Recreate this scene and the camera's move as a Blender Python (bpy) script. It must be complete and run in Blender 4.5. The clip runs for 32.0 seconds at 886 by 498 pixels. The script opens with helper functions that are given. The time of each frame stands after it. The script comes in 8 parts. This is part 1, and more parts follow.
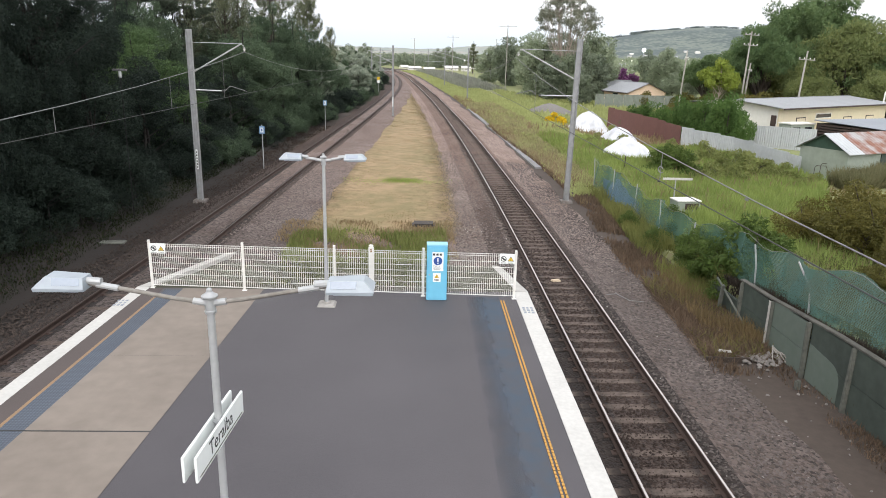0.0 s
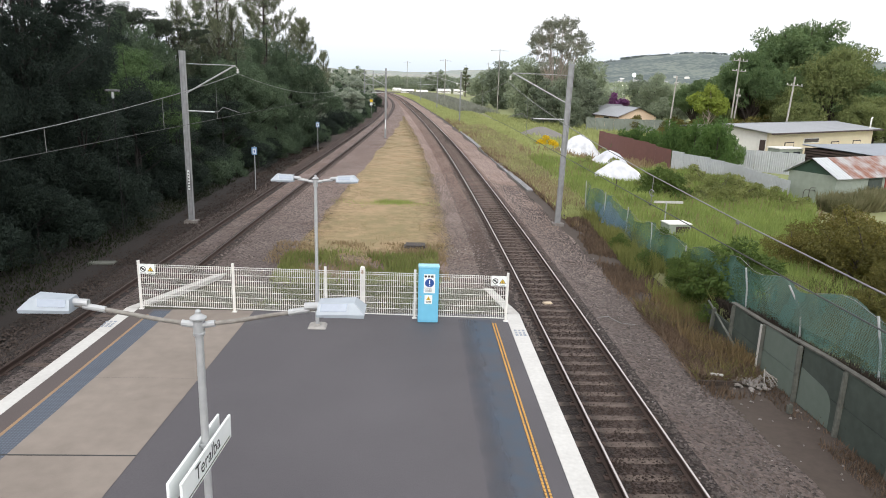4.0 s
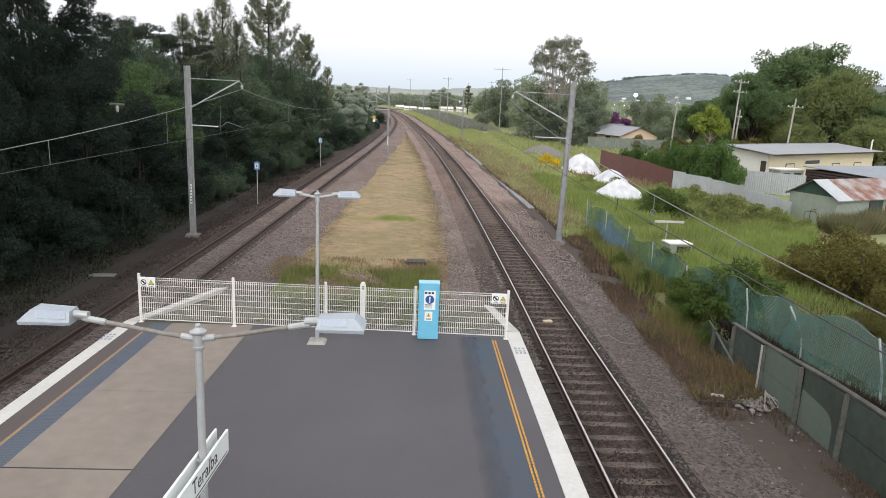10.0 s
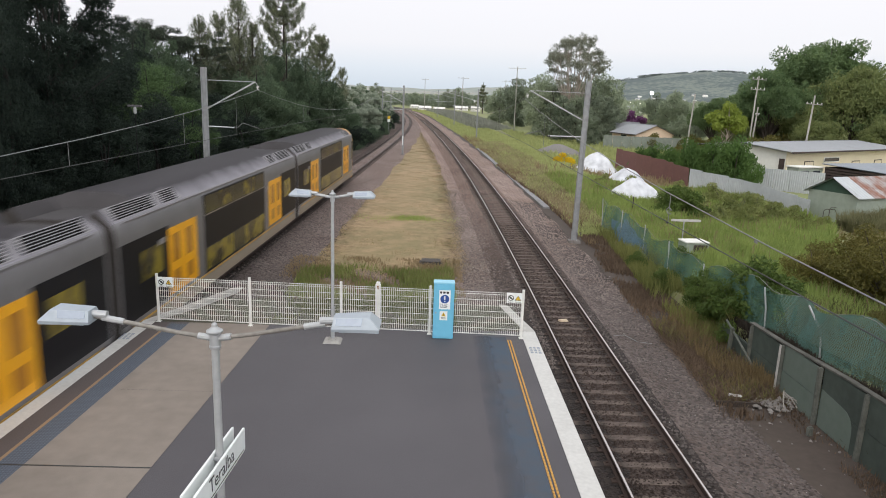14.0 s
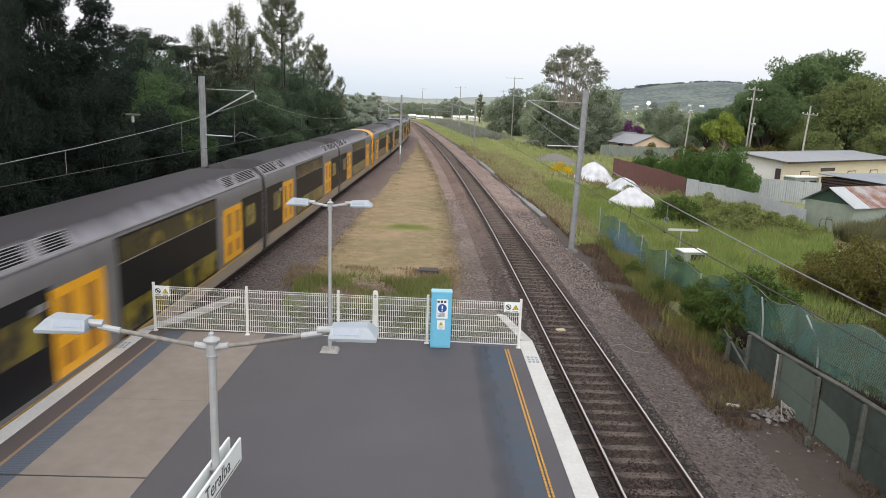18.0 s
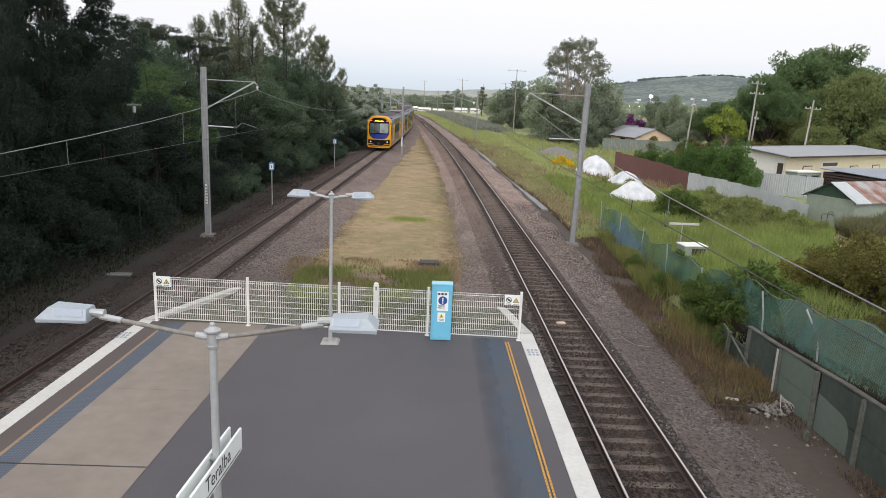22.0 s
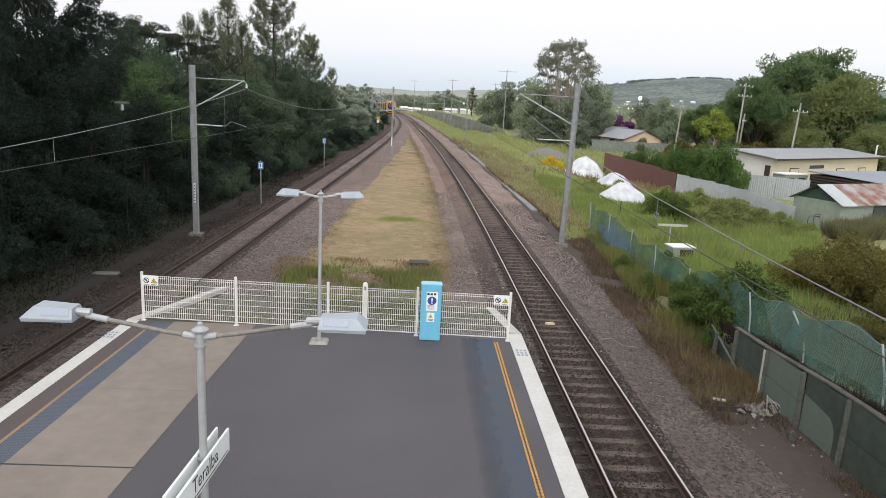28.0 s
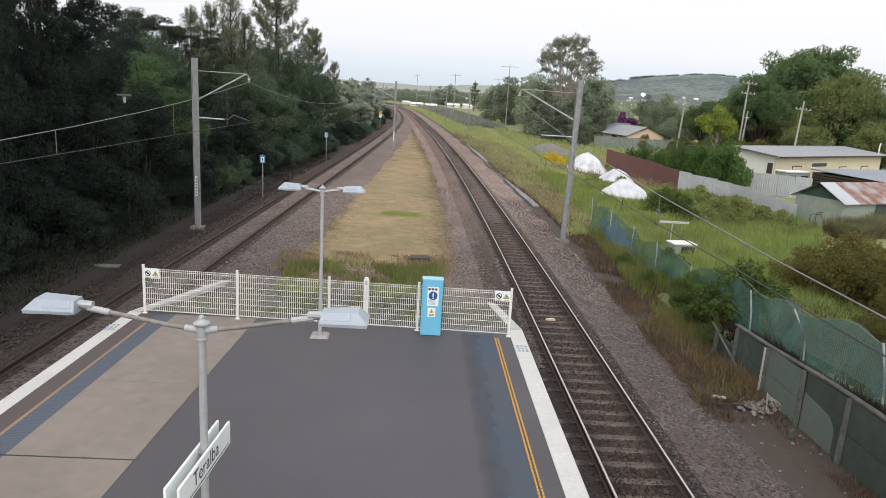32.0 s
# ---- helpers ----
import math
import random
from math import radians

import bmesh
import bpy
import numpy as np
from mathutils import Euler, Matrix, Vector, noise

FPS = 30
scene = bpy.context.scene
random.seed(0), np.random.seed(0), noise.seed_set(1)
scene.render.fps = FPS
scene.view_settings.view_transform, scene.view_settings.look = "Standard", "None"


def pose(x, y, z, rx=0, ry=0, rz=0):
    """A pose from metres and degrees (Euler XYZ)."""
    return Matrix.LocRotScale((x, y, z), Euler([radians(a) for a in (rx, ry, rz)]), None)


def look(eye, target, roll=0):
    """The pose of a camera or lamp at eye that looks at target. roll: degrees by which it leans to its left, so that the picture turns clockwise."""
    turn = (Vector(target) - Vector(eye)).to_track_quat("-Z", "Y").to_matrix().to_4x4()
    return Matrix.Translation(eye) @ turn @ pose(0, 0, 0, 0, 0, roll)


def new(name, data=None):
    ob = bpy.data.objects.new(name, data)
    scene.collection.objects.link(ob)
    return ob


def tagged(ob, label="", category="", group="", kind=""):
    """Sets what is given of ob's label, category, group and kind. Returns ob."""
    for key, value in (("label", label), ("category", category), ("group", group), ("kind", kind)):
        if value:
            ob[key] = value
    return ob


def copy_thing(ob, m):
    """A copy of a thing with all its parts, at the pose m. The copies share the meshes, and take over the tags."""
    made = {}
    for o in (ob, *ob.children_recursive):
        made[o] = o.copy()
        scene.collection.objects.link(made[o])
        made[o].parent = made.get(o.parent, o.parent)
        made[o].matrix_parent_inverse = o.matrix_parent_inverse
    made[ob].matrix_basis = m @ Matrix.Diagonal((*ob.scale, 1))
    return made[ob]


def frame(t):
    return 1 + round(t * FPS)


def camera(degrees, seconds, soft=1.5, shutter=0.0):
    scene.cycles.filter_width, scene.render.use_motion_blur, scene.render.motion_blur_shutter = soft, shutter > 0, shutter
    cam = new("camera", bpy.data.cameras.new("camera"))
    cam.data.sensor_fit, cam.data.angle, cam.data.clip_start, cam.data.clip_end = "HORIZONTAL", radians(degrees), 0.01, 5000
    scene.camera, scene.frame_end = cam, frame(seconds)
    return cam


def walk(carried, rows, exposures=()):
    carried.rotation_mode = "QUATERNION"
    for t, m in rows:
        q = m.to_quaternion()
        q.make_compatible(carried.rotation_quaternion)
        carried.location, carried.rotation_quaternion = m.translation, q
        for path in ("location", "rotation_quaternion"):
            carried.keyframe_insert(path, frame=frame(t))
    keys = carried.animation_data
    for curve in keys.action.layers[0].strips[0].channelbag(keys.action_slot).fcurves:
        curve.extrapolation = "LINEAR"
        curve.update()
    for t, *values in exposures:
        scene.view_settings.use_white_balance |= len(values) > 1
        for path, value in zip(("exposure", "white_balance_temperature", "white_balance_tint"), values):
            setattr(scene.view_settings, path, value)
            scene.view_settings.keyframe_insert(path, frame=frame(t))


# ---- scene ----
# ---- the camera: held by hand on a footbridge over the platform's end ----
cam = camera(65.42, 32.0, soft=0.9, shutter=0.6)
EYE = (-4.703, 0.0, 6.256)


def aim(yaw, pitch, roll, dx=0.0, dy=0.0, dz=0.0):
    """A pose at the railing: degrees to the right of the track's line, up, and of lean; and the sway in metres."""
    e = Vector((EYE[0] + dx, EYE[1] + dy, EYE[2] + dz))
    a, b = radians(yaw), radians(pitch)
    return look(e, e + 40 * Vector((math.sin(a) * math.cos(b), math.cos(a) * math.cos(b), math.sin(b))), roll)


walk(cam, [
    (0.0, aim(2.01, -15.92, 1.37, -0.000, -0.028, 0.008)),
    (0.5, aim(1.70, -15.83, 1.16, -0.000, -0.047, 0.017)),
    (1.0, aim(1.68, -15.40, 1.27, -0.003, -0.032, 0.010)),
    (1.5, aim(1.86, -15.23, 1.45, -0.003, -0.034, 0.013)),
    (2.0, aim(1.97, -15.07, 1.60, 0.001, 0.014, 0.004)),
    (2.5, aim(2.29, -14.71, 1.80, 0.001, 0.018, 0.002)),
    (3.0, aim(2.64, -14.44, 1.97, 0.004, 0.013, 0.004)),
    (3.5, aim(2.83, -14.34, 2.08, 0.000, 0.011, 0.004)),
    (5.5, aim(1.69, -13.12, 0.44, 0.000, 0.007, 0.002)),
    (6.0, aim(1.49, -13.06, 0.85, 0.003, 0.009, 0.006)),
    (6.5, aim(1.79, -12.97, 1.58, -0.002, -0.007, 0.002)),
    (7.0, aim(2.37, -12.97, 1.81, -0.003, -0.026, 0.001)),
    (7.5, aim(2.29, -13.02, 1.86, -0.002, -0.001, 0.003)),
    (8.0, aim(2.29, -13.05, 2.01, 0.001, -0.000, 0.000)),
    (8.5, aim(2.48, -12.94, 2.29, 0.005, -0.002, 0.005)),
    (9.0, aim(2.57, -13.03, 2.38, 0.000, 0.000, -0.000)),
    (9.5, aim(2.57, -12.89, 2.41, -0.002, 0.003, 0.004)),
    (10.0, aim(2.55, -12.70, 2.47, -0.002, -0.000, 0.003)),
    (10.5, aim(2.44, -12.48, 2.44, 0.002, -0.000, 0.001)),
    (11.0, aim(2.39, -12.25, 2.33, 0.003, -0.001, -0.004)),
    (11.5, aim(2.34, -12.31, 2.32, 0.002, -0.002, -0.002)),
    (12.0, aim(2.38, -12.31, 2.37, 0.003, -0.003, 0.003)),
    (12.5, aim(2.33, -12.06, 2.37, -0.003, -0.002, -0.002)),
    (13.0, aim(1.40, -12.19, 2.07, 0.006, 0.002, -0.003)),
    (13.5, aim(1.19, -12.01, 2.03, 0.004, -0.009, -0.001)),
    (14.0, aim(1.27, -12.79, 2.04, 0.004, -0.005, 0.004)),
    (14.5, aim(1.42, -13.13, 2.08, -0.000, 0.001, 0.001)),
    (16.5, aim(1.81, -12.32, 2.23, -0.001, 0.003, -0.004)),
    (17.0, aim(1.75, -12.36, 2.24, -0.004, 0.001, -0.001)),
    (17.5, aim(1.56, -12.11, 2.14, -0.001, 0.001, -0.002)),
    (18.0, aim(1.47, -12.03, 2.17, -0.002, 0.003, 0.003)),
    (18.5, aim(1.37, -11.97, 2.17, 0.002, -0.003, -0.002)),
    (19.0, aim(1.26, -12.18, 2.14, -0.000, -0.007, 0.005)),
    (19.5, aim(1.37, -12.20, 2.36, 0.002, -0.014, 0.002)),
    (20.0, aim(1.49, -12.77, 2.50, 0.001, -0.003, 0.002)),
    (20.5, aim(1.61, -12.94, 2.57, 0.001, -0.001, -0.001)),
    (21.0, aim(1.60, -12.76, 2.61, -0.004, 0.007, -0.005)),
    (21.5, aim(1.45, -12.53, 2.51, 0.002, -0.001, -0.001)),
    (22.0, aim(1.41, -12.65, 2.53, 0.001, -0.007, 0.000)),
    (22.5, aim(1.43, -12.28, 2.45, 0.002, 0.002, -0.002)),
    (23.0, aim(1.52, -12.46, 2.62, -0.000, -0.007, 0.000)),
    (23.5, aim(1.67, -12.58, 2.64, 0.002, -0.001, -0.001)),
    (24.0, aim(1.89, -12.46, 2.77, -0.001, 0.003, -0.001)),
    (24.5, aim(2.45, -11.90, 3.03, -0.005, 0.017, -0.003)),
    (25.0, aim(2.71, -11.83, 3.18, -0.002, -0.001, -0.005)),
    (25.5, aim(2.68, -12.09, 3.21, 0.000, -0.010, -0.000)),
    (27.5, aim(2.39, -12.40, 3.02, -0.000, -0.008, -0.002)),
    (28.0, aim(2.31, -12.59, 2.97, 0.000, 0.000, -0.003)),
    (28.5, aim(2.29, -12.49, 2.94, -0.001, -0.006, -0.003)),
    (29.0, aim(2.28, -12.47, 2.98, -0.000, -0.007, -0.002)),
    (29.5, aim(2.30, -12.38, 3.16, -0.004, 0.005, -0.005)),
    (30.0, aim(2.31, -12.43, 3.23, -0.002, -0.004, -0.005)),
    (30.5, aim(2.31, -12.60, 3.19, -0.002, -0.012, -0.001)),
    (31.0, aim(2.20, -12.91, 3.19, 0.001, 0.001, -0.001)),
    (31.5, aim(2.18, -12.94, 3.19, -0.000, -0.001, -0.004)),
    (32.0, aim(2.23, -13.00, 3.41, -0.006, 0.001, -0.001)),
], exposures=[(0.0, 0.46, 6300, 10), (3.5, 0.42, 6300, 10), (5.5, 0.25, 6300, 10), (9.0, 0.22, 6300, 10), (12.0, 0.2, 6300, 10), (13.0, 0.15, 6300, 10), (14.0, 0.07, 6300, 10), (17.0, 0.12, 6300, 10), (18.5, 0.15, 6300, 10), (20.0, 0.05, 6300, 10), (23.0, 0.14, 6300, 10), (32.0, 0.13, 6300, 10)])

# ---- light: dusk under a pale, high overcast ----
world = bpy.data.worlds.new("World")
scene.world = world
world.use_nodes = True
wn, wl = world.node_tree.nodes, world.node_tree.links
sky = wn.new("ShaderNodeTexSky")
sky.sky_type, sky.sun_disc = "NISHITA", False
sky.sun_elevation, sky.sun_rotation = radians(9), radians(200)
sky.air_density, sky.dust_density, sky.ozone_density = 1.0, 2.0, 1.5
SKY_STRENGTH = 0.10
pale = wn.new("ShaderNodeMix")
pale.data_type = "RGBA"
pale.inputs["Factor"].default_value = 0.85
co, sep, ramp = wn.new("ShaderNodeTexCoord"), wn.new("ShaderNodeSeparateXYZ"), wn.new("ShaderNodeValToRGB")
wl.new(co.outputs["Generated"], sep.inputs["Vector"])
wl.new(sep.outputs["Z"], ramp.inputs["Fac"])
stops = ((0.0, (0.69, 0.76, 0.83)), (0.03, (0.785, 0.835, 0.9)), (0.065, (0.925, 0.905, 0.935)), (0.12, (0.975, 0.935, 0.955)), (0.45, (0.98, 0.97, 0.97)), (1.0, (1.22, 1.2, 1.19)))
while len(ramp.color_ramp.elements) < len(stops):
    ramp.color_ramp.elements.new(0.5)
for e, (at, c) in zip(ramp.color_ramp.elements, stops):
    e.position, e.color = at, (*c, 1)
veil = wn.new("ShaderNodeVectorMath")
veil.operation = "SCALE"
# the evening side of the sky, where the sun went down, is the brighter one
west = wn.new("ShaderNodeMapRange")
west.interpolation_type = "SMOOTHSTEP"
west.inputs["From Min"].default_value, west.inputs["From Max"].default_value = 0.25, -0.9
west.inputs["To Min"].default_value, west.inputs["To Max"].default_value = 10.7, 19.2
wl.new(sep.outputs["Y"], west.inputs["Value"])
wl.new(west.outputs["Result"], veil.inputs["Scale"])
wl.new(ramp.outputs["Color"], veil.inputs[0])
wl.new(sky.outputs["Color"], pale.inputs["A"])
wl.new(veil.outputs["Vector"], pale.inputs["B"])
wl.new(pale.outputs["Result"], wn["Background"].inputs["Color"])
wn["Background"].inputs["Strength"].default_value = SKY_STRENGTH
sun = new("sun", bpy.data.lights.new("sun", "SUN"))
sun.data.energy, sun.data.angle, sun.data.color = 0.7, radians(25), (1.0, 0.93, 0.86)
sun.matrix_world = look((0, 0, 60), (6, 30, 35))


# ---- materials ----
def mat(name, base, other=None, rough=0.8, grain=8.0, stain=0.5, bump=0.15, metal=0.0, amount=0.5, spec=0.5, bump_scale=None, detail=4.0):
    """A surface of two tones: fine grain and broad stains, with relief."""
    m = bpy.data.materials.new(name)
    m.use_nodes = True
    n, l = m.node_tree.nodes, m.node_tree.links
    b = n["Principled BSDF"]
    other = other or tuple(c * 0.65 for c in base)
    co = n.new("ShaderNodeTexCoord")
    fine, broad = n.new("ShaderNodeTexNoise"), n.new("ShaderNodeTexNoise")
    for t, s in ((fine, grain), (broad, stain)):
        t.inputs["Scale"].default_value, t.inputs["Detail"].default_value = s, detail
        l.new(co.outputs["Object"], t.inputs["Vector"])
    add = n.new("ShaderNodeMath")
    add.operation = "MULTIPLY_ADD"
    add.inputs[1].default_value, add.inputs[2].default_value = 0.5, 0.0
    l.new(fine.outputs["Fac"], add.inputs[0])
    both = n.new("ShaderNodeMath")
    both.operation = "MULTIPLY_ADD"
    both.inputs[1].default_value = 0.5
    l.new(broad.outputs["Fac"], both.inputs[0])
    l.new(add.outputs[0], both.inputs[2])
    ramp = n.new("ShaderNodeMapRange")
    ramp.inputs["From Min"].default_value, ramp.inputs["From Max"].default_value = 0.5 - 0.25 / max(amount, 0.01) * 0.5, 0.5 + 0.25 / max(amount, 0.01) * 0.5
    l.new(both.outputs[0], ramp.inputs["Value"])
    mix = n.new("ShaderNodeMix")
    mix.data_type = "RGBA"
    mix.inputs["A"].default_value, mix.inputs["B"].default_value = (*other, 1), (*base, 1)
    l.new(ramp.outputs["Result"], mix.inputs["Factor"])
    l.new(mix.outputs["Result"], b.inputs["Base Color"])
    b.inputs["Roughness"].default_value, b.inputs["Metallic"].default_value = rough, metal
    b.inputs["Specular IOR Level"].default_value = spec
    if bump:
        bt = fine
        if bump_scale:
            bt = n.new("ShaderNodeTexNoise")
            bt.inputs["Scale"].default_value, bt.inputs["Detail"].default_value = bump_scale, 3.0
            l.new(co.outputs["Object"], bt.inputs["Vector"])
        bp = n.new("ShaderNodeBump")
        bp.inputs["Strength"].default_value, bp.inputs["Distance"].default_value = bump, 0.02
        l.new(bt.outputs["Fac"], bp.inputs["Height"])
        l.new(bp.outputs["Normal"], b.inputs["Normal"])
    return m


def stones(name, tones, scale=14.0, rough=0.9, bump=0.9, far_tint=(1.75, 1.56, 1.48)):
    """Gravel: cells of several tones with deep relief, and broad patches of dirt."""
    m = bpy.data.materials.new(name)
    m.use_nodes = True
    n, l = m.node_tree.nodes, m.node_tree.links
    b = n["Principled BSDF"]
    co = n.new("ShaderNodeTexCoord")
    cell, noise_b = n.new("ShaderNodeTexVoronoi"), n.new("ShaderNodeTexNoise")
    cell.inputs["Scale"].default_value = scale
    noise_b.inputs["Scale"].default_value, noise_b.inputs["Detail"].default_value = 0.35, 5.0
    l.new(co.outputs["Object"], cell.inputs["Vector"])
    l.new(co.outputs["Object"], noise_b.inputs["Vector"])
    sep = n.new("ShaderNodeSeparateColor")
    l.new(cell.outputs["Color"], sep.inputs["Color"])
    ramp = n.new("ShaderNodeValToRGB")
    for i, c in enumerate(tones):
        e = ramp.color_ramp.elements[i] if i < 2 else ramp.color_ramp.elements.new(0.5)
        e.position, e.color = i / (len(tones) - 1), (*c, 1)
    l.new(sep.outputs[0], ramp.inputs["Fac"])
    dirt = n.new("ShaderNodeMix")
    dirt.data_type, dirt.blend_type = "RGBA", "MULTIPLY"
    tint = n.new("ShaderNodeValToRGB")
    tint.color_ramp.elements[0].position, tint.color_ramp.elements[1].position = 0.35, 0.65
    tint.color_ramp.elements[0].color, tint.color_ramp.elements[1].color = (0.72, 0.66, 0.62, 1), (1, 1, 1, 1)
    l.new(noise_b.outputs["Fac"], tint.inputs["Fac"])
    dirt.inputs["Factor"].default_value = 1.0
    l.new(ramp.outputs["Color"], dirt.inputs["A"])
    l.new(tint.outputs["Color"], dirt.inputs["B"])
    # darker near the platform, paler and pinker with distance: haze tinted into the stone
    sxyz, far, along_tint, along = n.new("ShaderNodeSeparateXYZ"), n.new("ShaderNodeMapRange"), n.new("ShaderNodeMix"), n.new("ShaderNodeMix")
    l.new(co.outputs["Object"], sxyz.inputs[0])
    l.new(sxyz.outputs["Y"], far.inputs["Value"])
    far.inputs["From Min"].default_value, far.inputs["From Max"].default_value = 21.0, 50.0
    along_tint.data_type = along.data_type = "RGBA"
    along_tint.inputs["A"].default_value, along_tint.inputs["B"].default_value = (0.68, 0.65, 0.645, 1), (*far_tint, 1)
    l.new(far.outputs["Result"], along_tint.inputs["Factor"])
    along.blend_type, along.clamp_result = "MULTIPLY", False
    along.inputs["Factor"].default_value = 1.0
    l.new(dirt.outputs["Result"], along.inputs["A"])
    l.new(along_tint.outputs["Result"], along.inputs["B"])
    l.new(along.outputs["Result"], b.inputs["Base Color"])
    b.inputs["Roughness"].default_value = rough
    bp = n.new("ShaderNodeBump")
    bp.inputs["Strength"].default_value, bp.inputs["Distance"].default_value, bp.invert = bump, 0.04, True
    l.new(cell.outputs["Distance"], bp.inputs["Height"])
    l.new(bp.outputs["Normal"], b.inputs["Normal"])
    return m


def leafy(name, a, b_, rough=0.6, through_light=0.35):
    """Leaves or blades: each of its own tone between a and b_, letting some light through."""
    m = bpy.data.materials.new(name)
    m.use_nodes = True
    n, l = m.node_tree.nodes, m.node_tree.links
    b = n["Principled BSDF"]
    geo, info = n.new("ShaderNodeNewGeometry"), n.new("ShaderNodeObjectInfo")
    patch, co = n.new("ShaderNodeTexNoise"), n.new("ShaderNodeTexCoord")
    patch.inputs["Scale"].default_value = 0.45
    l.new(co.outputs["Object"], patch.inputs["Vector"])
    s1, s2 = n.new("ShaderNodeMath"), n.new("ShaderNodeMath")
    s1.operation = s2.operation = "MULTIPLY_ADD"
    s1.inputs[1].default_value = 0.4
    s2.inputs[1].default_value = 0.25
    l.new(geo.outputs["Random Per Island"], s1.inputs[0])
    l.new(info.outputs["Random"], s2.inputs[0])
    pm = n.new("ShaderNodeMapRange")
    pm.inputs["From Min"].default_value, pm.inputs["From Max"].default_value, pm.inputs["To Max"].default_value = 0.3, 0.7, 0.4
    l.new(patch.outputs["Fac"], pm.inputs["Value"])
    l.new(pm.outputs["Result"], s2.inputs[2])
    l.new(s2.outputs[0], s1.inputs[2])
    mix = n.new("ShaderNodeMix")
    mix.data_type = "RGBA"
    mix.inputs["A"].default_value, mix.inputs["B"].default_value = (*a, 1), (*b_, 1)
    l.new(s1.outputs[0], mix.inputs["Factor"])
    l.new(mix.outputs["Result"], b.inputs["Base Color"])
    b.inputs["Roughness"].default_value = rough
    b.inputs["Specular IOR Level"].default_value = 0.25
    tr, ms = n.new("ShaderNodeBsdfTranslucent"), n.new("ShaderNodeMixShader")
    l.new(mix.outputs["Result"], tr.inputs["Color"])
    ms.inputs["Fac"].default_value = through_light
    l.new(b.outputs["BSDF"], ms.inputs[1])
    l.new(tr.outputs["BSDF"], ms.inputs[2])
    l.new(ms.outputs[0], n["Material Output"].inputs["Surface"])
    return m


def glow(name, color, strength):
    m = bpy.data.materials.new(name)
    m.use_nodes = True
    b = m.node_tree.nodes["Principled BSDF"]
    b.inputs["Base Color"].default_value = (*color, 1)
    b.inputs["Emission Color"].default_value, b.inputs["Emission Strength"].default_value = (*color, 1), strength
    return m


ASPHALT = mat("platform_asphalt", (0.083, 0.076, 0.083), (0.058, 0.053, 0.059), 0.66, 70, 0.3, 0.3, amount=1.1)
BLUE_BAND = mat("blue_grey_band", (0.075, 0.09, 0.115), (0.055, 0.065, 0.085), 0.8, 40, 0.6, 0.25, amount=0.8)


def tactile(m, pitch):
    """Rows of small raised studs, worn paler than the ground between them."""
    n, l = m.node_tree.nodes, m.node_tree.links
    b = n["Principled BSDF"]
    old = b.inputs["Base Color"].links[0].from_socket
    co, vo, rg, mx, bp = n.new("ShaderNodeTexCoord"), n.new("ShaderNodeTexVoronoi"), n.new("ShaderNodeMapRange"), n.new("ShaderNodeMix"), n.new("ShaderNodeBump")
    vo.inputs["Scale"].default_value, vo.inputs["Randomness"].default_value = 1 / pitch, 0.0
    vo.voronoi_dimensions = "2D"
    l.new(co.outputs["Object"], vo.inputs["Vector"])
    rg.inputs["From Min"].default_value, rg.inputs["From Max"].default_value = 0.4, 0.28
    l.new(vo.outputs["Distance"], rg.inputs["Value"])
    mx.data_type, mx.blend_type = "RGBA", "ADD"
    mx.inputs["B"].default_value = (0.026, 0.03, 0.036, 1)
    l.new(rg.outputs["Result"], mx.inputs["Factor"])
    l.new(old, mx.inputs["A"])
    l.new(mx.outputs["Result"], b.inputs["Base Color"])
    bp.inputs["Strength"].default_value, bp.inputs["Distance"].default_value = 0.6, 0.006
    l.new(rg.outputs["Result"], bp.inputs["Height"])
    l.new(bp.outputs["Normal"], b.inputs["Normal"])


tactile(BLUE_BAND, 0.055)
CONCRETE_STRIP = mat("tan_concrete", (0.235, 0.2, 0.17), (0.18, 0.152, 0.128), 0.85, 3, 0.6, 0.1, amount=0.75, bump_scale=40)
WHITE_PAINT = mat("white_edge_paint", (0.6, 0.59, 0.56), (0.43, 0.42, 0.4), 0.6, 12, 1.5, 0.1, amount=0.45)
DULL_LINE = mat("faded_orange_line", (0.3, 0.19, 0.1), (0.2, 0.135, 0.085), 0.75, 20, 2, 0.1)
YELLOW_LINE = mat("yellow_line", (0.55, 0.3, 0.06), (0.4, 0.22, 0.06), 0.7, 20, 2, 0.1)
CONCRETE = mat("grey_concrete", (0.36, 0.35, 0.33), (0.24, 0.23, 0.21), 0.9, 10, 0.8, 0.2)
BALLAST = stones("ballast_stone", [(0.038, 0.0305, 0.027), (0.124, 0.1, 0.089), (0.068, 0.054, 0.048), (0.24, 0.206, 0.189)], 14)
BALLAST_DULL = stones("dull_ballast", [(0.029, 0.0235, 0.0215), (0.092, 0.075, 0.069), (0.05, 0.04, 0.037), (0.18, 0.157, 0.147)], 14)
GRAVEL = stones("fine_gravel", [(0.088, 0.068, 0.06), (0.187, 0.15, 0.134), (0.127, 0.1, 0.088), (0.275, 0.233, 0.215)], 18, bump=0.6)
# brown stone on the tree side, darkened again for the forest's shade
BALLAST_BROWN_SHADED = stones("brown_ballast", [(0.015, 0.011, 0.0095), (0.034, 0.025, 0.0215), (0.022, 0.016, 0.0135), (0.072, 0.058, 0.052)], 14, far_tint=(1.9, 1.65, 1.55))
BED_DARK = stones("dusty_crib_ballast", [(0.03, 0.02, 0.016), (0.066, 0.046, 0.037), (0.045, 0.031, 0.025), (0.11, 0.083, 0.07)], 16)
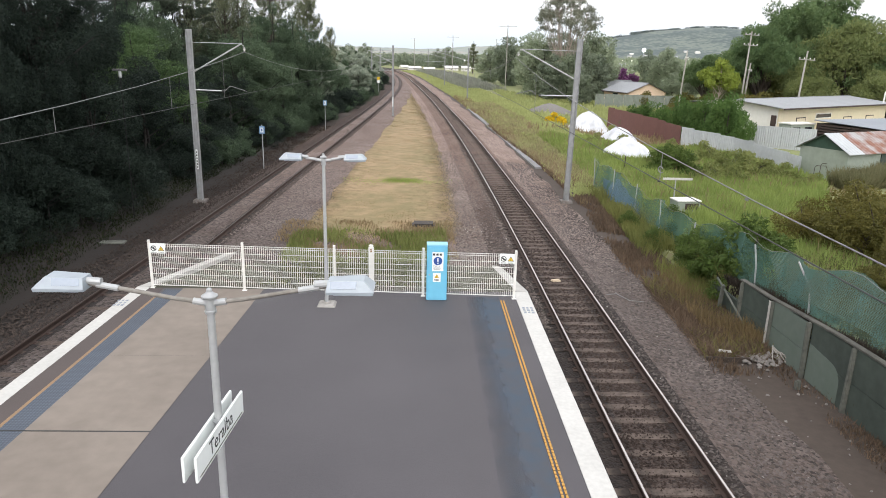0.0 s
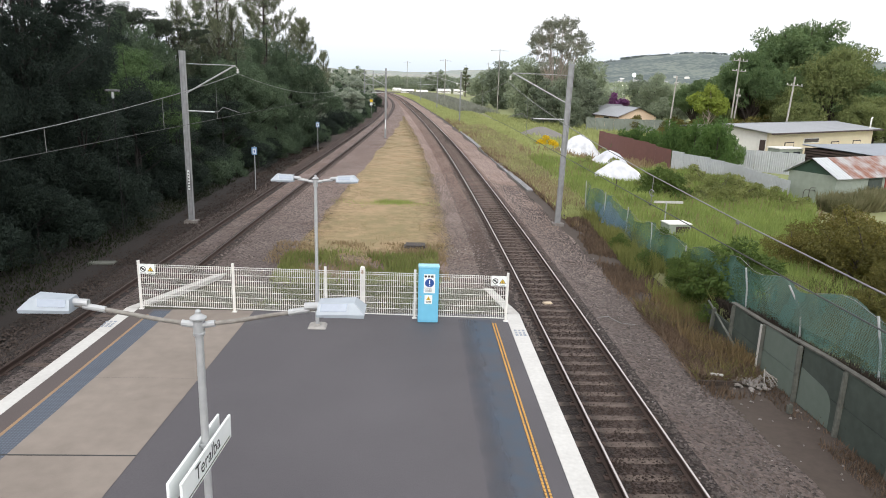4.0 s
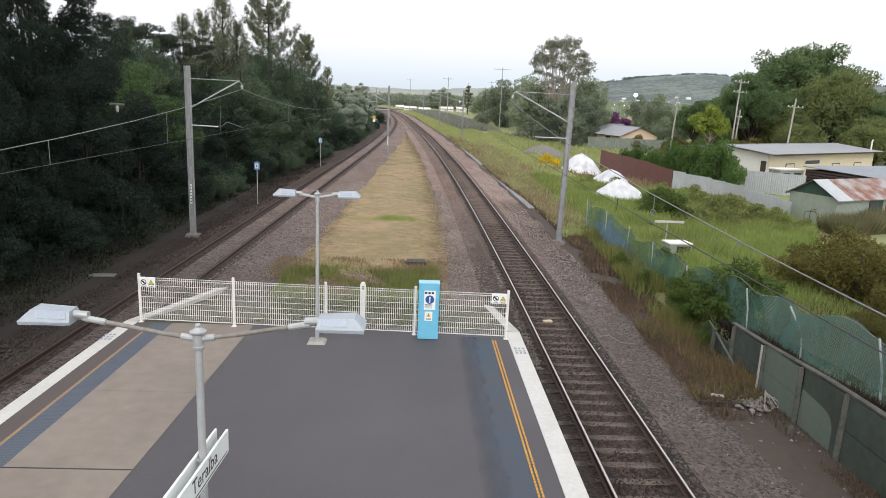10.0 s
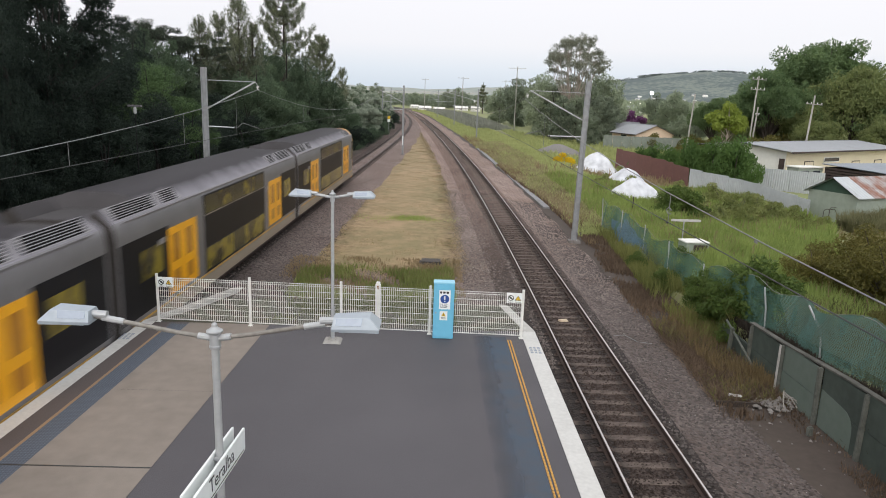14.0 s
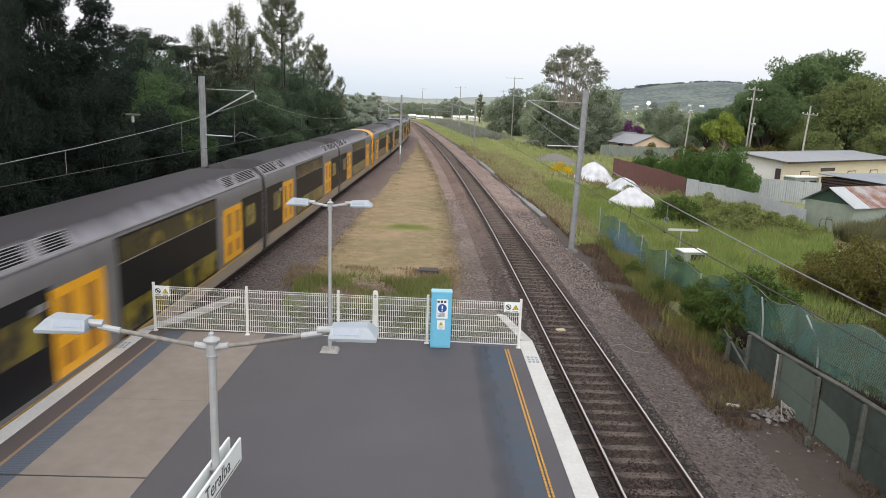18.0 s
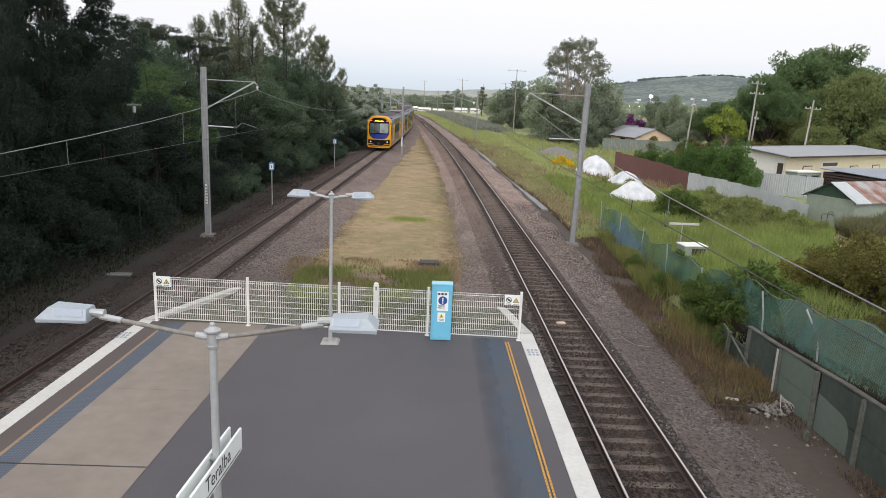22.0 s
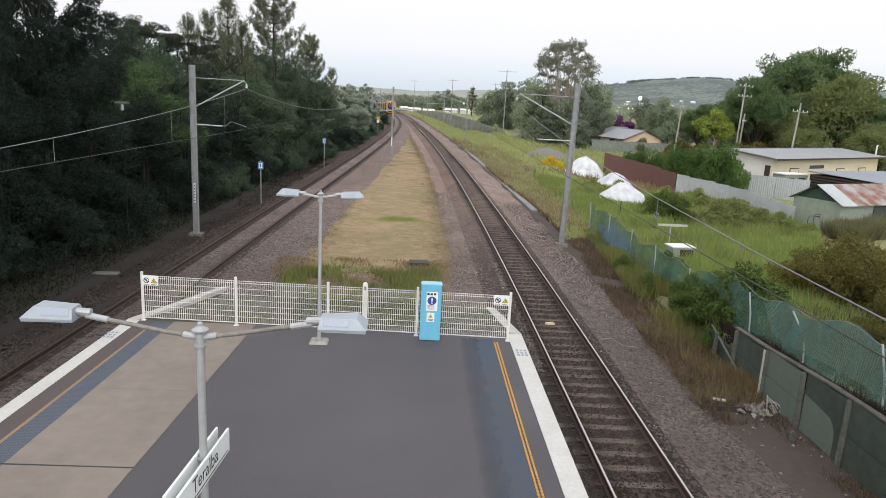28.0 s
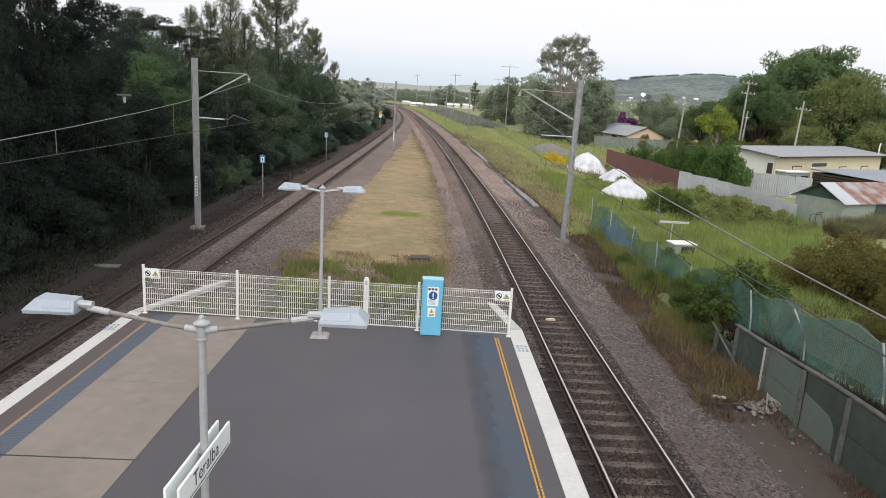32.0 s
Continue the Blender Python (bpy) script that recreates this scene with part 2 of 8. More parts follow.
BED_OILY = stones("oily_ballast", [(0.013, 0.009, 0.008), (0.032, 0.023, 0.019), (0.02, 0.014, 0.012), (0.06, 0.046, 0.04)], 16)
# black band of stone along the left track's rails
BED_BLACK = stones("greasy_black_ballast", [(0.009, 0.0065, 0.006), (0.021, 0.0155, 0.0135), (0.0135, 0.01, 0.009), (0.04, 0.031, 0.028)], 16, far_tint=(1.1, 1.05, 1.0))
BED_EDGE = stones("greasy_edge_ballast", [(0.013, 0.009, 0.008), (0.032, 0.023, 0.019), (0.02, 0.014, 0.012), (0.06, 0.046, 0.04)], 16, far_tint=(4.6, 4.2, 4.0))
SOIL = mat("dry_soil", (0.074, 0.057, 0.046), (0.05, 0.037, 0.03), 0.95, 6, 0.4, 0.4, amount=0.7)
GRASS_GROUND = mat("grass_ground", (0.215, 0.255, 0.092), (0.205, 0.195, 0.1), 0.95, 3, 0.12, 0.5, amount=0.9)
DRY_GROUND = mat("dry_grass_ground", (0.32, 0.228, 0.13), (0.205, 0.165, 0.08), 0.95, 1.3, 0.2, 0.4, amount=1.2)


def thinning(m):
    """Ground cover that thins out in patches where its mesh's cover value falls."""
    n, l = m.node_tree.nodes, m.node_tree.links
    at, nz, co, ad, cut = n.new("ShaderNodeAttribute"), n.new("ShaderNodeTexNoise"), n.new("ShaderNodeTexCoord"), n.new("ShaderNodeMath"), n.new("ShaderNodeMapRange")
    at.attribute_name = "cover"
    nz.inputs["Scale"].default_value, nz.inputs["Detail"].default_value, nz.inputs["Roughness"].default_value = 2.2, 6.0, 0.75
    l.new(co.outputs["Object"], nz.inputs["Vector"])
    ad.operation = "ADD"
    l.new(at.outputs["Fac"], ad.inputs[0])
    l.new(nz.outputs["Fac"], ad.inputs[1])
    cut.inputs["From Min"].default_value, cut.inputs["From Max"].default_value = 0.6, 1.3
    l.new(ad.outputs[0], cut.inputs["Value"])
    l.new(cut.outputs["Result"], n["Principled BSDF"].inputs["Alpha"])


thinning(DRY_GROUND)
RAIL_SIDE = mat("rusty_rail", (0.062, 0.036, 0.027), (0.034, 0.021, 0.016), 0.75, 20, 1, 0.2)
RAIL_TOP = mat("polished_rail", (0.62, 0.58, 0.56), (0.5, 0.46, 0.44), 0.32, 30, 2, 0.0, metal=0.9)
SLEEPER = mat("weathered_sleeper", (0.13, 0.1, 0.083), (0.055, 0.039, 0.032), 0.9, 12, 2, 0.35, amount=1.1)


def greased(m):
    """Black grease soaked into the timber under the rails, with an uneven edge."""
    n, l = m.node_tree.nodes, m.node_tree.links
    b = n["Principled BSDF"]
    old = b.inputs["Base Color"].links[0].from_socket
    co, sp, ab, su, ab2, nz, ad, rg, mx = (n.new("ShaderNode" + k) for k in ("TexCoord", "SeparateXYZ", "Math", "Math", "Math", "TexNoise", "Math", "MapRange", "Mix"))
    nz.inputs["Scale"].default_value, nz.inputs["Detail"].default_value = 5.0, 5.0
    l.new(co.outputs["Object"], sp.inputs[0])
    l.new(co.outputs["Object"], nz.inputs["Vector"])
    ab.operation, su.operation, ab2.operation, ad.operation = "ABSOLUTE", "SUBTRACT", "ABSOLUTE", "MULTIPLY_ADD"
    l.new(sp.outputs["X"], ab.inputs[0])
    l.new(ab.outputs[0], su.inputs[0])
    su.inputs[1].default_value = 0.79
    l.new(su.outputs[0], ab2.inputs[0])
    l.new(nz.outputs["Fac"], ad.inputs[0])
    ad.inputs[1].default_value = 0.35
    l.new(ab2.outputs[0], ad.inputs[2])
    rg.inputs["From Min"].default_value, rg.inputs["From Max"].default_value = 0.6, 0.36
    l.new(ad.outputs[0], rg.inputs["Value"])
    mx.data_type = "RGBA"
    mx.inputs["B"].default_value = (0.021, 0.015, 0.012, 1)
    l.new(rg.outputs["Result"], mx.inputs["Factor"])
    l.new(old, mx.inputs["A"])
    l.new(mx.outputs["Result"], b.inputs["Base Color"])


greased(SLEEPER)
GALV = mat("galvanised_steel", (0.46, 0.47, 0.47), (0.36, 0.37, 0.38), 0.5, 15, 2, 0.05, metal=0.35, amount=0.6)
LAMP_GREY = mat("pale_lamp_housing", (0.35, 0.395, 0.435), (0.27, 0.305, 0.345), 0.4, 10, 3, 0.03)
ARM_STEEL = mat("weathered_arm", (0.27, 0.255, 0.23), (0.17, 0.155, 0.135), 0.6, 14, 2.5, 0.1, metal=0.25, amount=0.9)
LENS = mat("milky_lens", (0.4, 0.44, 0.5), (0.32, 0.355, 0.415), 0.2, 20, 4, 0.0)
PANEL = mat("blue_grey_panel", (0.29, 0.34, 0.41), (0.24, 0.28, 0.34), 0.25, 20, 4, 0.0)
FENCE_WHITE = mat("white_powder_coat", (0.8, 0.8, 0.77), (0.62, 0.61, 0.57), 0.45, 6, 1.5, 0.03)
SIGN_WHITE = mat("white_enamel", (0.82, 0.85, 0.83), (0.7, 0.73, 0.72), 0.35, 5, 1, 0.02)
INK = mat("dark_lettering", (0.015, 0.018, 0.02), (0.03, 0.03, 0.03), 0.5, 10, 1, 0)
CAB_BLUE = mat("light_blue_paint", (0.17, 0.5, 0.68), (0.14, 0.42, 0.6), 0.4, 5, 1.2, 0.03)
DEEP_BLUE = mat("deep_blue_print", (0.02, 0.08, 0.32), None, 0.4, 8, 2, 0)
SIGN_YELLOW = mat("yellow_print", (0.8, 0.55, 0.03), None, 0.4, 8, 2, 0)
PORCELAIN = mat("porcelain", (0.75, 0.75, 0.72), None, 0.25, 8, 2, 0)
DARK_WIRE = mat("dark_wire", (0.05, 0.05, 0.05), None, 0.6, 8, 2, 0)
PALE_WIRE = mat("pale_wire", (0.26, 0.26, 0.26), None, 0.5, 8, 2, 0, metal=0.4)
BARK = mat("bark", (0.075, 0.06, 0.05), (0.04, 0.032, 0.027), 0.9, 6, 1, 0.6)
PALE_BARK = mat("pale_gum_bark", (0.38, 0.33, 0.28), (0.25, 0.2, 0.16), 0.85, 4, 1, 0.3)
BLUE_WORN = mat("worn_blue_band", (0.058, 0.084, 0.118), (0.075, 0.08, 0.095), 0.85, 3, 0.5, 0.2, amount=1.2)


def wearing(m, x0, x1):
    """Paint that thins out across its width, down to the bare asphalt at x0."""
    n, l = m.node_tree.nodes, m.node_tree.links
    co, sp, rg, nz, ad = n.new("ShaderNodeTexCoord"), n.new("ShaderNodeSeparateXYZ"), n.new("ShaderNodeMapRange"), n.new("ShaderNodeTexNoise"), n.new("ShaderNodeMath")
    nz.inputs["Scale"].default_value, nz.inputs["Detail"].default_value, nz.inputs["Roughness"].default_value = 1.6, 6.0, 0.7
    l.new(co.outputs["Object"], sp.inputs[0])
    l.new(co.outputs["Object"], nz.inputs["Vector"])
    ad.operation = "MULTIPLY_ADD"
    ad.inputs[1].default_value = 0.5
    l.new(nz.outputs["Fac"], ad.inputs[0])
    l.new(sp.outputs["X"], ad.inputs[2])
    rg.inputs["From Min"].default_value, rg.inputs["From Max"].default_value = x0 + 0.25, x1 + 0.25
    rg.inputs["To Max"].default_value = 0.85
    l.new(ad.outputs[0], rg.inputs["Value"])
    l.new(rg.outputs["Result"], n["Principled BSDF"].inputs["Alpha"])


wearing(BLUE_WORN, -3.5, -2.95)
WHITE_WORN = mat("worn_white_paint", (0.55, 0.54, 0.51), (0.36, 0.34, 0.32), 0.7, 8, 1.5, 0.1, amount=0.6)
RAIL_DULL = mat("dull_rail_head", (0.075, 0.054, 0.046), (0.045, 0.033, 0.028), 0.5, 30, 2, 0.0, metal=0.6)


# ---- mesh tools ----
class Shape:
    """Gathers faces of one mesh; each face has a material slot."""

    def __init__(self):
        self.v, self.f, self.s, self.welded = [], [], [], False

    def add(self, verts, faces, slot=0):
        k = len(self.v)
        self.v += [tuple(p) for p in verts]
        self.f += [tuple(i + k for i in f) for f in faces]
        self.s += [slot] * len(faces)
        return self

    def box(self, x, y, z, sx, sy, sz, slot=0, m=None, taper=1.0):
        """A box centred on x, y with its foot at z."""
        vs = [Vector((x + a * sx / 2 * t, y + b * sy / 2 * t, z + c * sz)) for c, t in ((0, 1.0), (1, taper)) for a, b in ((-1, -1), (1, -1), (1, 1), (-1, 1))]
        if m is not None:
            vs = [m @ p for p in vs]
        return self.add(vs, [(3, 2, 1, 0), (4, 5, 6, 7), (0, 1, 5, 4), (1, 2, 6, 5), (2, 3, 7, 6), (3, 0, 4, 7)], slot)

    def chamfer(self, x, y, z, sx, sy, sz, c, slot=0, m=None):
        """A box with all its edges cut by c."""
        bm = bmesh.new()
        bmesh.ops.create_cube(bm, size=1.0, matrix=Matrix.Translation((x, y, z + sz / 2)) @ Matrix.Diagonal((sx, sy, sz, 1)))
        bmesh.ops.bevel(bm, geom=bm.edges[:], offset=c, segments=2, affect="EDGES", clamp_overlap=True)
        bm.verts.ensure_lookup_table()
        vs = [v.co.copy() for v in bm.verts]
        if m is not None:
            vs = [m @ p for p in vs]
        self.add(vs, [tuple(v.index for v in f.verts) for f in bm.faces], slot)
        bm.free()
        return self

    def tube(self, pts, r, n=8, slot=0, r2=None, caps=True):
        """A round bar along the points; r2: radius at its end."""
        pts = [Vector(p) for p in pts]
        vs, fs = [], []
        for i, p in enumerate(pts):
            d = (pts[min(i + 1, len(pts) - 1)] - pts[max(i - 1, 0)]).normalized()
            a = d.orthogonal().normalized() if i == 0 else (a - d * a.dot(d)).normalized()
            b = d.cross(a)
            t = i / max(1, len(pts) - 1)
            rr = r if r2 is None else r + (r2 - r) * t
            vs += [p + rr * (a * math.cos(2 * math.pi * k / n) + b * math.sin(2 * math.pi * k / n)) for k in range(n)]
        for i in range(len(pts) - 1):
            fs += [(i * n + k, i * n + (k + 1) % n, (i + 1) * n + (k + 1) % n, (i + 1) * n + k) for k in range(n)]
        if caps:
            fs += [tuple(range(n))[::-1], tuple((len(pts) - 1) * n + k for k in range(n))]
        return self.add(vs, fs, slot)

    def lathe(self, x, y, prof, n=16, slot=0):
        """Turned about the upright axis at x, y: (radius, height) pairs from the foot."""
        vs, fs = [], []
        for r, z in prof:
            vs += [(x + r * math.cos(2 * math.pi * k / n), y + r * math.sin(2 * math.pi * k / n), z) for k in range(n)]
        for i in range(len(prof) - 1):
            fs += [(i * n + k, i * n + (k + 1) % n, (i + 1) * n + (k + 1) % n, (i + 1) * n + k) for k in range(n)]
        fs += [tuple(range(n))[::-1], tuple((len(prof) - 1) * n + k for k in range(n))]
        return self.add(vs, fs, slot)

    def sweep(self, path, prof, slot=0, slots=None, closed=True):
        """A profile of (side, up) pairs carried along a level path of (x, y, z)."""
        path = [Vector(p) for p in path]
        n, vs, fs, ss = len(prof), [], [], []
        for i, p in enumerate(path):
            d = path[min(i + 1, len(path) - 1)] - path[max(i - 1, 0)]
            side = Vector((d.y, -d.x, 0)).normalized()
            vs += [p + side * a + Vector((0, 0, b)) for a, b in prof]
        for i in range(len(path) - 1):
            for k in range(n if closed else n - 1):
                fs.append((i * n + k, (i + 1) * n + k, (i + 1) * n + (k + 1) % n, i * n + (k + 1) % n))
                ss.append(slots[k] if slots else slot)
        k = len(self.v)
        self.v += [tuple(p) for p in vs]
        self.f += [tuple(i + k for i in f) for f in fs]
        self.s += ss
        if closed:
            m = (len(path) - 1) * n
            self.f += [tuple(k + i for i in range(n)), tuple(k + m + i for i in range(n))[::-1]]
            self.s += [slot, slot]
        return self

    def mesh(self, name, materials, smooth=False):
        me = bpy.data.meshes.new(name)
        me.from_pydata(self.v, [], self.f)
        for m in materials if isinstance(materials, (list, tuple)) else [materials]:
            me.materials.append(m)
        me.polygons.foreach_set("material_index", self.s)
        if self.welded:
            bm = bmesh.new()
            bm.from_mesh(me)
            bmesh.ops.remove_doubles(bm, verts=bm.verts, dist=0.0001)
            bm.to_mesh(me)
            bm.free()
            smooth = False
        if smooth:
            me.polygons.foreach_set("use_smooth", [True] * len(self.f))
            me.set_sharp_from_angle(angle=radians(35))
        me.update()
        return me

    def part(self, name, materials, parent, label="", smooth=False, m=None):
        ob = new(name, self.mesh(name, materials, smooth))
        ob.parent = parent
        if m is not None:
            ob.matrix_basis = m
        return tagged(ob, label)

    def thing(self, name, materials, label, category, group="", kind="", smooth=False, m=None):
        ob = new(name, self.mesh(name, materials, smooth))
        if m is not None:
            ob.matrix_basis = m
        return tagged(ob, label, category, group, kind)


def empty(name, m, label, category, group="", kind=""):
    ob = new(name)
    ob.empty_display_size = 0.2
    ob.matrix_basis = m
    return tagged(ob, label, category, group, kind)


def again(ob, parent, m, name=None):
    """One more piece on the same mesh."""
    o = new(name or ob.name.split(".")[0], ob.data)
    o.parent = parent
    o.matrix_basis = m
    return o


def lettering(name, body, size, material, parent, m, align="CENTER"):
    """Raised letters as a mesh, in the built-in face."""
    cu = bpy.data.curves.new(name, "FONT")
    cu.body, cu.size, cu.align_x, cu.align_y, cu.extrude, cu.resolution_u = body, size, align, "CENTER", 0.001, 3
    tmp = bpy.data.objects.new(name, cu)
    scene.collection.objects.link(tmp)
    me = bpy.data.meshes.new_from_object(tmp.evaluated_get(bpy.context.evaluated_depsgraph_get()))
    bpy.data.objects.remove(tmp)
    bpy.data.curves.remove(cu)
    me.materials.clear()
    me.materials.append(material)
    ob = new(name, me)
    ob.parent = parent
    ob.matrix_basis = m
    return ob


def quads(name, verts, material):
    """A mesh of loose faces from an array of corners (faces, per, 3)."""
    n, per = verts.shape[:2]
    me = bpy.data.meshes.new(name)
    me.vertices.add(n * per)
    me.vertices.foreach_set("co", np.asarray(verts, np.float32).ravel())
    me.loops.add(n * per)
    me.loops.foreach_set("vertex_index", np.arange(n * per, dtype=np.int32))
    me.polygons.add(n)
    me.polygons.foreach_set("loop_start", np.arange(0, n * per, per, dtype=np.int32))
    me.polygons.foreach_set("loop_total", np.full(n, per, np.int32))
    me.materials.append(material)
    me.update(calc_edges=True)
    return me


def glide(knots):
    """A smooth curve through (y, x) knots, as a function of y."""
    ky, kx = np.array([k[0] for k in knots], float), np.array([k[1] for k in knots], float)
    sl = np.gradient(kx, ky)

    def f(y):
        y = np.asarray(y, float)
        i = np.clip(np.searchsorted(ky, y) - 1, 0, len(ky) - 2)
        h = ky[i + 1] - ky[i]
        t = (y - ky[i]) / h
        inside = (1 + 2 * t) * (1 - t) ** 2 * kx[i] + t * (1 - t) ** 2 * h * sl[i] + t * t * (3 - 2 * t) * kx[i + 1] + t * t * (t - 1) * h * sl[i + 1]
        return np.where(t > 1, kx[-1] + sl[-1] * (y - ky[-1]), np.where(t < 0, kx[0] + sl[0] * (y - ky[0]), inside))
    return f


# ---- the plan: x across, y along the straight track, z from the platform's top ----
RAIL_Z = -1.0
right_x = glide([(-80, 0), (-30, 0), (0, 0), (30, 0), (64, -0.6), (98, -1.85), (136, -3.75), (178, -6.3), (215, -8.8), (250, -12.0), (290, -17.5), (340, -28.5), (400, -46)])
left_x = glide([(-80, -17.4), (-30, -15.55), (0, -14.5), (16, -13.93), (35, -13.25), (60, -12.25), (85, -11.3), (110, -10.55), (140, -10.2), (170, -10.6), (205, -12.3), (250, -16.2), (290, -22), (340, -33), (400, -50)])


def smooth(a, b, t):
    t = np.clip((np.asarray(t, float) - a) / (b - a), 0, 1)
    return t * t * (3 - 2 * t)


def land(x, y):
    """The height of the ground."""
    x, y = np.asarray(x, float), np.asarray(y, float)
    z = np.full(np.broadcast(x, y).shape, -1.42)
    # the bank held by the retaining wall, and the yards, which lie lower
    bank = smooth(5.12, 5.22, x) * (1 - smooth(12, 31, y)) * 1.42
    yard = -0.85 * smooth(8, 17, x) * smooth(24, 44, y)
    near_yard = -1.1 * smooth(9, 20, x) * (1 - smooth(24, 44, y))
    z = z + bank + yard + near_yard
    z = z + smooth(4.2, 6.5, x) * 0.12 * smooth(38, 55, y) * (1 - smooth(14, 30, x))
    # under the trees on the other side
    lift = smooth(16.8, 22, -x) * (1 - smooth(300, 500, y)) * 0.6
    return z + lift + 0.05 * np.sin(x * 0.9 + 1.3) * np.sin(y * 0.7) * smooth(3.5, 6, np.abs(x + 6.5) - 8)


def ground():
    xs = np.unique(np.concatenate([[-4000, -1500, -600, -300, -150, -90, -60, -45], np.arange(-36, -15, 1.5), np.arange(-15, 4, 2.5), np.arange(3.5, 5, 0.5), [5.05, 5.12, 5.22, 5.3, 5.5], np.arange(6, 40, 1.0), [45, 52, 60, 75, 95, 130, 200, 350, 700, 1600, 4000]]))
    ys = np.unique(np.concatenate([[-600, -300, -150, -80, -40, -20], np.arange(-10, 60, 1.0), np.arange(60, 130, 3.0), [140, 155, 175, 200, 230, 270, 320, 400, 520, 700, 1000, 1600, 2600, 4500]]))
    gx, gy = np.meshgrid(xs, ys)
    gz = land(gx, gy)
    nx, ny = len(xs), len(ys)
    s = Shape()
    i = np.arange(nx * ny).reshape(ny, nx)
    s.add(np.stack([gx, gy, gz], -1).reshape(-1, 3).tolist(), np.stack([i[:-1, :-1], i[:-1, 1:], i[1:, 1:], i[1:, :-1]], -1).reshape(-1, 4).tolist())
    cx = (gx[:-1, :-1] + gx[1:, 1:]).ravel() / 2
    cy = (gy[:-1, :-1] + gy[1:, 1:]).ravel() / 2
    # leaf litter and tree-side soil carry the canopy's shade in their dark colours
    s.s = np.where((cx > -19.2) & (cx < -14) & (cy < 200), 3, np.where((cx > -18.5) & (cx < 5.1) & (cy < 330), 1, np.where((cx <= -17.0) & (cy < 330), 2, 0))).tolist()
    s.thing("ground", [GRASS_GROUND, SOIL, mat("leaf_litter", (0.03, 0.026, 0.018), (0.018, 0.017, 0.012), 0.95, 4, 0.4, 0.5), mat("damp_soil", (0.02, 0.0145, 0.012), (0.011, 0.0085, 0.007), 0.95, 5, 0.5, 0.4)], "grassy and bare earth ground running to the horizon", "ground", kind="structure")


ground()
Y_BED = np.concatenate([np.arange(-60, 60, 3.0), np.arange(60, 180, 5.0), np.arange(180, 401, 8.0)])


def bed(fx, left, right, outer=0, crown=-1.186, inner=1, oily=3, stone=BALLAST, edge=BED_EDGE, band=BED_OILY):
    """Ballast under a track: crown between the sleepers, shoulders, and the gravel cess beside it."""
    s = Shape()
    prof = [(-left, -1.44), (-left * 0.75, -1.36), (-min(2.0, left * 0.7), -1.33), (-1.28, -1.16), (-0.9, crown), (-0.48, crown), (0.48, crown), (0.9, crown), (1.2, -1.15), (2.0, -1.33), (right * 0.75, -1.36), (right, -1.44)]
    s.sweep([(float(fx(y)), float(y), 0) for y in Y_BED], prof, slots=[outer, outer, oily, oily, oily + 1, inner, oily + 1, oily, 0, 0, 0], closed=False)
    for v, f in ((s.v, s.f),):
        for k, p in enumerate(v):
            j = k % 12
            if j in (0, 1, 10, 11):
                w = 0.16 * math.sin(p[1] * 0.83 + j) + 0.1 * math.sin(p[1] * 2.1 + 2 * j)
                v[k] = (p[0] + w, p[1], p[2])
    s.thing("track_bed", [stone, BED_DARK, BALLAST_BROWN_SHADED, edge, band], "grey-brown crushed stone ballast with dark oily stones between the rails", "track bed", kind="structure", smooth=True)


bed(right_x, 3.6, 3.5)
bed(left_x, 2.6, 4.4, 2, -1.166, 0, 3, BALLAST_DULL, BED_OILY, BED_BLACK)

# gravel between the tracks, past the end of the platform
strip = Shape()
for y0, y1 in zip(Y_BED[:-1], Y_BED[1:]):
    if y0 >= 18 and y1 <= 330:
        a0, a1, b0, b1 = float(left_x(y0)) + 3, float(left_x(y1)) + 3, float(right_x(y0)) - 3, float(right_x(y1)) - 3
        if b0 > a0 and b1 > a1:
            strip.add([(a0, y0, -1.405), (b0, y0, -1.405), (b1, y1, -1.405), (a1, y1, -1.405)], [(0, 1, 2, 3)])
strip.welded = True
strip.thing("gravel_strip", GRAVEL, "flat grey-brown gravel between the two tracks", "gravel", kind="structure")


# ---- the two tracks ----
RAIL = [(-0.07, -0.165), (0.07, -0.165), (0.07, -0.15), (0.012, -0.13), (0.012, -0.045), (0.036, -0.035), (0.036, -0.007), (0.021, 0.0), (-0.021, 0.0), (-0.036, -0.007), (-0.036, -0.035), (-0.012, -0.045), (-0.012, -0.13), (-0.07, -0.15)]


def at_track(fx, y, z=0.0):
    d = (float(fx(y + 0.5)) - float(fx(y - 0.5)))
    return Matrix.Translation((float(fx(y)), y, z)) @ Matrix.Rotation(-math.atan(d), 4, "Z")


